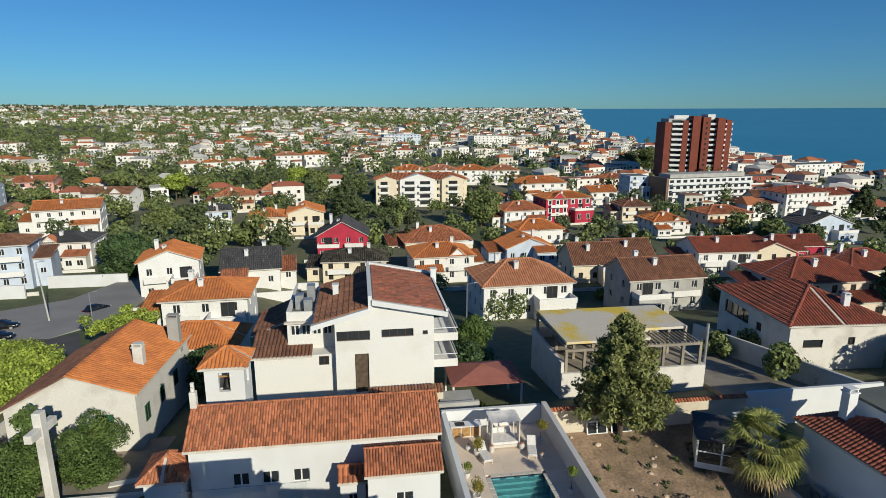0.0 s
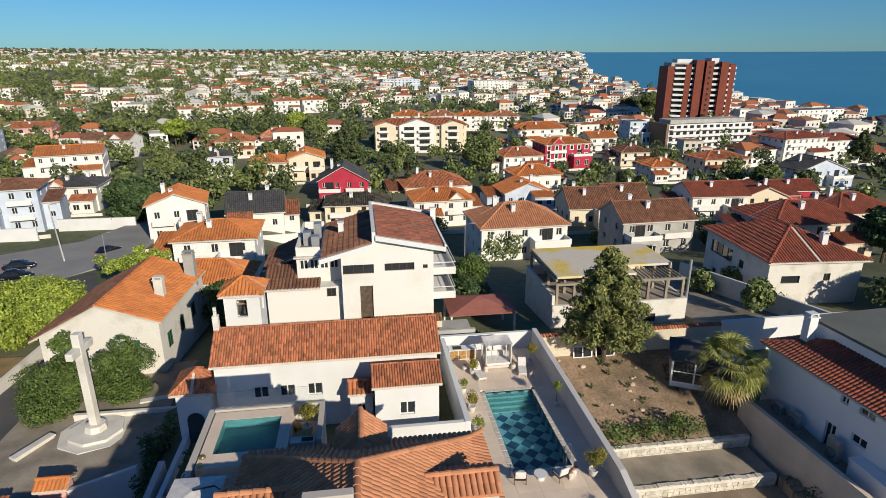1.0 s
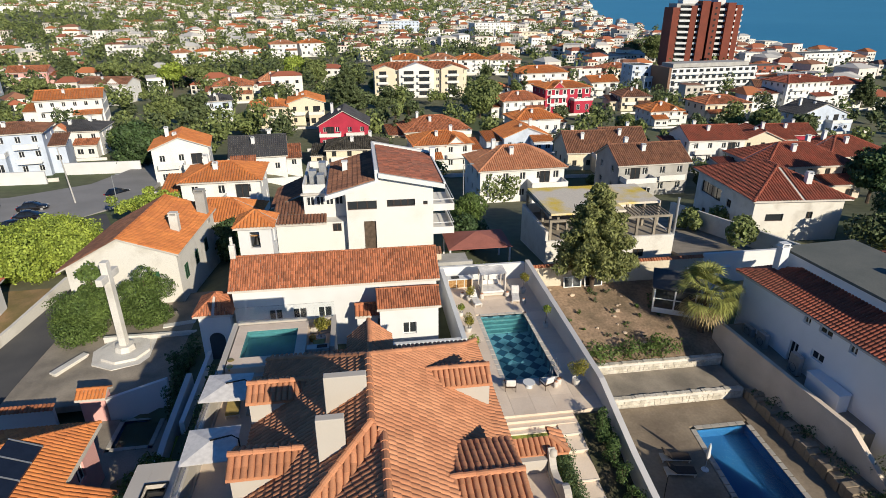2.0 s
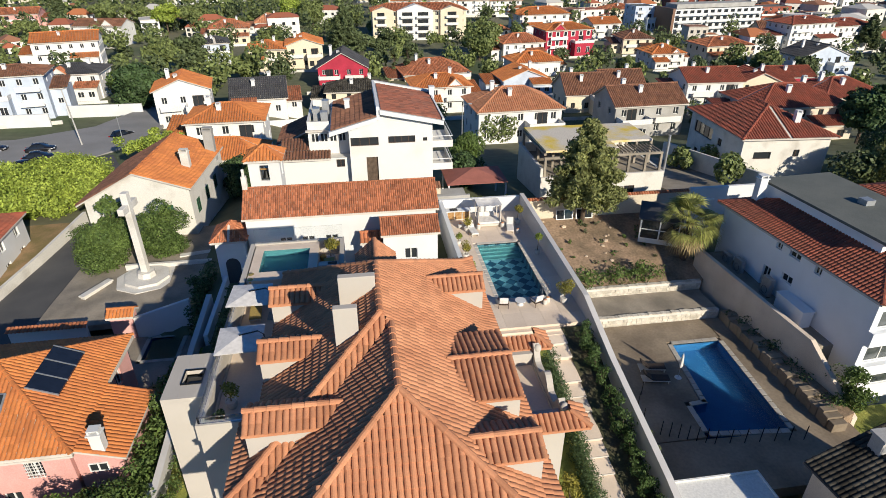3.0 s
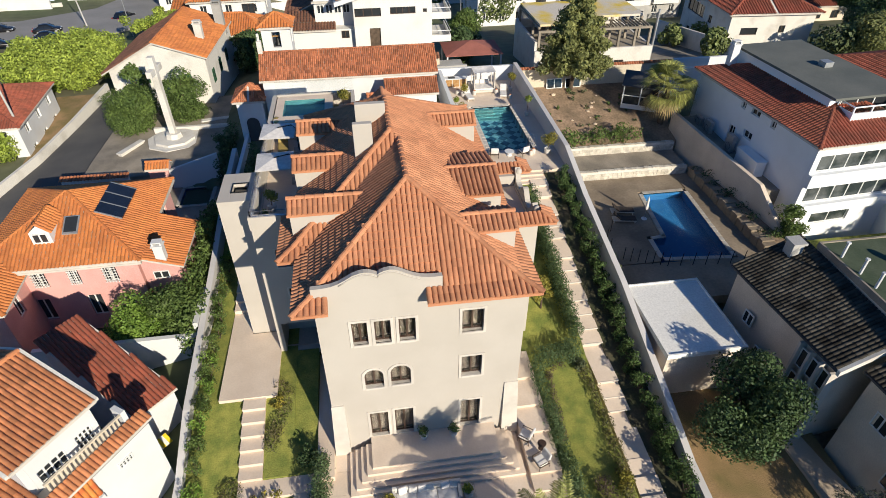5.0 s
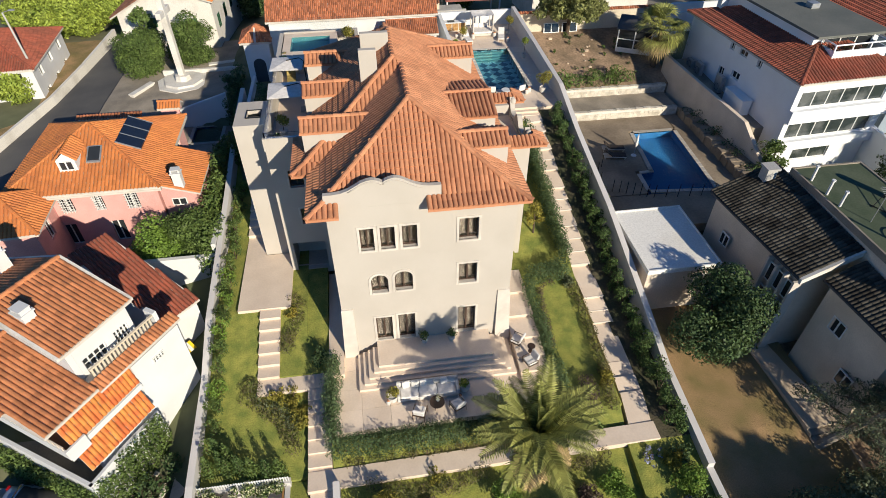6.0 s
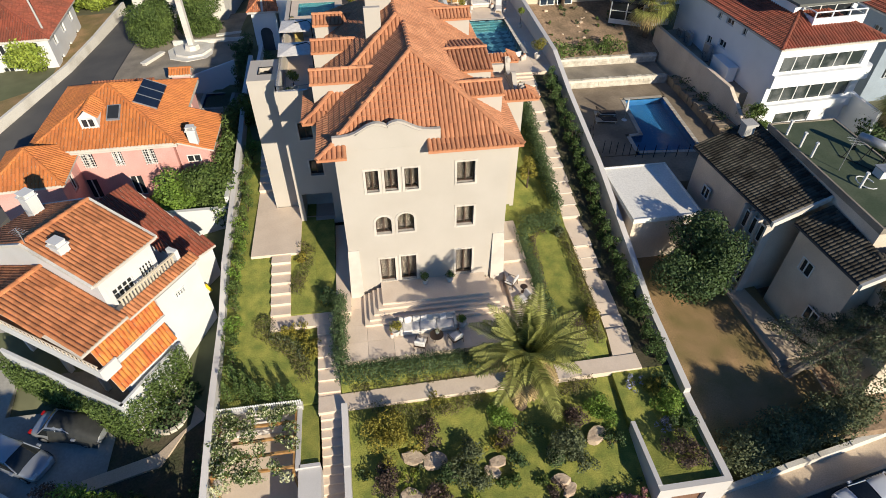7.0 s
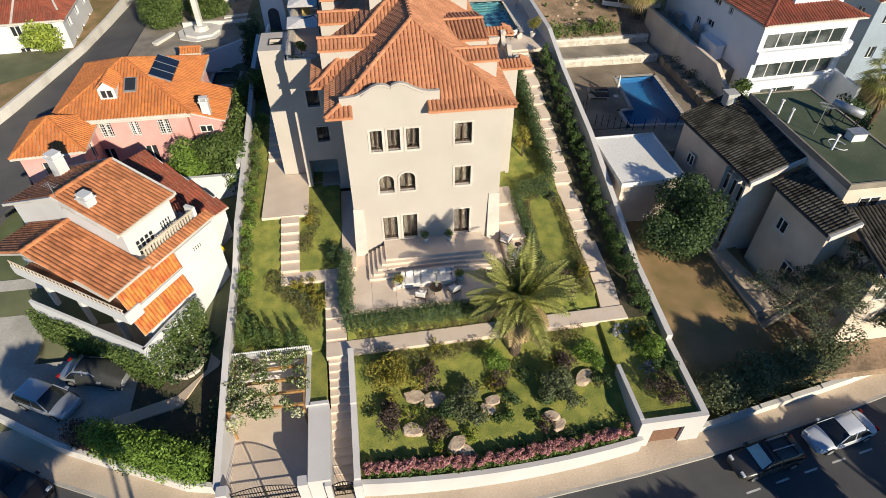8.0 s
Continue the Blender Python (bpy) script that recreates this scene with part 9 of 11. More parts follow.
part("wall_gate", Geo().prism([(-19.35, 29.4), (-15.1, 29.4), (-15.1, 29.7), (-19.35, 29.7)], -1.5, [1.7, 3.0, 3.0, 1.7]), WHITE, None, "white wall beside the pink gate pier", "wall", "structure")
blocks("back_yard", [(-21.2, -18.62, 23.8, 29.3, -1.5, 0.0), (-15.58, -13.6, 19.5, 29.3, -1.5, 0.0), (-18.617, -15.583, 20.5, 25.98, -1.5, 0.0)], CONCRETE, "concrete yard round the small pool", "yard")
hedge("boundary_hedge", "dark clipped hedge beside the white wall", [(-14.9, 28.4, 0.0), (-14.5, 31.0, 0.8), (-14.2, 34.0, 1.2)], 1.0, 2.3, LEAF_DARK, 67, 0.1, 20, 0.6)
blocks("wall_square", [(-22.6, -14.3, 37.9, 38.2, -0.5, 1.75)], OLDWHITE, "low white wall behind the stone cross", "wall")
blocks("wall_corner", [(-28.0, -22.6, 28.9, 29.2, -1.5, 1.6)], WHITE, "short white wall with tile coping", "wall")
part("wall_coping", tiles_mesh("wall_coping", [[(-28.1, 28.7, 1.62), (-22.5, 28.7, 1.62), (-22.5, 29.25, 1.85), (-28.1, 29.25, 1.85)]], 0.26, 0.4), TILE_OLD, None, "orange tile coping on the short wall", "coping", "structure")
for k, (x, y, r, h) in enumerate(((-15.0, 31.4, 0.9, 4.2), (-12.0, 29.0, 0.8, 3.6), (-13.9, 26.6, 0.8, 3.4))):
    tree("slim_conifer", "slim dark green conifer beside the white wall", x, y, 0.3, r, h, h * 0.92, LEAF_DARK, 420 + k, 16, 0.09, 26, 0.08, group="slim conifers")
pool("plunge_pool", "small shaded blue pool behind the pink house", [(-15.9, 26.3), (-15.9, 29.0), (-18.3, 29.0), (-18.3, 26.3)], 0.02, 1.0, LINER, LINER, KERB, 0.3)
blocks("wall_plant", [(-12.8, -12.5, 24.0, 33.0, -1.0, 3.4)], WHITE, "white wall beside the chapel square", "wall")

# ---- trees near by ----
def pine(name, label, x, y, z, h, r, seed, material, category="pine tree", tiers=11, dens=20, leaf=0.19):
    """A conifer with tiered drooping branches."""
    rng = np.random.RandomState(seed)
    ob = thing(name, (x, y, z), label, category)
    part("trunk", Geo().tube([(0, 0, -0.3), (0.1, 0, h * 0.5), (0, 0, h * 0.97)], [0.22, 0.14, 0.03], 8), BARK, ob)
    bl, g = [], Geo()
    for k in range(tiers):
        t = (k + 0.3) / tiers
        zz = h * (0.27 + 0.71 * t)
        rr = r * (1 - t) ** 0.75 * rng.uniform(0.85, 1.1) + 0.2
        nb = max(3, int(9 * (1 - t) + 3))
        for j in range(nb):
            a = 2 * math.pi * (j + rng.uniform(-0.3, 0.3)) / nb + k
            q = rr * rng.uniform(0.75, 1.05)
            g.tube([(0, 0, zz), (math.cos(a) * q * 0.5, math.sin(a) * q * 0.5, zz + 0.1), (math.cos(a) * q, math.sin(a) * q, zz - 0.1)], [0.05, 0.03, 0.01], 4)
            for f in (0.45, 0.72, 0.98):
                s = (0.36 + 0.22 * (1 - t)) * r / 3.2
                bl.append((math.cos(a) * q * f, math.sin(a) * q * f, zz + rng.uniform(-0.25, 0.2), s * 1.1, s * 1.1, s * 0.6))
    part("branchwork", g, BARK, ob, kind="stuff")
    v, q = blob_leaves(bl, dens, leaf, rng, 0.4)
    part("needles", quads_mesh("needles", v, q), material, ob)
    return ob


pine("pine_tree", "tall broad conifer with a bare lower trunk against the wall", 19.4, 38.2, 2.6, 10.6, 3.7, 71, LEAF_PINE, tiers=13)
tree("stone_pine", "wide bright green stone pine with a flat crown", -37.9, 58.5, -1.3, 7.6, 6.0, 5.2, LEAF_STONE, 72, 90, 0.125, 36, 0.35)
tree("pine_tree", "spreading light green pine by the junction", -31.8, 78, -2.6, 5.6, 4.6, 2.8, LEAF_STONE, 73, 26, 0.18, 18, 0.25)
for k, (x, y, z, r, h, ch, mt, lb) in enumerate([(-24.4, 39.8, 0.6, 2.9, 4.3, 4.2, LEAF, "dense round green tree beside the cross"), (-20.2, 41.2, 0.8, 2.7, 5.2, 5.0, LEAF, "dense round green tree by the old house"), (-24.6, 42.4, 0.8, 1.5, 5.6, 4.2, LEAF, "slim green tree beside the white wall"),
                                                 (16.9, -0.6, -2.1, 2.9, 6.0, 5.2, LEAF_DARK, "dense dark green garden tree beside the outbuilding"), (-15.2, 12.2, -1.2, 2.2, 3.9, 3.3, LEAF, "leafy white-flowering shrub tree below the pink house"), (-18.3, 11.9, -1.6, 2.2, 4.2, 3.7, LEAF_BRIGHT, "leafy oleander below the pink house"),
                                                 (-12.7, 20.2, 0.2, 1.2, 4.0, 3.4, LEAF, "slim green tree at the boundary wall"), (62, 48, 0, 4.2, 9, 7.5, LEAF_DARK, "tall dark conifer beside the red-roofed house"), (58, 44, 0.2, 3.2, 7, 5.5, LEAF_PINE, "dark tree beside the red-roofed house"), (10.2, 52, 1.4, 2.4, 4.2, 3.8, LEAF_DARK, "dark flowering shrub tree by the modern house"),
                                                 (12, 60, 1.0, 2.4, 4.6, 4.0, LEAF, "green tree behind the pool terrace"), (-15, 55, 0.4, 2.6, 5.0, 4.2, LEAF_DARK, "dark tree between the houses"), (-46.9, 121, -5.4, 5.4, 9.0, 8.0, LEAF_DARK, "large dark round tree by the junction"), (-51, 132, -6, 5, 7.5, 6.5, LEAF, "broad green tree behind the junction"),
                                                 (29.5, 14.8, -0.6, 1.3, 3.4, 3.0, LEAF, "leafy shrub at the retaining wall's end"), (25.5, 39.9, 2, 1.2, 2.4, 2.0, LEAF, "shrub against the yard wall"), (74, 66, -0.5, 4.0, 8, 6.5, LEAF_DARK, "dark tree behind the red roofs"), (84, 70, -1, 4.5, 8, 7, LEAF_DARK, "dark tree at the roadside")]):
    tree("tree", lb, x, y, z, r, h, ch, mt, 200 + k, 20 if r < 3 else 26, 0.095 if r < 3.5 else 0.17, 46 if r < 3.5 else 14, 0.1 + 0.03 * r)
hedge("oleander_hedge", "loose oleander hedge along the street wall", [(14.6, -11.6, -3.7), (18.5, -11.0, -3.6), (23.6, -10.0, -3.4)], 2.0, 2.5, LEAF_OLIVE, 51, 0.085, 40, 0.6, uneven=0.3)
hedge("street_hedge", "clipped green hedge along the street", [(-20.6, -8.9, -4.8), (-18.5, -9.9, -4.8), (-14.3, -11.65, -4.85)], 1.55, 2.75, LEAF_BRIGHT, 52, 0.085, 46, 0.5, uneven=0.1)
hedge("bronze_hedge", "bronze-leaved end of the street hedge", [(-22.4, -8.05, -4.75), (-20.7, -8.85, -4.8)], 1.3, 1.9, LEAF_PURPLE, 59, 0.085, 46, 0.5, uneven=0.15)
hedge("ivy_hedge", "ivy-covered bank round the white patio wall", [(-26.5, -0.1, -4.6), (-22.4, -2.6, -4.6), (-18.05, -5.25, -4.4), (-16.75, -3.15, -4.1), (-15.5, -1.2, -4.0)], 0.66, 3.0, LEAF, 53, 0.075, 48, 0.4, uneven=0.12)
hedge("bed_planting", "dense dark shrubs in the shaded bed", [(-17.2, -5.0, -4.2), (-15.4, -3.6, -3.8), (-14.9, -2.0, -3.4)], 1.1, 1.0, LEAF_DARK, 57, 0.1, 22, 0.6, uneven=0.5)
hedge("bed_planting", "dark shrubs behind the street hedge", [(-18.6, -8.6, -4.6), (-16.2, -9.3, -4.6), (-14.1, -10.2, -4.6), (-14.0, -7.0, -4.2)], 0.9, 0.9, LEAF_DARK, 58, 0.1, 18, 0.6, uneven=0.4)
hedge("yard_hedge", "row of green bushes at the yard's edge", [(14.8, 29.0, 0.6), (17, 29.9, 1.1), (23.5, 30.1, 1.2)], 1.3, 1.4, LEAF, 54, 0.11, 18, 0.8, uneven=0.4)
hedge("court_planting", "weedy green planting at the foot of the wall", [(14.6, 12, -0.5), (14.8, 26, -0.2)], 0.7, 0.9, LEAF_OLIVE, 55, 0.1, 12, 1.0, uneven=0.5)
hedge("wall_climber", "green bushes at the low end of the retaining wall", [(29.7, 18.0, 0.4), (29.9, 16.0, 0.0), (29.9, 14.2, -0.6)], 1.3, 1.9, LEAF_DARK, 56, 0.09, 12, 1.6, uneven=0.5)
WL = thing("garden_pond", (-16.7, -3.9, -4.15), "small round pond with a rim of pale stones", "pond")
part("water", Geo().lathe(0, 0, [(0.9, -0.2), (0.9, 0.02), (0.01, 0.02)], 18), PANE, WL)
for k in range(17):
    a = 2 * math.pi * k / 17
    part("rim_stone", Geo().prism([(math.cos(a + d) * q, math.sin(a + d) * q) for d, q in ((-0.16, 0.9), (-0.16, 1.16), (0.16, 1.2), (0.16, 0.92))], -0.2, 0.14 + 0.05 * math.sin(k * 2.7)), WALLSTONE, WL, bevel=0.02)
# unseen umbrella pines across the street, placed to shade court, pavement and dry lawn
for k, (x, y, r, h, ch) in enumerate(((-16.0, -25.3, 1.7, 12.3, 1.5), (-13.4, -22.6, 1.4, 12.4, 1.3), (-10.9, -29.3, 1.8, 12.4, 1.5), (-13.2, -31.8, 2.3, 12.6, 1.7), (21.8, -24.0, 2.3, 6.6, 3.2), (26.4, -31.0, 2.6, 14.0, 2.4), (29.2, -32.2, 2.6, 14.0, 2.4), (32.0, -30.5, 3.2, 8.5, 4.5), (16.0, -30.0, 2.6, 6.5, 3.5))):
    tree("street_tree", "unseen umbrella pine across the street, added for its shade", x, y, -5.4, r, h, ch, LEAF_PINE, 400 + k, 22, 0.3, 12, 0.11, group="street trees")
# unseen trees, added to cast shade on the lawn below the white house
for k, (x, y, r, h) in enumerate(((38.6, 0.4, 2.8, 8.0), (36.0, -3.0, 2.8, 8.0), (41.5, 3.0, 2.6, 7.5))):
    tree("garden_tree", "unseen evergreen tree added beyond the flat-roofed building for its shade", x, y, -2.6, r, h, h * 0.75, LEAF_DARK, 240 + k, 22, 0.2, 14, 0.18, group="evergreen trees")
blocks("wall_east", [(39.8, 40.1, 13.4, 23.5, -2.5, 2.0)], BRIGHTWHITE, "white garden wall beyond the white house", "wall")
hedge("garden_hedge", "dark shrubs beyond the flat-roofed building", [(31.5, 9.5, -1.6), (35, 8.5, -1.6), (39, 10.5, -1.6), (41, 15, -1.4)], 2.2, 1.8, LEAF_DARK, 59, 0.14, 14, 0.9, uneven=0.4)
slope("shaded_lawn", 29.5, 39.7, [(4.0, -2.2), (10, -1.7), (15.5, -1.2)], 0.6, GRASS, "shaded lawn below the white house")
rng = np.random.RandomState(77)
for k in range(34):
    x, y = rng.uniform(14.4, 25.4), rng.uniform(30.8, 38.2)
    shrub("weed_clump", "ragged green weeds on bare earth", x, y, float(np.interp(y, [29.4, 32, 38.9], [1.05, 1.9, 3.2])), rng.uniform(0.2, 0.5), rng.uniform(0.2, 0.5), LEAF_OLIVE if k % 2 else LEAF, 500 + k, 0.08, 26, 4, "weeds", "yard weeds")
hedge("lane_hedge", "leafy hedge between the tower and the pink house", [(-14.3, 9.5, -0.6), (-14.3, 16.0, 0.6), (-14.2, 22.5, 1.4)], 1.2, 2.1, LEAF, 66, 0.11, 22, 0.8, uneven=0.35)
# back street behind the yard, with its long retaining wall
strip("back_street", [(33.2, 40.8, 2.4), (33.4, 52, 0.95), (33.6, 64, -0.45)], [(43.6, 40.8, 2.4), (42.0, 52, 0.95), (40.0, 64, -0.45)], 0.8, CONCRETE, "worn concrete back street", "road")
g = Geo()
for (xa, ya, za), (xb, yb, zb) in (((43.9, 41.0, 4.2), (42.3, 51.0, 3.3)), ((42.3, 51.0, 3.3), (40.3, 62.5, 2.2))):
    g.prism([(xa, ya), (xa + 0.35, ya), (xb + 0.35, yb), (xb, yb)], -1.5, [za, za, zb, zb])
part("wall_back_street", g, OLDWHITE, None, "long weathered retaining wall along the back street", "wall", "structure")
blocks("wall_corner_yard", [(31.0, 43.6, 39.5, 39.8, 0.5, 5.2)], WHITE, "white boundary wall behind the white house", "wall")
hedge("street_shrubs", "green shrubs along the retaining wall", [(45.0, 41.5, 2.4), (43.2, 52, 1.2)], 1.2, 1.6, LEAF, 68, 0.14, 14, 2.2, uneven=0.5)
tree("tree", "dark ragged tree in the shaded yard", 26.6, -8.9, -3.2, 1.7, 5.2, 3.0, LEAF_CEDAR, 231, 14, 0.085, 34, 0.14)
tree("garden_tree", "small rounded lime-green tree beside the red-tiled house", -36.6, 36.5, -0.4, 2.2, 3.6, 3.2, LEAF_STONE, 232, 16, 0.12, 24, 0.15)
strip("verge", [(-47, 12, -1.9), (-44, 30, -0.6), (-41, 52, -0.2)], [(-41.0, 14, -1.6), (-34.9, 30, -0.1), (-31.9, 51, 0.45)], 0.5, DRYGRASS, "rough grass verge behind the lane wall", "verge")
rng = np.random.RandomState(78)
for k in range(18):
    x, y = rng.uniform(14.2, 24.5), rng.uniform(30.6, 38.4)
    s = rng.uniform(0.12, 0.32)
    bm = bmesh.new()
    bmesh.ops.create_icosphere(bm, subdivisions=1, radius=s)
    for v in bm.verts:
        v.co = Vector((v.co.x * rng.uniform(0.8, 1.3), v.co.y * rng.uniform(0.7, 1.1), v.co.z * 0.6 * rng.uniform(0.8, 1.1)))
    me = bpy.data.meshes.new("rubble_stone")
    bm.to_mesh(me)
    bm.free()
    me.materials.append(ROCK)
    ob = new("rubble_stone", me)
    ob.matrix_basis = pose(x, y, float(np.interp(y, [29.4, 32, 38.9], [1.05, 1.9, 3.2])) + s * 0.2, 0, 0, rng.uniform(0, 180))
    tagged(ob, "loose brown stone lying on bare earth", "stone", "yard rubble")
# ---- the town beyond: simple houses and tree clumps, too many to tell apart ----
def in_town(x, y):
    shore = np.interp(y, [-5000, 430, 990, 4565, 6000], [420, 440, 470, 1780, 2300])
    return x < shore - 70


def far_houses(count, d0, d1, size, seed, name, wall_m, roof_m, label, green=0.0, flat=0.25):
    """Boxes with hipped roofs scattered over the land, joined into one mesh of walls and one of roofs."""
    rng = np.random.RandomState(seed)
    d = np.sqrt(rng.uniform(d0 ** 2, d1 ** 2, count))
    a = rng.uniform(radians(-62), radians(66), count)
    x, y = d * np.sin(a), d * np.cos(a)
    keep = in_town(x, y)
    dens = 0.5 + 0.5 * np.sin(x * 0.006 + 1.3) * np.sin(y * 0.005 + 0.4)
    keep &= rng.uniform(0, 1, count) > green * dens * np.clip(1.2 - (x / np.maximum(d, 1)) * 2.0, 0, 1)
    for xa, xb, yf, dep in [(r[0], r[1], r[2], r[5]) for r in ROUND] + [(5, 50, 248, 30), (138, 190, 250, 30), (175, 225, 315, 40), (-92, -40, 70, 55)]:
        keep &= ~((x > xa - 8) & (x < xb + 8) & (y > yf - 22) & (y < yf + dep + 8))
    x, y = x[keep], y[keep]
    n = len(x)
    z = land(x, y) - 1.0
    w, dp = (size * rng.uniform(0.7, 1.4, n) for _ in range(2))
    h = rng.choice([4.0, 6.5, 7.0, 9.5], n, p=[0.2, 0.4, 0.25, 0.15]) * rng.uniform(0.9, 1.15, n) + 1.0
    rise = np.where(rng.uniform(0, 1, n) < flat, 0.06, rng.uniform(1.2, 2.4, n))
    rot = rng.normal(0.1, 0.35, n)
    # lower wings against some of the houses
    sel = rng.uniform(0, 1, n) < 0.75
    sg = rng.choice([-1.0, 1.0], n)
    u, v = sg * w * 0.62, -dp * rng.uniform(0.0, 0.45, n)
    wx, wy = x + np.cos(rot) * u - np.sin(rot) * v, y + np.sin(rot) * u + np.cos(rot) * v
    x, y, z = (np.concatenate([a, b[sel]]) for a, b in ((x, wx), (y, wy), (z, z)))
    w, dp, h = (np.concatenate([a, a[sel] * k]) for a, k in ((w, 0.6), (dp, 0.75), (h, 0.68)))
    rise = np.concatenate([rise, np.where(rng.uniform(0, 1, sel.sum()) < 0.5, 0.06, rise[sel] * 0.7)])
    rot = np.concatenate([rot, rot[sel]])
    n = len(x)
    c, s = np.cos(rot), np.sin(rot)

    def at(u, v, zz):
        return np.stack([x + c * u - s * v, y + s * u + c * v, z + zz], -1)

    hw, hd = w / 2, dp / 2
    cor = [(-hw, -hd), (hw, -hd), (hw, hd), (-hw, hd)]
    walls = np.stack([at(u, v, 0 * h) for u, v in cor] + [at(u, v, h) for u, v in cor], 1)
    o = 0.35
    roof = np.stack([at(u * (1 + o / hw), v * (1 + o / hd), h - 0.1) for u, v in cor] + [at(-hw * 0.45, 0 * hd, h + rise), at(hw * 0.45, 0 * hd, h + rise)], 1)
    qw = np.array([[0, 1, 5, 4], [1, 2, 6, 5], [2, 3, 7, 6], [3, 0, 4, 7]])
    base8, base6 = (np.arange(n) * 8)[:, None, None], (np.arange(n) * 6)[:, None, None]
    ob = part(name, quads_mesh(name, walls.reshape(-1, 3), (base8 + qw[None]).reshape(-1, 4)), wall_m, None, label, "town houses", "stuff")
    rt = (base6 + np.array([[0, 1, 5], [0, 5, 4], [2, 3, 4], [2, 4, 5], [1, 2, 5], [3, 0, 4]])[None]).reshape(-1, 3)
    part("roofs", quads_mesh("roofs", roof.reshape(-1, 3), rt), roof_m, ob, kind="stuff")
    # dark window marks set into the fronts
    k = np.arange(n)
    vs = []
    for fu in (-0.32, 0.0, 0.32):
        for fz in (0.42, 0.76):
            u0 = w * fu
            vs.append(np.stack([at(u0 - 0.6, -hd - 0.04, h * fz - 0.6), at(u0 + 0.6, -hd - 0.04, h * fz - 0.6), at(u0 + 0.6, -hd - 0.04, h * fz + 0.6), at(u0 - 0.6, -hd - 0.04, h * fz + 0.6)], 1))
    for fv in (-0.25, 0.2):
        for fz in (0.42, 0.76):
            v0 = dp * fv
            vs.append(np.stack([at(hw + 0.04, v0 - 0.5, h * fz - 0.6), at(hw + 0.04, v0 + 0.5, h * fz - 0.6), at(hw + 0.04, v0 + 0.5, h * fz + 0.6), at(hw + 0.04, v0 - 0.5, h * fz + 0.6)], 1))
    v = np.concatenate(vs).reshape(-1, 3)
    part("windows", quads_mesh("windows", v, np.arange(len(v)).reshape(-1, 4)), PANE, ob, kind="stuff")


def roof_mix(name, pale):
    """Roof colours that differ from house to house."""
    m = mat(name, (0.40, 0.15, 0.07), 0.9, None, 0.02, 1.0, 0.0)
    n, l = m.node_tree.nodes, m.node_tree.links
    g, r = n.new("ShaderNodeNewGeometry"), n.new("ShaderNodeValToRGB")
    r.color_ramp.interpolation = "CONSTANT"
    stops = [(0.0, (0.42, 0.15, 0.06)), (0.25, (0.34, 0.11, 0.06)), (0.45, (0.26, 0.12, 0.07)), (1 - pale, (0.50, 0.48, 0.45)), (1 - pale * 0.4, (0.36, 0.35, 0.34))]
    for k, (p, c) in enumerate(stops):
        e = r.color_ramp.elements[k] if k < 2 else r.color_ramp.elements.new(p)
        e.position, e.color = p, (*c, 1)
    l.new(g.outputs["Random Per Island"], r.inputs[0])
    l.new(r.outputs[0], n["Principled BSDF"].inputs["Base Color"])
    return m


FARWALL = mat("town_walls", (0.70, 0.69, 0.675), 0.9, (0.62, 0.57, 0.49), 0.02, 1.0, 0.0, island=0.18)
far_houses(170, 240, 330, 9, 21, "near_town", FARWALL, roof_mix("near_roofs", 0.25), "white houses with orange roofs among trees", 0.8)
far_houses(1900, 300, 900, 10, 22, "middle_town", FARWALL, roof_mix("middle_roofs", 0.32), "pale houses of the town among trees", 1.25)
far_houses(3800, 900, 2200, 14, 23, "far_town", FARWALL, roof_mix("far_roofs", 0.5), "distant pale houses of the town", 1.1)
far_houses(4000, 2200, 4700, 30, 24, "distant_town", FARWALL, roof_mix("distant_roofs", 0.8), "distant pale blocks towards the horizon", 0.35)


def far_trees(count, d0, d1, r0, r1, leaves, seed, name, material, label, left_bias=0.0, leaf=0.5):
    """Tree crowns as loose balls of large leaf clumps on short trunks."""
    rng = np.random.RandomState(seed)
    d = np.sqrt(rng.uniform(d0 ** 2, d1 ** 2, count))
    a = rng.uniform(radians(-62), radians(64), count)
    x, y = d * np.sin(a), d * np.cos(a)
    keep = in_town(x, y) & (rng.uniform(0, 1, count) > left_bias * np.clip((x / d + 0.15) * 1.6, 0, 0.9))
    for xa, xb, yf, dep in [(r[0], r[1], r[2], r[5]) for r in ROUND] + [(5, 50, 248, 18), (138, 190, 250, 22), (175, 225, 318, 30), (-62, -36, 76, 42), (-92, -58, 80, 36)]:
        keep &= ~((x > xa - 4) & (x < xb + 4) & (y > yf - 7) & (y < yf + dep + 3))
    x, y, d = x[keep], y[keep], d[keep]
    n = len(x)
    z = land(x, y)
    r = rng.uniform(r0, r1, n)
    tall = rng.uniform(0.7, 1.5, n)
    cl = 5
    cs, ns = [], []
    for k in range(cl):
        off = rng.normal(0, 0.30, (n, 3)) * np.stack([r, r, r * tall * 0.7], -1)
        c = np.stack([x, y, z + r * tall * 1.05], -1) + off
        m = leaves // cl
        dd = rng.normal(0, 1, (n, m, 3))
        dd /= np.linalg.norm(dd, axis=2)[:, :, None]
        p = c[:, None] + dd * (r * rng.uniform(0.5, 0.72, n))[:, None, None] * rng.uniform(0.8, 1.05, (n, m, 1))
        cs.append(p.reshape(-1, 3))
        ns.append(dd.reshape(-1, 3))
    size = leaf
    v, q = leaf_quads(np.concatenate(cs), np.concatenate(ns), size, 0.7, rng)
    part(name, quads_mesh(name, v, q), material, None, label, "trees", "stuff")


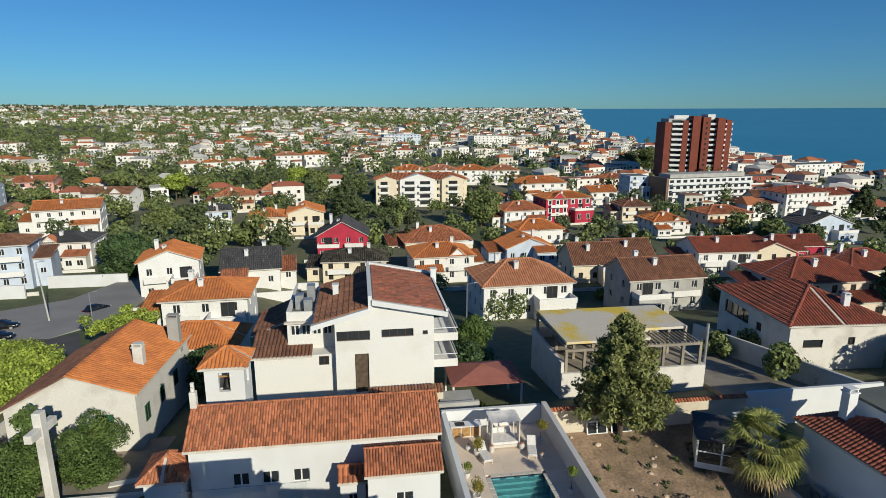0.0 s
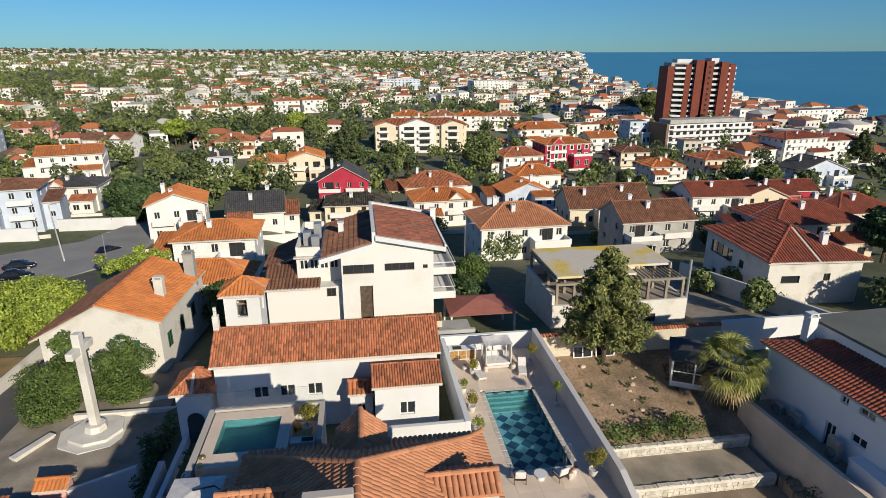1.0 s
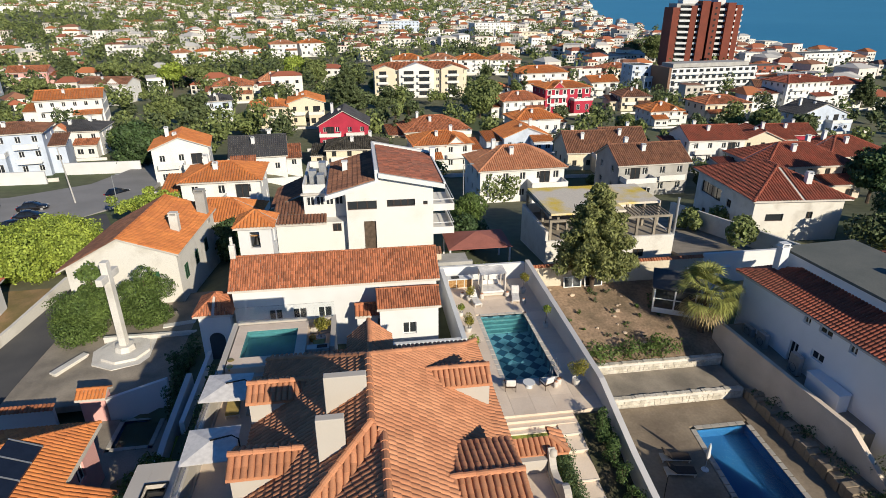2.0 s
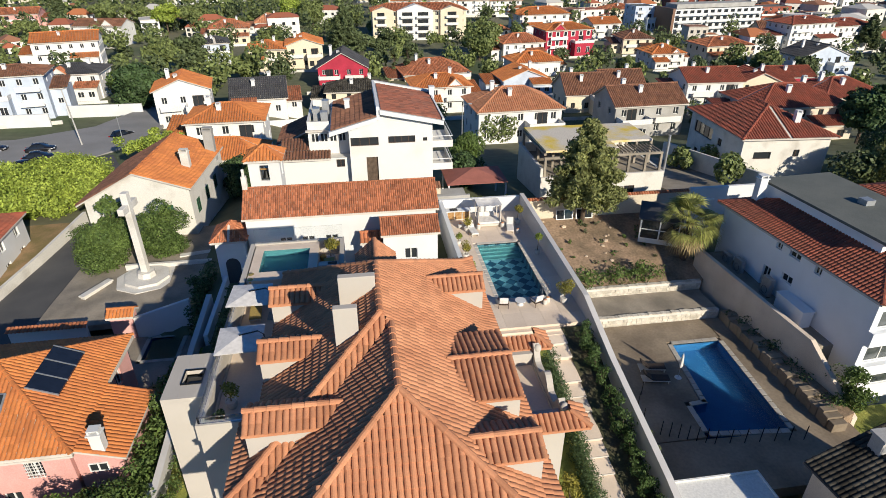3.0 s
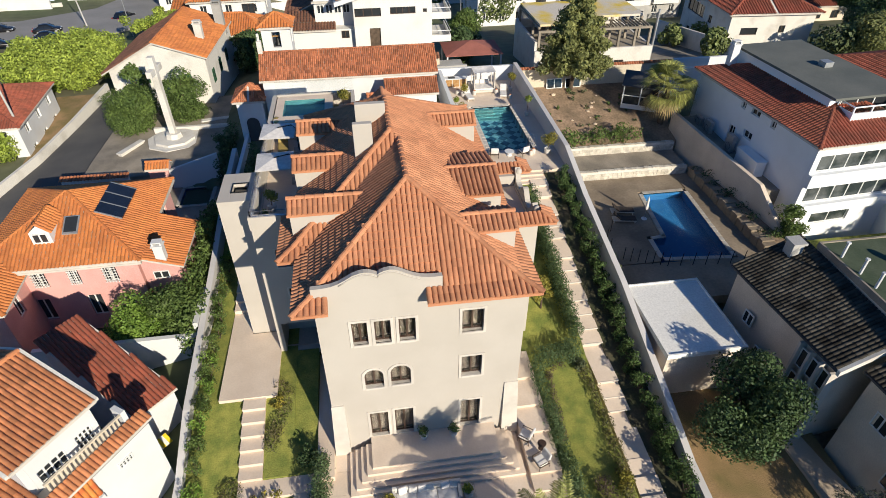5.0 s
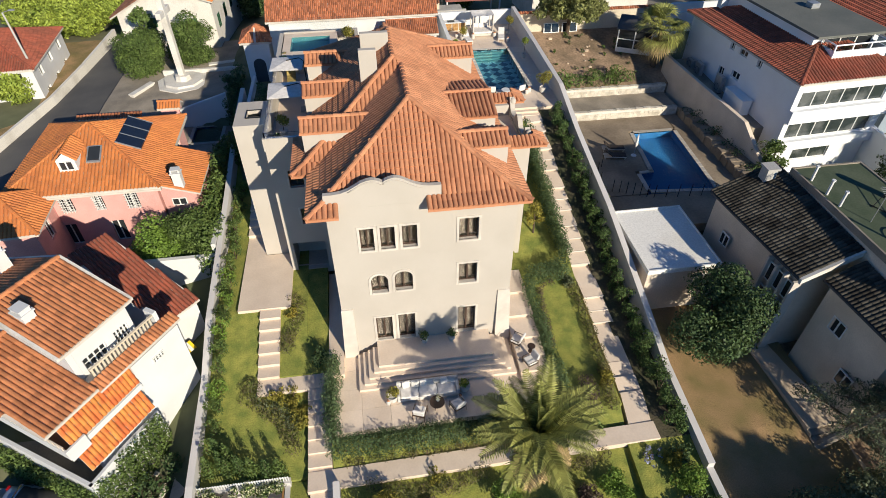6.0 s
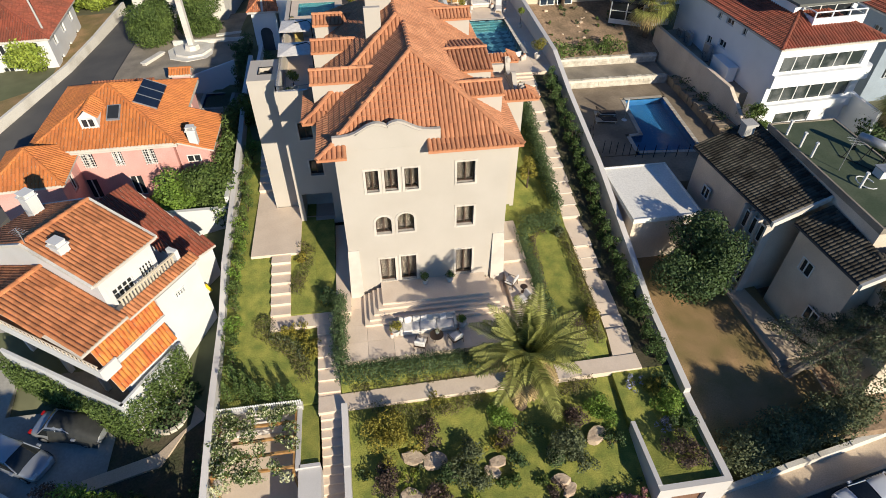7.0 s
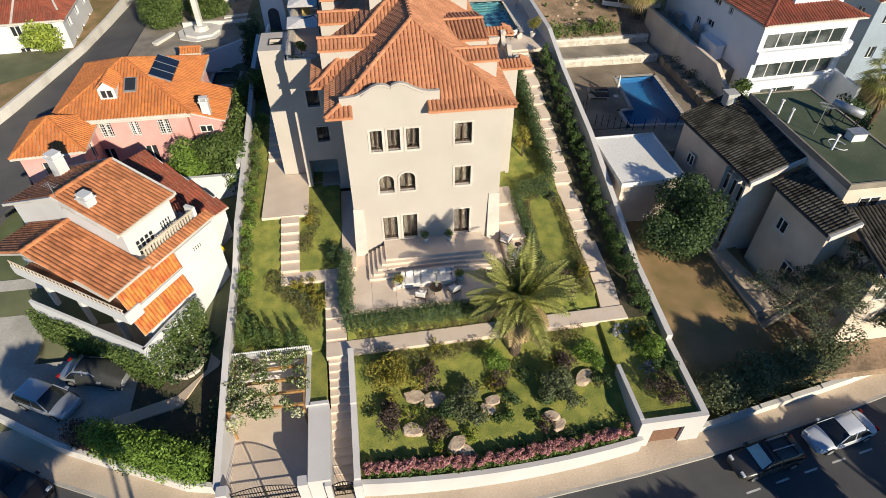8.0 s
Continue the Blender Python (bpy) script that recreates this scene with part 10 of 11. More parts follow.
FARLEAF = leafmat("town_tree_leaves", (0.175, 0.205, 0.07), (0.105, 0.135, 0.045), 0.2)
FARPINE = leafmat("town_pine_leaves", (0.10, 0.125, 0.052), (0.06, 0.08, 0.035), 0.15)
far_trees(80, 62, 135, 1.4, 2.8, 800, 37, "near_trees", FARLEAF, "green garden trees near the houses", 0.3, 0.24)
far_trees(70, 62, 135, 1.4, 2.6, 700, 38, "near_pines", FARPINE, "dark pines and shrubs near the houses", 0.2, 0.24)
far_trees(430, 135, 330, 2.0, 4.4, 300, 31, "garden_trees", FARLEAF, "green garden trees between the houses", 0.5, 0.5)
far_trees(300, 135, 330, 2.0, 4.2, 300, 32, "dark_trees", FARPINE, "dark pines and cypresses between the houses", 0.4, 0.5)
far_trees(4200, 300, 900, 2.6, 5.6, 34, 33, "town_trees", FARLEAF, "green trees among the town's houses", 1.0, 1.0)
far_trees(1900, 300, 900, 2.4, 5.0, 50, 34, "town_pines", FARPINE, "dark green trees among the town's houses", 0.9, 1.0)
far_trees(9000, 900, 2200, 3.5, 7.5, 15, 35, "far_trees", FARLEAF, "distant green woods and gardens", 0.9, 2.0)
far_trees(3000, 2200, 4600, 5, 8, 18, 36, "distant_trees", FARPINE, "distant dark green woods", 0.9, 4.5)
# the larger single trees of the slope
GROVE = [(10, 208, 4.0, 8, 6.5, FARPINE, "dark round tree before the apartment block"), (41, 192, 6.5, 12, 10, FARLEAF, "broad green tree beside the apartment block"), (47, 205, 5.5, 11, 9, FARLEAF, "broad green tree beside the apartment block"), (-112, 292, 9, 11, 5, FARLEAF, "wide umbrella pine on the slope"),
         (-96, 284, 8, 11, 5.5, FARLEAF, "wide umbrella pine on the slope"), (-81, 272, 7, 12, 7, LEAF_STONE, "spreading light pine on the slope"), (-70, 276, 6.5, 11, 6, FARLEAF, "spreading pine on the slope"), (-125, 247, 7.5, 9, 5, FARLEAF, "broad dark pine among houses"), (-56, 172, 5.0, 9, 7.5, FARLEAF, "rounded green tree behind the white house"),
         (-49, 178, 5.5, 9.5, 8, FARPINE, "rounded dark tree behind the white house"), (-31, 158, 5.0, 6, 5, FARLEAF, "low spreading green tree"), (-29, 300, 7.5, 12, 9, LEAF_STONE, "large yellow-green tree on the slope"), (-20, 290, 7, 11, 9, FARLEAF, "large green tree on the slope")]
SHORE_TREES = [(206, 395, 9, 17, 14, FARLEAF, "tall eucalyptus beside the tower block"), (222, 398, 9, 16, 13, FARLEAF, "tall eucalyptus beside the tower block"), (190, 392, 8, 14, 12, FARPINE, "dark eucalyptus beside the tower block"), (118, 150, 4.5, 7, 6, FARLEAF, "green tree among the houses"), (128, 146, 4, 6, 5, FARPINE, "dark tree among the houses")]
for k, (x, y, r, h, ch, mt, lb) in enumerate(GROVE + SHORE_TREES):
    tree("slope_tree", lb, x, y, float(land(np.array(x), np.array(y))), r, h, ch, mt, 900 + k, 22, 0.5, 2.6, 0.3)
for k, (x, y, h, r) in enumerate(((-4.4, 203, 17, 5.5), (-137, 305, 15, 5), (198, 202, 14, 4.5), (6, 168, 9, 2.6))):
    pine("tall_conifer", "tall tiered dark conifer above the roofs", x, y, float(land(np.array(x), np.array(y))), h, r, 940 + k, FARPINE, "conifer", 11, 5, 0.42)
for k, (x, y, h) in enumerate(((68.8, 256, 15), (74, 253, 11), (13, 156, 9), (9.5, 158, 8), (17, 157, 8.5))):
    tree("cypress", "slim dark cypress between the houses", x, y, float(land(np.array(x), np.array(y))), h * 0.13, h, h * 0.95, FARPINE, 960 + k, 20, 0.36, 6, 0.15, group="cypresses")
# ---- cars ----
CARGLASS = mat("tinted_car_glass", (0.015, 0.018, 0.02), 0.05, None, 1, 4, 0.0, spec=0.8)
RUBBER = mat("tyre_rubber", (0.02, 0.02, 0.02), 0.85, None, 4, 20, 0.1)
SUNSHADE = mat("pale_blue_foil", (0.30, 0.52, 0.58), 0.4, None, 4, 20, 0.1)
LAMP_RED = mat("red_lamp_glass", (0.35, 0.01, 0.01), 0.2, None, 4, 20, 0.0)
LAMP_WHITE = mat("lamp_glass", (0.6, 0.62, 0.65), 0.1, None, 4, 20, 0.0, spec=0.8)


def paint(name, col, rough=0.25, metal=0.3):
    return mat(name, col, rough, None, 0.5, 4, 0.0, metal=metal, spec=0.6, coarse=0.03)


def car(name, label, m, body_m, length=4.4, width=1.78, height=1.45, estate=False, rack=False, shade=False):
    """A parked car, nose towards +x: lofted body, glasshouse, wheels, lamps."""
    ob = thing(name, m, label, "car")
    L, W, H = length, width / 2, height
    belt = 0.88 * H / 1.45
    tail = 0.10 if estate else 0.0
    stations = ((-0.5, 0.80, 0.66, 0.34), (-0.47, 0.93, belt - 0.04 + tail * 0.3, 0.24), (-0.40, 0.99, belt + 0.03, 0.2), (-0.2, 1.0, belt + 0.03, 0.2), (0.05, 1.0, belt + 0.02, 0.2), (0.24, 1.0, belt, 0.2), (0.36, 0.98, belt - 0.07, 0.2), (0.455, 0.92, belt - 0.18, 0.24), (0.49, 0.80, 0.58, 0.3), (0.5, 0.66, 0.5, 0.36))
    g = Geo()
    n = len(stations)
    for x, w, t, lo in stations:
        ring = [(-0.86, lo), (-1.0, lo + 0.12), (-1.0, lo + (t - lo) * 0.62), (-0.94, t - 0.06), (-0.8, t), (-0.4, t + 0.025)]
        g.v += [(x * L, W * w * a, z) for a, z in ring] + [(x * L, -W * w * a, z) for a, z in ring[::-1]]
    for i in range(n - 1):
        for k in range(12):
            a, b = i * 12 + k, i * 12 + (k + 1) % 12
            g.f.append((a, a + 12, b + 12, b))
    g.f += [tuple(range(12)), tuple(range(n * 12 - 1, (n - 1) * 12 - 1, -1))]
    bd = part("body", g, body_m, ob, smooth=True)
    sub = bd.modifiers.new("round", "SUBSURF")
    sub.levels = sub.render_levels = 1
    rear = -L / 2 + (0.14 if estate else 0.62)
    rt = -L / 2 + (0.5 if estate else 1.2)
    g = Geo()
    prof = [(rear, belt - 0.02, 0.90), ((rear + rt) / 2, belt + (H - belt) * 0.55, 0.84), (rt, H - 0.07, 0.77), (rt + 0.35, H - 0.035, 0.76), (-L * 0.04, H - 0.03, 0.76), (L * 0.05, H - 0.07, 0.76), (L * 0.15, belt + (H - belt) * 0.5, 0.83), (L * 0.265, belt - 0.02, 0.90)]
    for x, z, w in prof:
        g.v += [(x, -W * 0.93, belt - 0.06), (x, -W * (w + 0.02), z - 0.03), (x, -W * w * 0.9, z), (x, W * w * 0.9, z), (x, W * (w + 0.02), z - 0.03), (x, W * 0.93, belt - 0.06)]
    for i in range(len(prof) - 1):
        for k in range(5):
            a = i * 6 + k
            g.f.append((a, a + 6, a + 7, a + 1))
    part("glasshouse", g, CARGLASS, ob, smooth=True)
    g = Geo()
    for x, z in ((rt - 0.04, H - 0.05), (rt + 0.12, H - 0.02), (rt + 0.45, H), (-L * 0.03, H), (L * 0.03, H - 0.025), (L * 0.06, H - 0.06)):
        g.v += [(x, -W * 0.79, z - 0.09), (x, -W * 0.73, z - 0.025), (x, -W * 0.4, z + 0.01), (x, W * 0.4, z + 0.01), (x, W * 0.73, z - 0.025), (x, W * 0.79, z - 0.09)]
    for i in range(5):
        for k in range(5):
            a = i * 6 + k
            g.f.append((a, a + 6, a + 7, a + 1))
    part("roof", g, body_m, ob, smooth=True)
    for sy in (-1, 1):
        for a, b in (((L * 0.245, belt), (L * 0.065, H - 0.04)), ((rear + 0.02, belt), (rt, H - 0.04)), ((-L * 0.06, belt), (-L * 0.06, H - 0.04))):
            part("pillar", Geo().tube([(a[0], sy * W * 0.925, a[1]), (b[0], sy * W * 0.745, b[1])], 0.035, 5), body_m, ob)
        part("mirror", Geo().box(L * 0.17, L * 0.23, sy * W * 1.08 - 0.07, sy * W * 1.08 + 0.07, belt, belt + 0.12), body_m, ob, bevel=0.02)
        part("headlamp", Geo().box(L / 2 - 0.22, L / 2 - 0.06, sy * W * 0.62 - 0.16, sy * W * 0.62 + 0.16, 0.55, 0.69), LAMP_WHITE, ob, bevel=0.02)
        part("tail_lamp", Geo().box(-L / 2 - 0.005, -L / 2 + 0.12, sy * W * 0.72 - 0.14, sy * W * 0.72 + 0.12, 0.62, 0.82), LAMP_RED, ob, bevel=0.02)
        for sx in (-0.30, 0.31):
            wh = part("wheel", Geo().tube([(L * sx, sy * (W - 0.20), 0.32), (L * sx, sy * (W + 0.01), 0.32)], 0.32, 18), RUBBER, ob)
            part("rim", Geo().tube([(L * sx, sy * (W + 0.012), 0.32), (L * sx, sy * (W + 0.02), 0.32)], 0.21, 12), METAL_G, wh)
    part("bumper", Geo().box(L / 2 - 0.1, L / 2 + 0.02, -W * 0.72, W * 0.72, 0.3, 0.46), body_m, ob, bevel=0.03)
    if rack:
        for px in (rt + 0.4, L * 0.0):
            part("roof_bar", Geo().box(px, px + 0.07, -W * 0.8, W * 0.8, H + 0.06, H + 0.1), METAL_D, ob)
        for sy in (-0.5, 0.12):
            part("roof_carrier", Geo().box(rt + 0.3, L * 0.02, sy - 0.03, sy + 0.03, H + 0.103, H + 0.15), METAL_G, ob)
    if shade:
        part("sun_shade", Geo().add([(L * 0.225, -W * 0.8, belt + 0.06), (L * 0.225, W * 0.8, belt + 0.06), (L * 0.10, W * 0.7, H - 0.12), (L * 0.10, -W * 0.7, H - 0.12), (L * 0.22, -W * 0.8, belt + 0.05), (L * 0.22, W * 0.8, belt + 0.05), (L * 0.095, W * 0.7, H - 0.13), (L * 0.095, -W * 0.7, H - 0.13)], [(0, 1, 2, 3), (7, 6, 5, 4), (0, 4, 5, 1), (2, 6, 7, 3)]).moved(pose(0.035, 0, 0.03)), SUNSHADE, ob, "pale blue windscreen shade")
    return ob


BLACKCAR, SILVER, WHITECAR, DARKGREY = paint("black_car_paint", (0.015, 0.015, 0.018)), paint("silver_car_paint", (0.45, 0.48, 0.52), 0.3, 0.6), paint("white_car_paint", (0.66, 0.69, 0.74), 0.3, 0.2), paint("dark_grey_paint", (0.075, 0.072, 0.07), 0.3, 0.4)
car("estate_car", "dark grey estate car with roof carriers and blue sunshade", pose(16.75, -15.1, -4.86, 0, 0, 188), DARKGREY, 4.2, 1.66, 1.42, True, True, True)
car("saloon_car", "silver-white saloon car parked at the kerb", pose(21.8, -14.25, -4.8, 0, 0, 190), WHITECAR, 4.25, 1.66, 1.34)
car("hatchback_car", "silver hatchback parked in the court", pose(-24.5, -5.5, -4.55, 0, 0, -27), SILVER, 3.9, 1.7, 1.42, True)
car("black_car", "black car parked on the street", pose(-24.9, -10.4, -5.38, 0, 0, -30), BLACKCAR, 4.1, 1.68, 1.4, True)
CV = car("covered_car", "old pale car under a dark tarpaulin", pose(-22.1, -3.95, -4.45, 0, 0, -15), SILVER, 4.2, 1.7, 1.4)
rng = np.random.RandomState(9)
vs, fs = [], []
nx, ny = 14, 10
for i in range(nx):
    for j in range(ny):
        u, v = i / (nx - 1), j / (ny - 1)
        x, y = 2.15 - 2.9 * u, -0.98 + 1.96 * v
        z = 1.46 * (1 - abs(2 * v - 1) ** 4 * 0.62) * (0.62 + 0.38 * min(1.0, u * 2.2)) + rng.uniform(-0.035, 0.035)
        vs.append((x, y, max(0.35, z)))
fs = [(i * ny + j, i * ny + j + 1, (i + 1) * ny + j + 1, (i + 1) * ny + j) for i in range(nx - 1) for j in range(ny - 1)]
part("tarpaulin", Geo().add(vs, fs), mat("dark_tarpaulin", (0.035, 0.037, 0.035), 0.5, None, 3, 8, 0.4), CV, "crumpled dark tarpaulin", smooth=True)
for k, (x, y, r) in enumerate(((-52.5, 88.5, 15), (-50.0, 82.5, 10), (-55.5, 78.5, 20), (-49, 76.5, -25), (-60.5, 90, 10), (-43, 97, 60))):
    car("parked_car", "dark car parked beside the junction", pose(x, y, float(land(np.array(x), np.array(y))) + 0.2, 0, 0, r), BLACKCAR, 4.3)

# ---- terrace furniture ----
sofa = thing("outdoor_sofa", (-0.75, -1.95, -0.9), "long grey outdoor sofa with pale cushions on the terrace", "sofa")
part("base", Geo().box(-1.75, 1.75, -0.5, 0.45, 0.05, 0.32), GREYFAB, sofa, bevel=0.04)
part("backrest", Geo().box(-1.75, 1.75, 0.27, 0.45, 0.323, 0.75), GREYFAB, sofa, bevel=0.05)
for sx in (-1, 1):
    part("armrest", Geo().box(sx * 1.66 - 0.09, sx * 1.66 + 0.09, -0.5, 0.267, 0.323, 0.6), GREYFAB, sofa, bevel=0.04)
for k in range(3):
    part("seat_cushion", Geo().box(-1.55 + 1.04 * k, -0.53 + 1.04 * k, -0.5, 0.25, 0.323, 0.46), FABRIC, sofa, bevel=0.05)
for k, (px, rr, mt) in enumerate(((-1.2, 12, FABRIC), (-0.7, -10, GREYFAB), (-0.2, 8, FABRIC), (0.15, -6, GREYFAB), (0.95, 10, FABRIC), (1.35, -9, GREYFAB))):
    part("throw_cushion", Geo().box(-0.22, 0.22, -0.07, 0.07, 0, 0.42).moved(pose(px, 0.14, 0.47, -20, 0, rr)), mt, sofa, bevel=0.06)
tb = thing("coffee_table", (-0.35, -2.95, -0.9), "round dark coffee table with a flower vase", "table")
part("tabletop", Geo().lathe(0, 0, [(0.38, 0.40), (0.42, 0.42), (0.42, 0.45), (0.4, 0.46)], 20), WOODFRAME, tb)
for k in range(3):
    part("leg", Geo().tube([(0.1 * math.cos(k * 2.09), 0.1 * math.sin(k * 2.09), 0.4), (0.3 * math.cos(k * 2.09), 0.3 * math.sin(k * 2.09), 0)], 0.02, 6), WOODFRAME, tb)
vz = thing("flower_vase", (-0.3, -2.9, -0.44), "pale vase with white flowers on the table", "vase")
part("vase", Geo().lathe(0, 0, [(0.06, 0), (0.1, 0.08), (0.06, 0.18), (0.07, 0.2)], 12), POT, vz)
leaf_part("flowers", [(0, 0, 0.32, 0.16, 0.16, 0.13)], FLOWER_WHITE, vz, 120, 0.04, 3)


def armchair(x, y, z, rot, label="white cushioned armchair with a dark frame", mt=None):
    ob = thing("armchair", pose(x, y, z, 0, 0, rot), label, "chair", "terrace armchairs")
    for sx in (-1, 1):
        part("arm_frame", Geo().tube([(sx * 0.34, -0.3, 0), (sx * 0.34, -0.32, 0.56), (sx * 0.34, 0.3, 0.58), (sx * 0.34, 0.36, 0)], 0.02, 6), WOODFRAME, ob)
    part("seat_frame", Geo().box(-0.33, 0.33, -0.3, 0.32, 0.26, 0.31), WOODFRAME, ob)
    part("seat", Geo().box(-0.31, 0.31, -0.3, 0.26, 0.313, 0.45), mt or FABRIC, ob, bevel=0.05)
    part("backrest", Geo().box(-0.31, 0.31, -0.07, 0.07, 0, 0.5).moved(pose(0, 0.27, 0.42, -14)), mt or FABRIC, ob, bevel=0.05)
    return ob


for x, y, z, r in ((-1.35, -3.35, -0.9, 160), (0.75, -3.2, -0.9, 205), (4.9, 0.35, -0.36, 230), (5.35, -1.15, -0.54, 290)):
    armchair(x, y, z, r)
st = thing("side_table", (5.6, -0.35, -0.36), "small dark round side table", "table")
part("tabletop", Geo().lathe(0, 0, [(0.22, 0.44), (0.24, 0.45), (0.24, 0.47)], 14), WOODFRAME, st)
part("stem", Geo().cyl(0, 0, 0, 0.44, 0.02, 0.02, 8), WOODFRAME, st)
part("foot", Geo().cyl(0, 0, 0, 0.02, 0.16, 0.14, 12), WOODFRAME, st)


def potted(x, y, z, r, h, leaf, label, pot=None, ball=0.35, tall=0.0, seed=1):
    ob = thing("potted_plant", (x, y, z), label, "potted plant", "potted plants")
    part("pot", Geo().lathe(0, 0, [(r * 0.7, 0), (r * 0.95, h * 0.4), (r, h), (r * 0.86, h), (r * 0.8, h - 0.05)], 16), pot or POT, ob, smooth=False)
    if tall:
        part("stem", Geo().tube([(0, 0, h - 0.1), (0.02, 0, h + tall)], [0.03, 0.015], 6), BARK, ob)
    rg = np.random.RandomState(seed)
    bl = [(rg.uniform(-0.5, 0.5) * ball, rg.uniform(-0.5, 0.5) * ball, h + tall + ball * rg.uniform(0.3, 1.1), ball * 0.65, ball * 0.65, ball * 0.6) for _ in range(6)]
    leaf_part("leaves", bl, leaf, ob, 60, 0.06, seed)
    return ob


for k, (x, y, z, r, h, lf, pt, b, t, lb) in enumerate(((-0.55, 1.0, 0.0, 0.24, 0.4, LEAF, POT, 0.3, 0, "clipped green ball in a pale pot by the door"), (1.05, 0.95, 0.0, 0.24, 0.4, LEAF, POT, 0.3, 0, "clipped green ball in a pale pot by the wall"),
        (-2.75, -2.2, -0.9, 0.3, 0.45, LEAF_YEL, POT, 0.36, 0, "yellow-green plant in a pale pot by the sofa"), (1.35, -2.05, -0.9, 0.3, 0.45, LEAF_LIME, POT, 0.32, 0, "green plant in a pale pot by the sofa"),
        (12.6, 30.6, 4.1, 0.22, 0.4, LEAF_LIME, POT, 0.4, 0.9, "slim green plant in a white pot by the wall"), (12.4, 23.3, 4.1, 0.3, 0.5, LEAF_YEL, POT, 0.6, 0.6, "yellow-green plant in a white pot by the pool"), (12.4, 36.4, 4.1, 0.26, 0.45, LEAF_YEL, POT, 0.5, 0.6, "yellow-green potted tree beside the daybed"),
        (7.6, 35.6, 4.1, 0.26, 0.4, LEAF_YEL, POT, 0.45, 0.3, "yellow-green potted shrub by the counter"), (6.6, 30.8, 4.1, 0.26, 0.4, LEAF_YEL, POT, 0.5, 0.3, "yellow-green potted shrub by the white wall"), (6.5, 28.3, 4.1, 0.24, 0.4, LEAF_LIME, POT, 0.4, 0.2, "green potted shrub by the white wall"), (6.4, 33.2, 4.1, 0.24, 0.4, LEAF_LIME, POT, 0.35, 0.1, "green potted shrub by the white wall"),
        (-7.6, 10.2, 9.2, 0.26, 0.4, LEAF_YEL, POT, 0.42, 0.3, "yellow-green plant in a pot on the roof terrace"), (-3.6, 22.6, 9.2, 0.28, 0.45, LEAF_YEL, POT, 0.55, 0.5, "yellow-green potted tree beside the plunge pool"), (-7.9, 9.3, 9.2, 0.2, 0.35, LEAF, TERRACOTTA, 0.25, 0, "small green plant in a clay pot"))):
    potted(x, y, z, r, h, lf, lb, pt, b, t, 400 + k)


def lounger(x, y, z, rot, label="white sun lounger with raised back", mt=None, group="sun loungers"):
    ob = thing("sun_lounger", pose(x, y, z, 0, 0, rot), label, "lounger", group)
    part("frame", Geo().box(-0.33, 0.33, -0.95, 0.95, 0.2, 0.26), TRIM, ob)
    for sx in (-0.28, 0.28):
        for sy in (-0.85, 0.85):
            part("leg", Geo().box(sx - 0.03, sx + 0.03, sy - 0.03, sy + 0.03, 0, 0.197), TRIM, ob)
    part("mattress", Geo().box(-0.31, 0.31, -0.95, 0.3, 0.263, 0.36), mt or FABRIC, ob, bevel=0.03)
    part("backrest", Geo().box(-0.31, 0.31, 0, 0.75, 0, 0.09).moved(pose(0, 0.3, 0.28, 38)), mt or FABRIC, ob, bevel=0.03)
    return ob


lounger(8.0, 35.3, PZ, 8)
lounger(11.5, 35.5, PZ, -12)
DARKWOVEN = mat("dark_woven_resin", (0.04, 0.03, 0.025), 0.7, None, 8, 60, 0.3)
YELSLAT = mat("yellow_slats", (0.40, 0.30, 0.10), 0.7, None, 5, 40, 0.2)
lounger(18.2, 19.2, -0.42, 80, "dark woven sun lounger in the pool court", DARKWOVEN, "dark loungers")
lounger(18.5, 20.4, -0.42, 80, "dark woven sun lounger in the pool court", DARKWOVEN, "dark loungers")
lounger(-7.5, 17.4, 9.2, 4, "slatted yellow-wood lounger on the roof terrace", YELSLAT, "roof loungers")
lounger(-3.6, 20.9, 9.2, 4, "slatted yellow-wood lounger by the plunge pool", YELSLAT, "roof loungers")
bed = thing("canopy_daybed", (9.75, 36.9, PZ), "white daybed under a draped fabric canopy", "daybed")
part("platform", Geo().box(-1.0, 1.0, -0.8, 0.8, 0.1, 0.3), TRIM, bed)
part("mattress", Geo().box(-0.95, 0.95, -0.78, 0.7, 0.303, 0.5), FABRIC, bed, bevel=0.05)
for px in (-1.0, 1.0):
    for py in (-0.78, 0.78):
        part("post", Geo().box(px - 0.04, px + 0.04, py - 0.04, py + 0.04, 0, 2.0), TRIM, bed)
g = Geo()
for i in range(9):
    for j in range(7):
        g.v.append((-1.1 + 2.2 * i / 8, -0.85 + 1.7 * j / 6, 2.12 - 0.16 * math.sin(math.pi * i / 8) * math.sin(math.pi * j / 6) + 0.03 * math.sin(i * 2.1)))
g.f = [(i * 7 + j, (i + 1) * 7 + j, (i + 1) * 7 + j + 1, i * 7 + j + 1) for i in range(8) for j in range(6)]
part("canopy", g, FABRIC, bed, smooth=True)
for px in (-1.0, 1.0):
    g = Geo()
    for k in range(12):
        g.v += [(px + 0.05 * math.sin(k * 2.4), -0.8 + 0.05 * k, 2.05), (px + 0.07 * math.sin(k * 2.4 + 0.5), -0.8 + 0.05 * k, 0.1)]
    g.f = [(2 * k, 2 * k + 2, 2 * k + 3, 2 * k + 1) for k in range(11)]
    part("drape", g, FABRIC, bed)
for k, px in enumerate((-0.5, 0.0, 0.5)):
    part("pillow", Geo().box(-0.24, 0.24, -0.08, 0.08, 0, 0.4).moved(pose(px, 0.55, 0.5, -18)), FABRIC, bed, bevel=0.06)
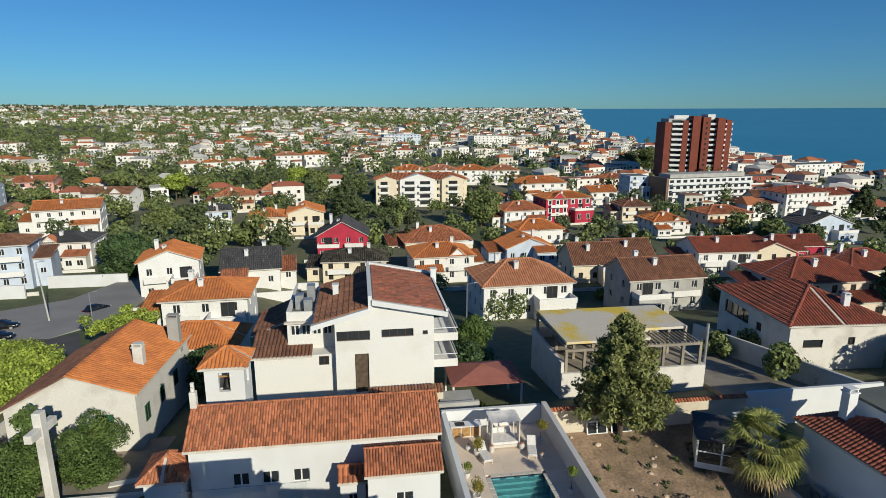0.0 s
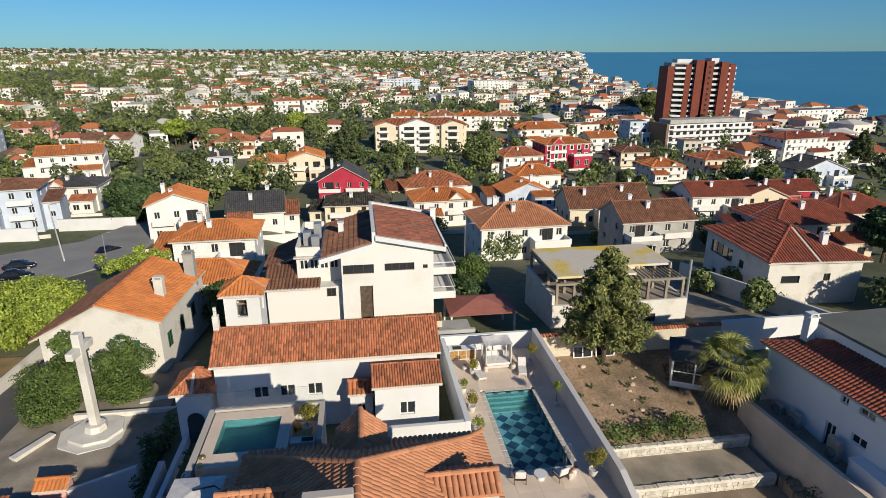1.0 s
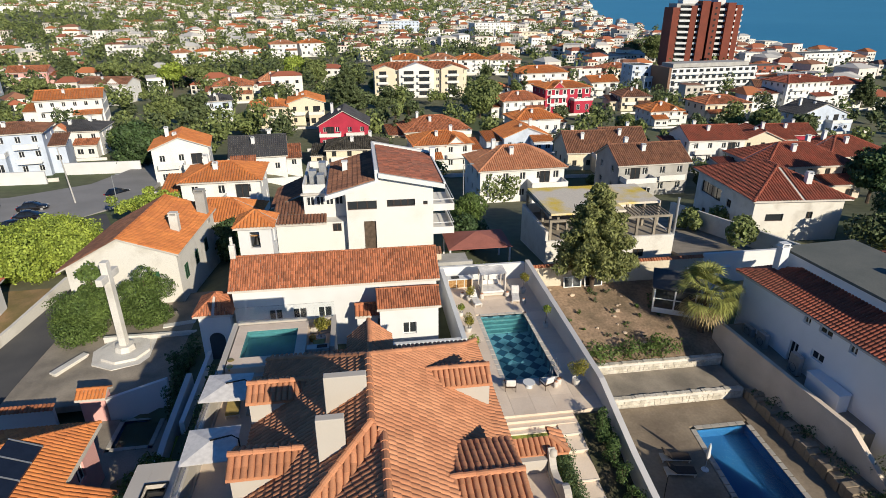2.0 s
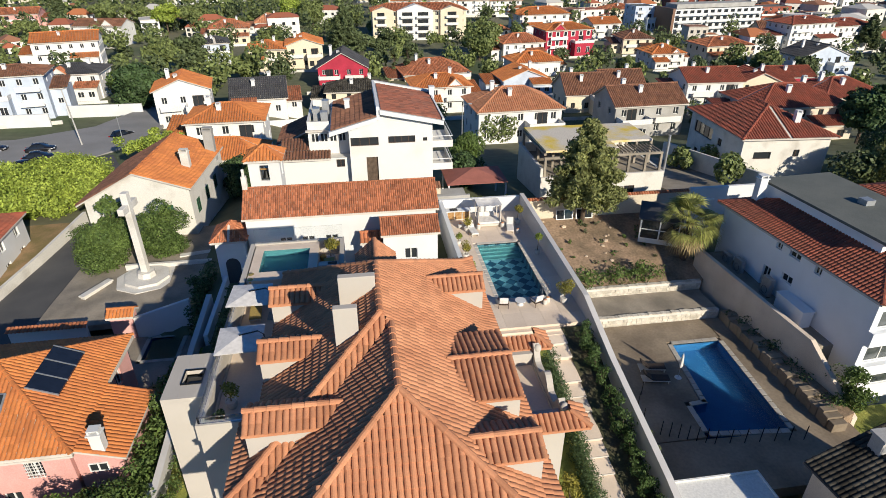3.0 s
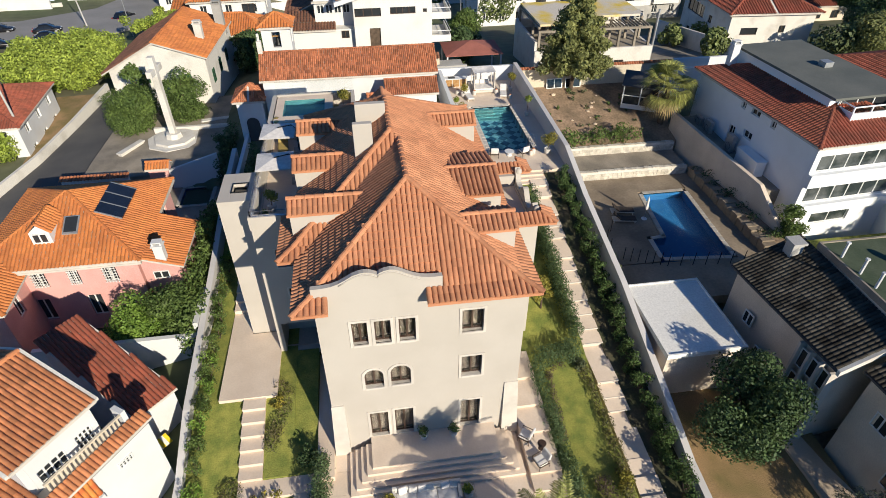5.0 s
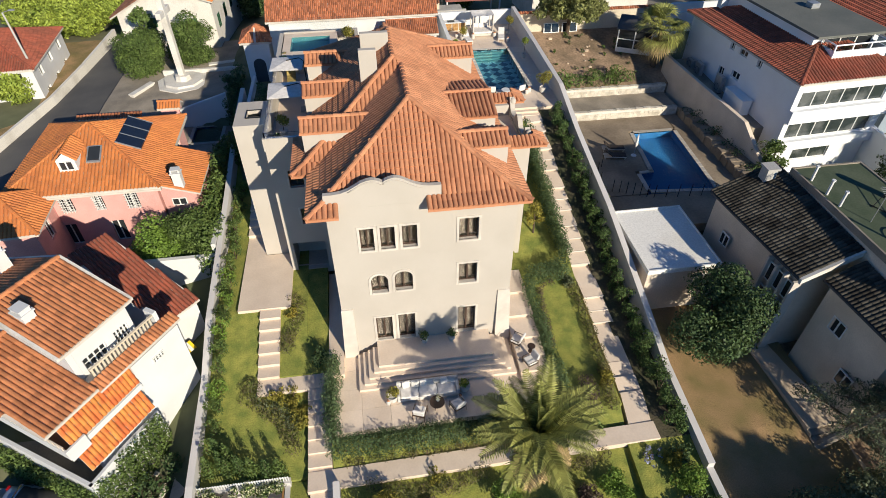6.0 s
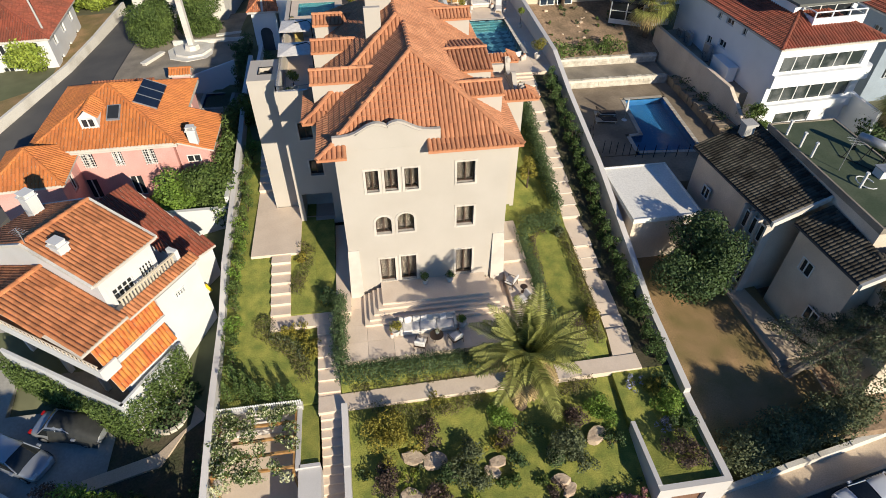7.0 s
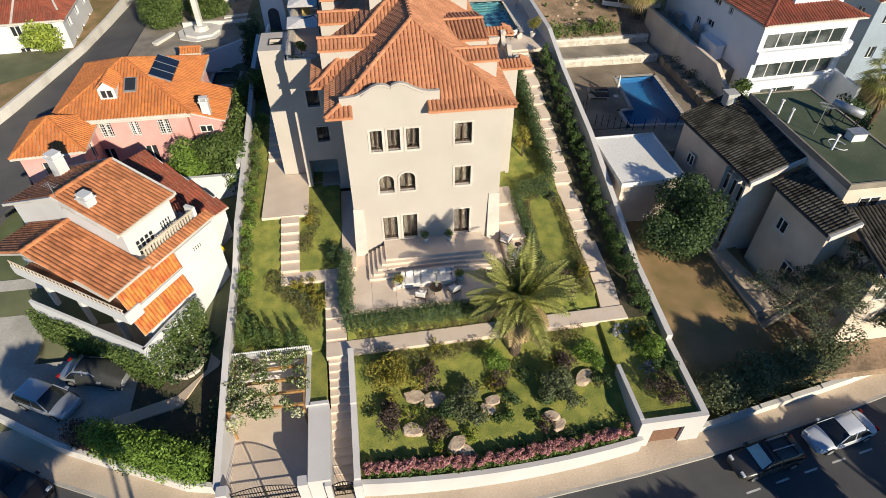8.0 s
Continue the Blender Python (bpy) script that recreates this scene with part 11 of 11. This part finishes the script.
kt = thing("outdoor_counter", (6.15, 37.9, PZ), "outdoor kitchen counter with honey-wood doors", "counter")
part("body", Geo().box(0, 2.2, 0.1, 0.75, 0, 0.85), TRIM, kt)
part("worktop", Geo().box(-0.05, 2.25, 0.0, 0.8, 0.853, 0.92), WHITE, kt)
for k in range(3):
    part("door", Geo().box(0.08 + 0.7 * k, 0.68 + 0.7 * k, 0.06, 0.097, 0.08, 0.8), WOOD, kt)
part("hob", Geo().box(0.3, 1.0, 0.15, 0.65, 0.923, 0.95), METAL_D, kt)
for x, y in ((8.0, 23.5), (10.4, 23.4)):
    armchair(x, y, PZ, 170 if x < 9 else 200, "white armchair at the pool's end")
sp = thing("round_table", (9.25, 23.5, PZ), "low white round table at the pool's end", "table")
part("tabletop", Geo().lathe(0, 0, [(0.38, 0.33), (0.4, 0.35), (0.4, 0.38)], 18), WHITE, sp)
part("pedestal", Geo().lathe(0, 0, [(0.25, 0), (0.14, 0.1), (0.14, 0.25), (0.25, 0.33)], 14), WHITE, sp)
ld = thing("pool_ladder", (11.45, 24.9, PZ), "curved steel pool ladder", "ladder")
for dy in (0, 0.45):
    part("rail", Geo().tube([(0.35, dy, 0), (0.35, dy, 0.6), (0.2, dy, 0.8), (0.0, dy, 0.75), (-0.12, dy, 0.5), (-0.14, dy, -0.9)], 0.022, 8), METAL_G, ld)
for k in range(3):
    part("rung", Geo().box(-0.18, -0.1, 0.0, 0.45, -0.3 - 0.25 * k, -0.27 - 0.25 * k), METAL_G, ld)
for x, y, z, s in ((7.75, 23.9, PZ, 0.16), (11.0, 23.3, PZ, 0.17), (11.25, 23.5, PZ, 0.2), (7.1, 36.3, PZ, 0.2), (12.0, 34.6, PZ, 0.18), (8.7, 35.9, PZ, 0.2), (10.9, 35.9, PZ, 0.2), (-3.0, -2.4, -0.9, 0.14), (1.0, -2.6, -0.9, 0.14)):
    lt = thing("lantern", (x, y, z), "squat pale garden lantern", "lantern", "garden lanterns")
    part("body", Geo().lathe(0, 0, [(s * 0.8, 0), (s, s * 0.6), (s * 0.95, s * 1.8), (s * 0.6, s * 2.2)], 12), POT, lt)
    part("lid", Geo().lathe(0, 0, [(s * 0.7, s * 2.203), (s * 0.5, s * 2.5), (0.02, s * 2.6)], 12), TERRACOTTA, lt)


def parasol(x, y, z, rot, label):
    ob = thing("parasol", pose(x, y, z, 0, 0, rot), label, "parasol", "roof parasols")
    part("base_plate", Geo().box(-0.35, 0.35, -0.35, 0.35, 0, 0.08), GREYWALL, ob)
    part("pole", Geo().tube([(0, 0, 0.08), (0, 0, 1.6), (0.25, 0, 1.82), (1.1, 0, 1.68)], 0.035, 8), METAL_D, ob)
    g = Geo()
    c = (1.1, 0, 1.66)
    rim = [(1.1 + sx * 1.05, sy * 1.05, 1.46) for sx, sy in ((-1, -1), (1, -1), (1, 1), (-1, 1))]
    g.add([c] + rim + [(a, b, q - 0.04) for a, b, q in [c] + rim], [(0, 1, 2), (0, 2, 3), (0, 3, 4), (0, 4, 1), (5, 7, 6), (5, 8, 7), (5, 9, 8), (5, 6, 9)])
    part("canopy", g, FABRIC, ob)
    for r in rim:
        part("rib", Geo().tube([(c[0], c[1], c[2] - 0.06), (r[0], r[1], r[2] - 0.06)], 0.012, 4), METAL_D, ob)


parasol(-6.5, 17.0, 9.203, 178, "square white parasol on the roof terrace")
parasol(-6.4, 13.2, 9.203, 182, "square white parasol on the roof terrace")
BRASS = mat("brass", (0.55, 0.38, 0.12), 0.35, None, 3, 20, 0.05, metal=0.8)
for x, y, z in ((-8.0, 19.5, 9.82), (-8.05, 20.1, 9.82), (-4.1, 22.9, 9.2), (-4.5, 20.6, 9.2), (-3.2, 20.8, 9.2)):
    pf = thing("brass_pouf", (x, y, z), "round brass-coloured drum stool", "stool", "drum stools")
    part("drum", Geo().lathe(0, 0, [(0.14, 0), (0.2, 0.06), (0.21, 0.3), (0.14, 0.36)], 14), BRASS, pf)
    part("top", Geo().lathe(0, 0, [(0.13, 0.363), (0.12, 0.38)], 14), BRASS, pf)

# ---- neighbours' odds and ends ----
fence = thing("pool_fence", (0, 0, 0), "thin dark posts of a pool safety fence", "fence")
for x, y in [(19.2 + 0.95 * k, 13.2 - 0.08 * k) for k in range(7)] + [(16.2 + 0.5 * k, 14.4 - 0.2 * k) for k in range(6)] + [(15.6, 15.6), (15.9, 17.0), (16.6, 18.0)]:
    part("post", Geo().cyl(x, y, -0.42, 0.75, 0.03, 0.03, 6), METAL_D, fence)
um = thing("closed_umbrella", (20.0, 19.3, -0.42), "closed white umbrella on a round foot", "umbrella")
part("pole", Geo().cyl(0, 0, 0.05, 2.1, 0.02, 0.02, 6), METAL_G, um)
part("cloth", Geo().lathe(0, 0, [(0.06, 0.9), (0.14, 1.1), (0.08, 1.9), (0.02, 2.15)], 8), FABRIC, um)
part("foot", Geo().cyl(0, 0, 0, 0.06, 0.25, 0.22, 12), WHITE, um)
for x in (16.9, 18.9):
    fr = thing("window_unit", pose(x, 38.55, 3.1, -14), "discarded white window frame leaning on the wall", "window frame", "leaning frames")
    part("frame", Geo().box(0, 1.7, 0, 0.06, 0, 0.1).box(0, 1.7, 0, 0.06, 0.95, 1.05).box(0, 0.1, 0, 0.06, 0.1, 0.95).box(1.6, 1.7, 0, 0.06, 0.1, 0.95).box(0.8, 0.9, 0, 0.06, 0.1, 0.95), WHITEFRAME, fr)
    part("glass", Geo().box(0.1, 1.6, 0.02, 0.04, 0.1, 0.95), PANE, fr)
sh = thing("garden_shed", pose(25.4, 34.5, 2.9, 0, 0, -28), "leaning white-framed glazed shed with dark roof", "shed")
part("front_frame", Geo().box(-1.7, 1.7, -1.2, -1.1, 0, 0.12).box(-1.7, 1.7, -1.2, -1.1, 1.9, 2.02).box(-1.7, -1.58, -1.2, -1.1, 0.12, 1.9).box(1.58, 1.7, -1.2, -1.1, 0.12, 1.9).box(-0.06, 0.06, -1.2, -1.1, 0.12, 1.9).box(-1.58, 1.58, -1.18, -1.12, 0.95, 1.03), WHITEFRAME, sh)
part("glazing", Geo().box(-1.58, 1.58, -1.16, -1.14, 0.12, 1.9), PANE, sh)
part("wall_body", Geo().box(-1.7, 1.7, -1.097, 2.2, -0.4, 1.95), WHITE, sh)
part("roof", Geo().slab([(-1.9, -1.4, 2.05), (1.9, -1.4, 2.05), (1.9, 2.4, 2.25), (-1.9, 2.4, 2.25)], 0.08), SLATE, sh)
blocks("wall_shed", [(27.2, 31.2, 35.8, 36.1, 0.5, 5.6)], WHITE, "white wall between yard and house", "wall")


def fan_palm(name, label, x, y, z, trunk, fans, size, seed):
    """A fan palm: trunk, stalks and pleated fan leaves, dry skirt below."""
    rg = np.random.RandomState(seed)
    ob = thing(name, (x, y, z), label, "palm")
    part("trunk", Geo().tube([(0, 0, -0.3), (0.08, 0, trunk * 0.5), (0, 0, trunk)], [0.3, 0.24, 0.26], 10), BARK, ob)
    for f in range(fans):
        a, up = 2.399 * f, rg.uniform(-0.9, 1.3)
        d = Vector((math.cos(a) * math.cos(up), math.sin(a) * math.cos(up), math.sin(up)))
        p0, p1 = Vector((0, 0, trunk)), Vector((0, 0, trunk)) + d * size * 0.8
        g = Geo().tube([p0, p1], [0.03, 0.015], 4)
        side = d.cross(Vector((0, 0, 1))).normalized()
        nn = side.cross(d)
        for k in range(-8, 9):
            t = k / 8 * 1.5
            e = (d * math.cos(t) + side * math.sin(t)).normalized()
            w = d.cross(e) if abs(t) > 0.1 else nn
            s2 = (side * math.cos(t) - d * math.sin(t)).normalized() * 0.06
            tip = p1 + e * size * rg.uniform(0.65, 0.8) - Vector((0, 0, 0.22 * size))
            mid = p1 + e * size * 0.4 + nn * 0.03
            g.add([p1, mid - s2, tip, mid + s2], [(0, 1, 2, 3)])
        part("fan" if up > -0.45 else "dry_fan", g, PALMLEAF if up > -0.45 else DRYLEAF, ob)


fan_palm("fan_palm", "fan palm with a skirt of dry leaves in the yard", 26.6, 31.8, 1.6, 3.9, 54, 2.0, 81)
fan_palm("fan_palm", "fan palm beside the flat-roofed building", 42.5, 13.0, -1.5, 4.6, 50, 2.1, 82)

# leaning conifer by the street
LC = thing("leaning_conifer", (20.2, -7.4, -2.6), "leaning conifer with a bare pale trunk and ragged branches", "conifer")
part("trunk", Geo().tube([(0, 0, -0.2), (0.9, -0.1, 1.3), (2.0, -0.3, 2.9), (3.1, -0.6, 4.7), (4.2, -0.8, 6.6)], [0.27, 0.23, 0.18, 0.11, 0.03], 9), PALEBARK, LC)
rg = np.random.RandomState(91)
bl, g = [], Geo()
for k in range(30):
    t = 0.3 + 0.7 * (k + 0.5) / 30
    p = Vector((4.2 * t, -0.8 * t * t, 6.6 * t - 0.2))
    a = 2.4 * k + rg.uniform(-0.4, 0.4)
    L = rg.uniform(1.6, 3.4) * (1.3 - t * 0.75)
    q = p + Vector((math.cos(a) * L, math.sin(a) * L, rg.uniform(-0.7, 0.3)))
    g.tube([p, p.lerp(q, 0.5) + Vector((0, 0, 0.2)), q], [0.055, 0.035, 0.012], 5)
    for f in (0.35, 0.52, 0.68, 0.84, 1.0):
        c = p.lerp(q, f) + Vector((0, 0, 0.2 * math.sin(math.pi * f)))
        for e in (-1, 1):
            side = Vector((-math.sin(a), math.cos(a), 0)) * e * rg.uniform(0.2, 0.5) * (1.25 - f * 0.6)
            g.tube([c, c + side], [0.018, 0.006], 4)
            bl.append((c.x + side.x, c.y + side.y, c.z - 0.05, 0.36, 0.36, 0.15))
part("branchwork", g, BARK, LC, kind="stuff")
v, q = blob_leaves(bl, 50, 0.085, rg, 0.24)
part("needles", quads_mesh("needles", v, q), LEAF_CEDAR, LC)


def lamp_pole(x, y, z, h, lean, label, arm=True, wood=False):
    ob = thing("utility_pole" if wood else "street_lamp", (x, y, z), label, "pole" if wood else "street lamp", "poles")
    part("pole", Geo().tube([(0, 0, -0.3), (lean[0], lean[1], h)], [0.14, 0.08] if wood else [0.09, 0.05], 8), GREYWALL if wood else METAL_G, ob)
    if arm:
        part("arm", Geo().tube([(lean[0], lean[1], h), (lean[0] + 0.9, lean[1] - 0.2, h + 0.25)], 0.035, 6), METAL_G, ob)
        part("lamp_head", Geo().box(lean[0] + 0.75, lean[0] + 1.25, lean[1] - 0.32, lean[1] - 0.1, h + 0.2, h + 0.32), METAL_G, ob)


lamp_pole(-34.4, 38.2, 0.2, 7.6, (-0.9, 0.9), "leaning wooden utility pole beside the lane", True, True)
lamp_pole(-47.5, 91.5, -3.2, 9.0, (-0.6, 0), "tall concrete utility pole at the junction", True, True)
lamp_pole(-38.0, 84.0, -3.0, 6.0, (0, 0), "grey street lamp by the junction")
lamp_pole(12.5, 66.0, 0.4, 7.0, (0, 0), "grey street lamp behind the white house")
lamp_pole(33.5, 95.0, -6.4, 7.5, (0, 0), "grey street lamp between the houses")
lamp_pole(62.0, 96.0, -6.6, 8.0, (0, 0), "grey street lamp beside the road")
lamp_pole(92.0, 98.0, -7.0, 8.0, (0, 0), "grey street lamp beside the road")

# pavilion behind the pool wall
PV = thing("garden_pavilion", (10.4, 47.0, 2.6), "open pavilion with a faded red canopy roof", "pavilion")
pl = [[(-3.2, -2.4, 2.3), (3.2, -2.4, 2.3), (0, 0, 3.2)], [(3.2, -2.4, 2.3), (3.2, 2.4, 2.3), (0, 0, 3.2)], [(3.2, 2.4, 2.3), (-3.2, 2.4, 2.3), (0, 0, 3.2)], [(-3.2, 2.4, 2.3), (-3.2, -2.4, 2.3), (0, 0, 3.2)]]
g = Geo()
for p in pl:
    g.slab(p, 0.06)
part("canopy", g, mat("faded_red_canvas", (0.30, 0.11, 0.085), 0.9, None, 1, 10, 0.1), PV)
for sx in (-3.0, 3.0):
    for sy in (-2.2, 2.2):
        part("post", Geo().box(sx - 0.08, sx + 0.08, sy - 0.08, sy + 0.08, -0.8, 2.25), WHITE, PV)
blocks("wall_pavilion", [(5.7, 9.0, 41.6, 41.9, 1.0, 5.0), (6.0, 8.8, 41.903, 44.5, 1.0, 4.6)], GREYWALL, "grey concrete wall behind the pool terrace", "wall")
hedge("wall_ivy", "green ivy on the wall behind the pool", [(9.2, 41.2, 4.2), (12.6, 41.0, 4.2)], 0.6, 0.7, LEAF_LIME, 58, 0.1, 24)

# single tiles on the roof over the front
o, u, v, nrm, rows, w2 = tile_rows(front_polys[1], 0.235)
rot = Matrix((u, v, nrm)).transposed().to_4x4()
one = Geo().add([(0.5 * w2 * ca, 0.0, 0.40 * w2 * sa + 0.045) for ca, sa in ARC] + [(0.42 * w2 * ca, 0.44, 0.345 * w2 * sa + 0.01) for ca, sa in ARC],
                [(i, i + 6, i + 7, i + 1) for i in range(5)] + [(0, 1, 2, 3, 4, 5)]).mesh("roof_tile")
one.materials.append(TILE)
for c, v0, v1 in rows:
    k = 0
    while v0 + k * 0.40 < v1 - 0.12:
        t = new("roof_tile", one)
        t.parent = villa_roof
        t.matrix_basis = Matrix.Translation(o + u * (c + random.uniform(-0.008, 0.008)) + v * (v0 + k * 0.40)) @ rot
        k += 1
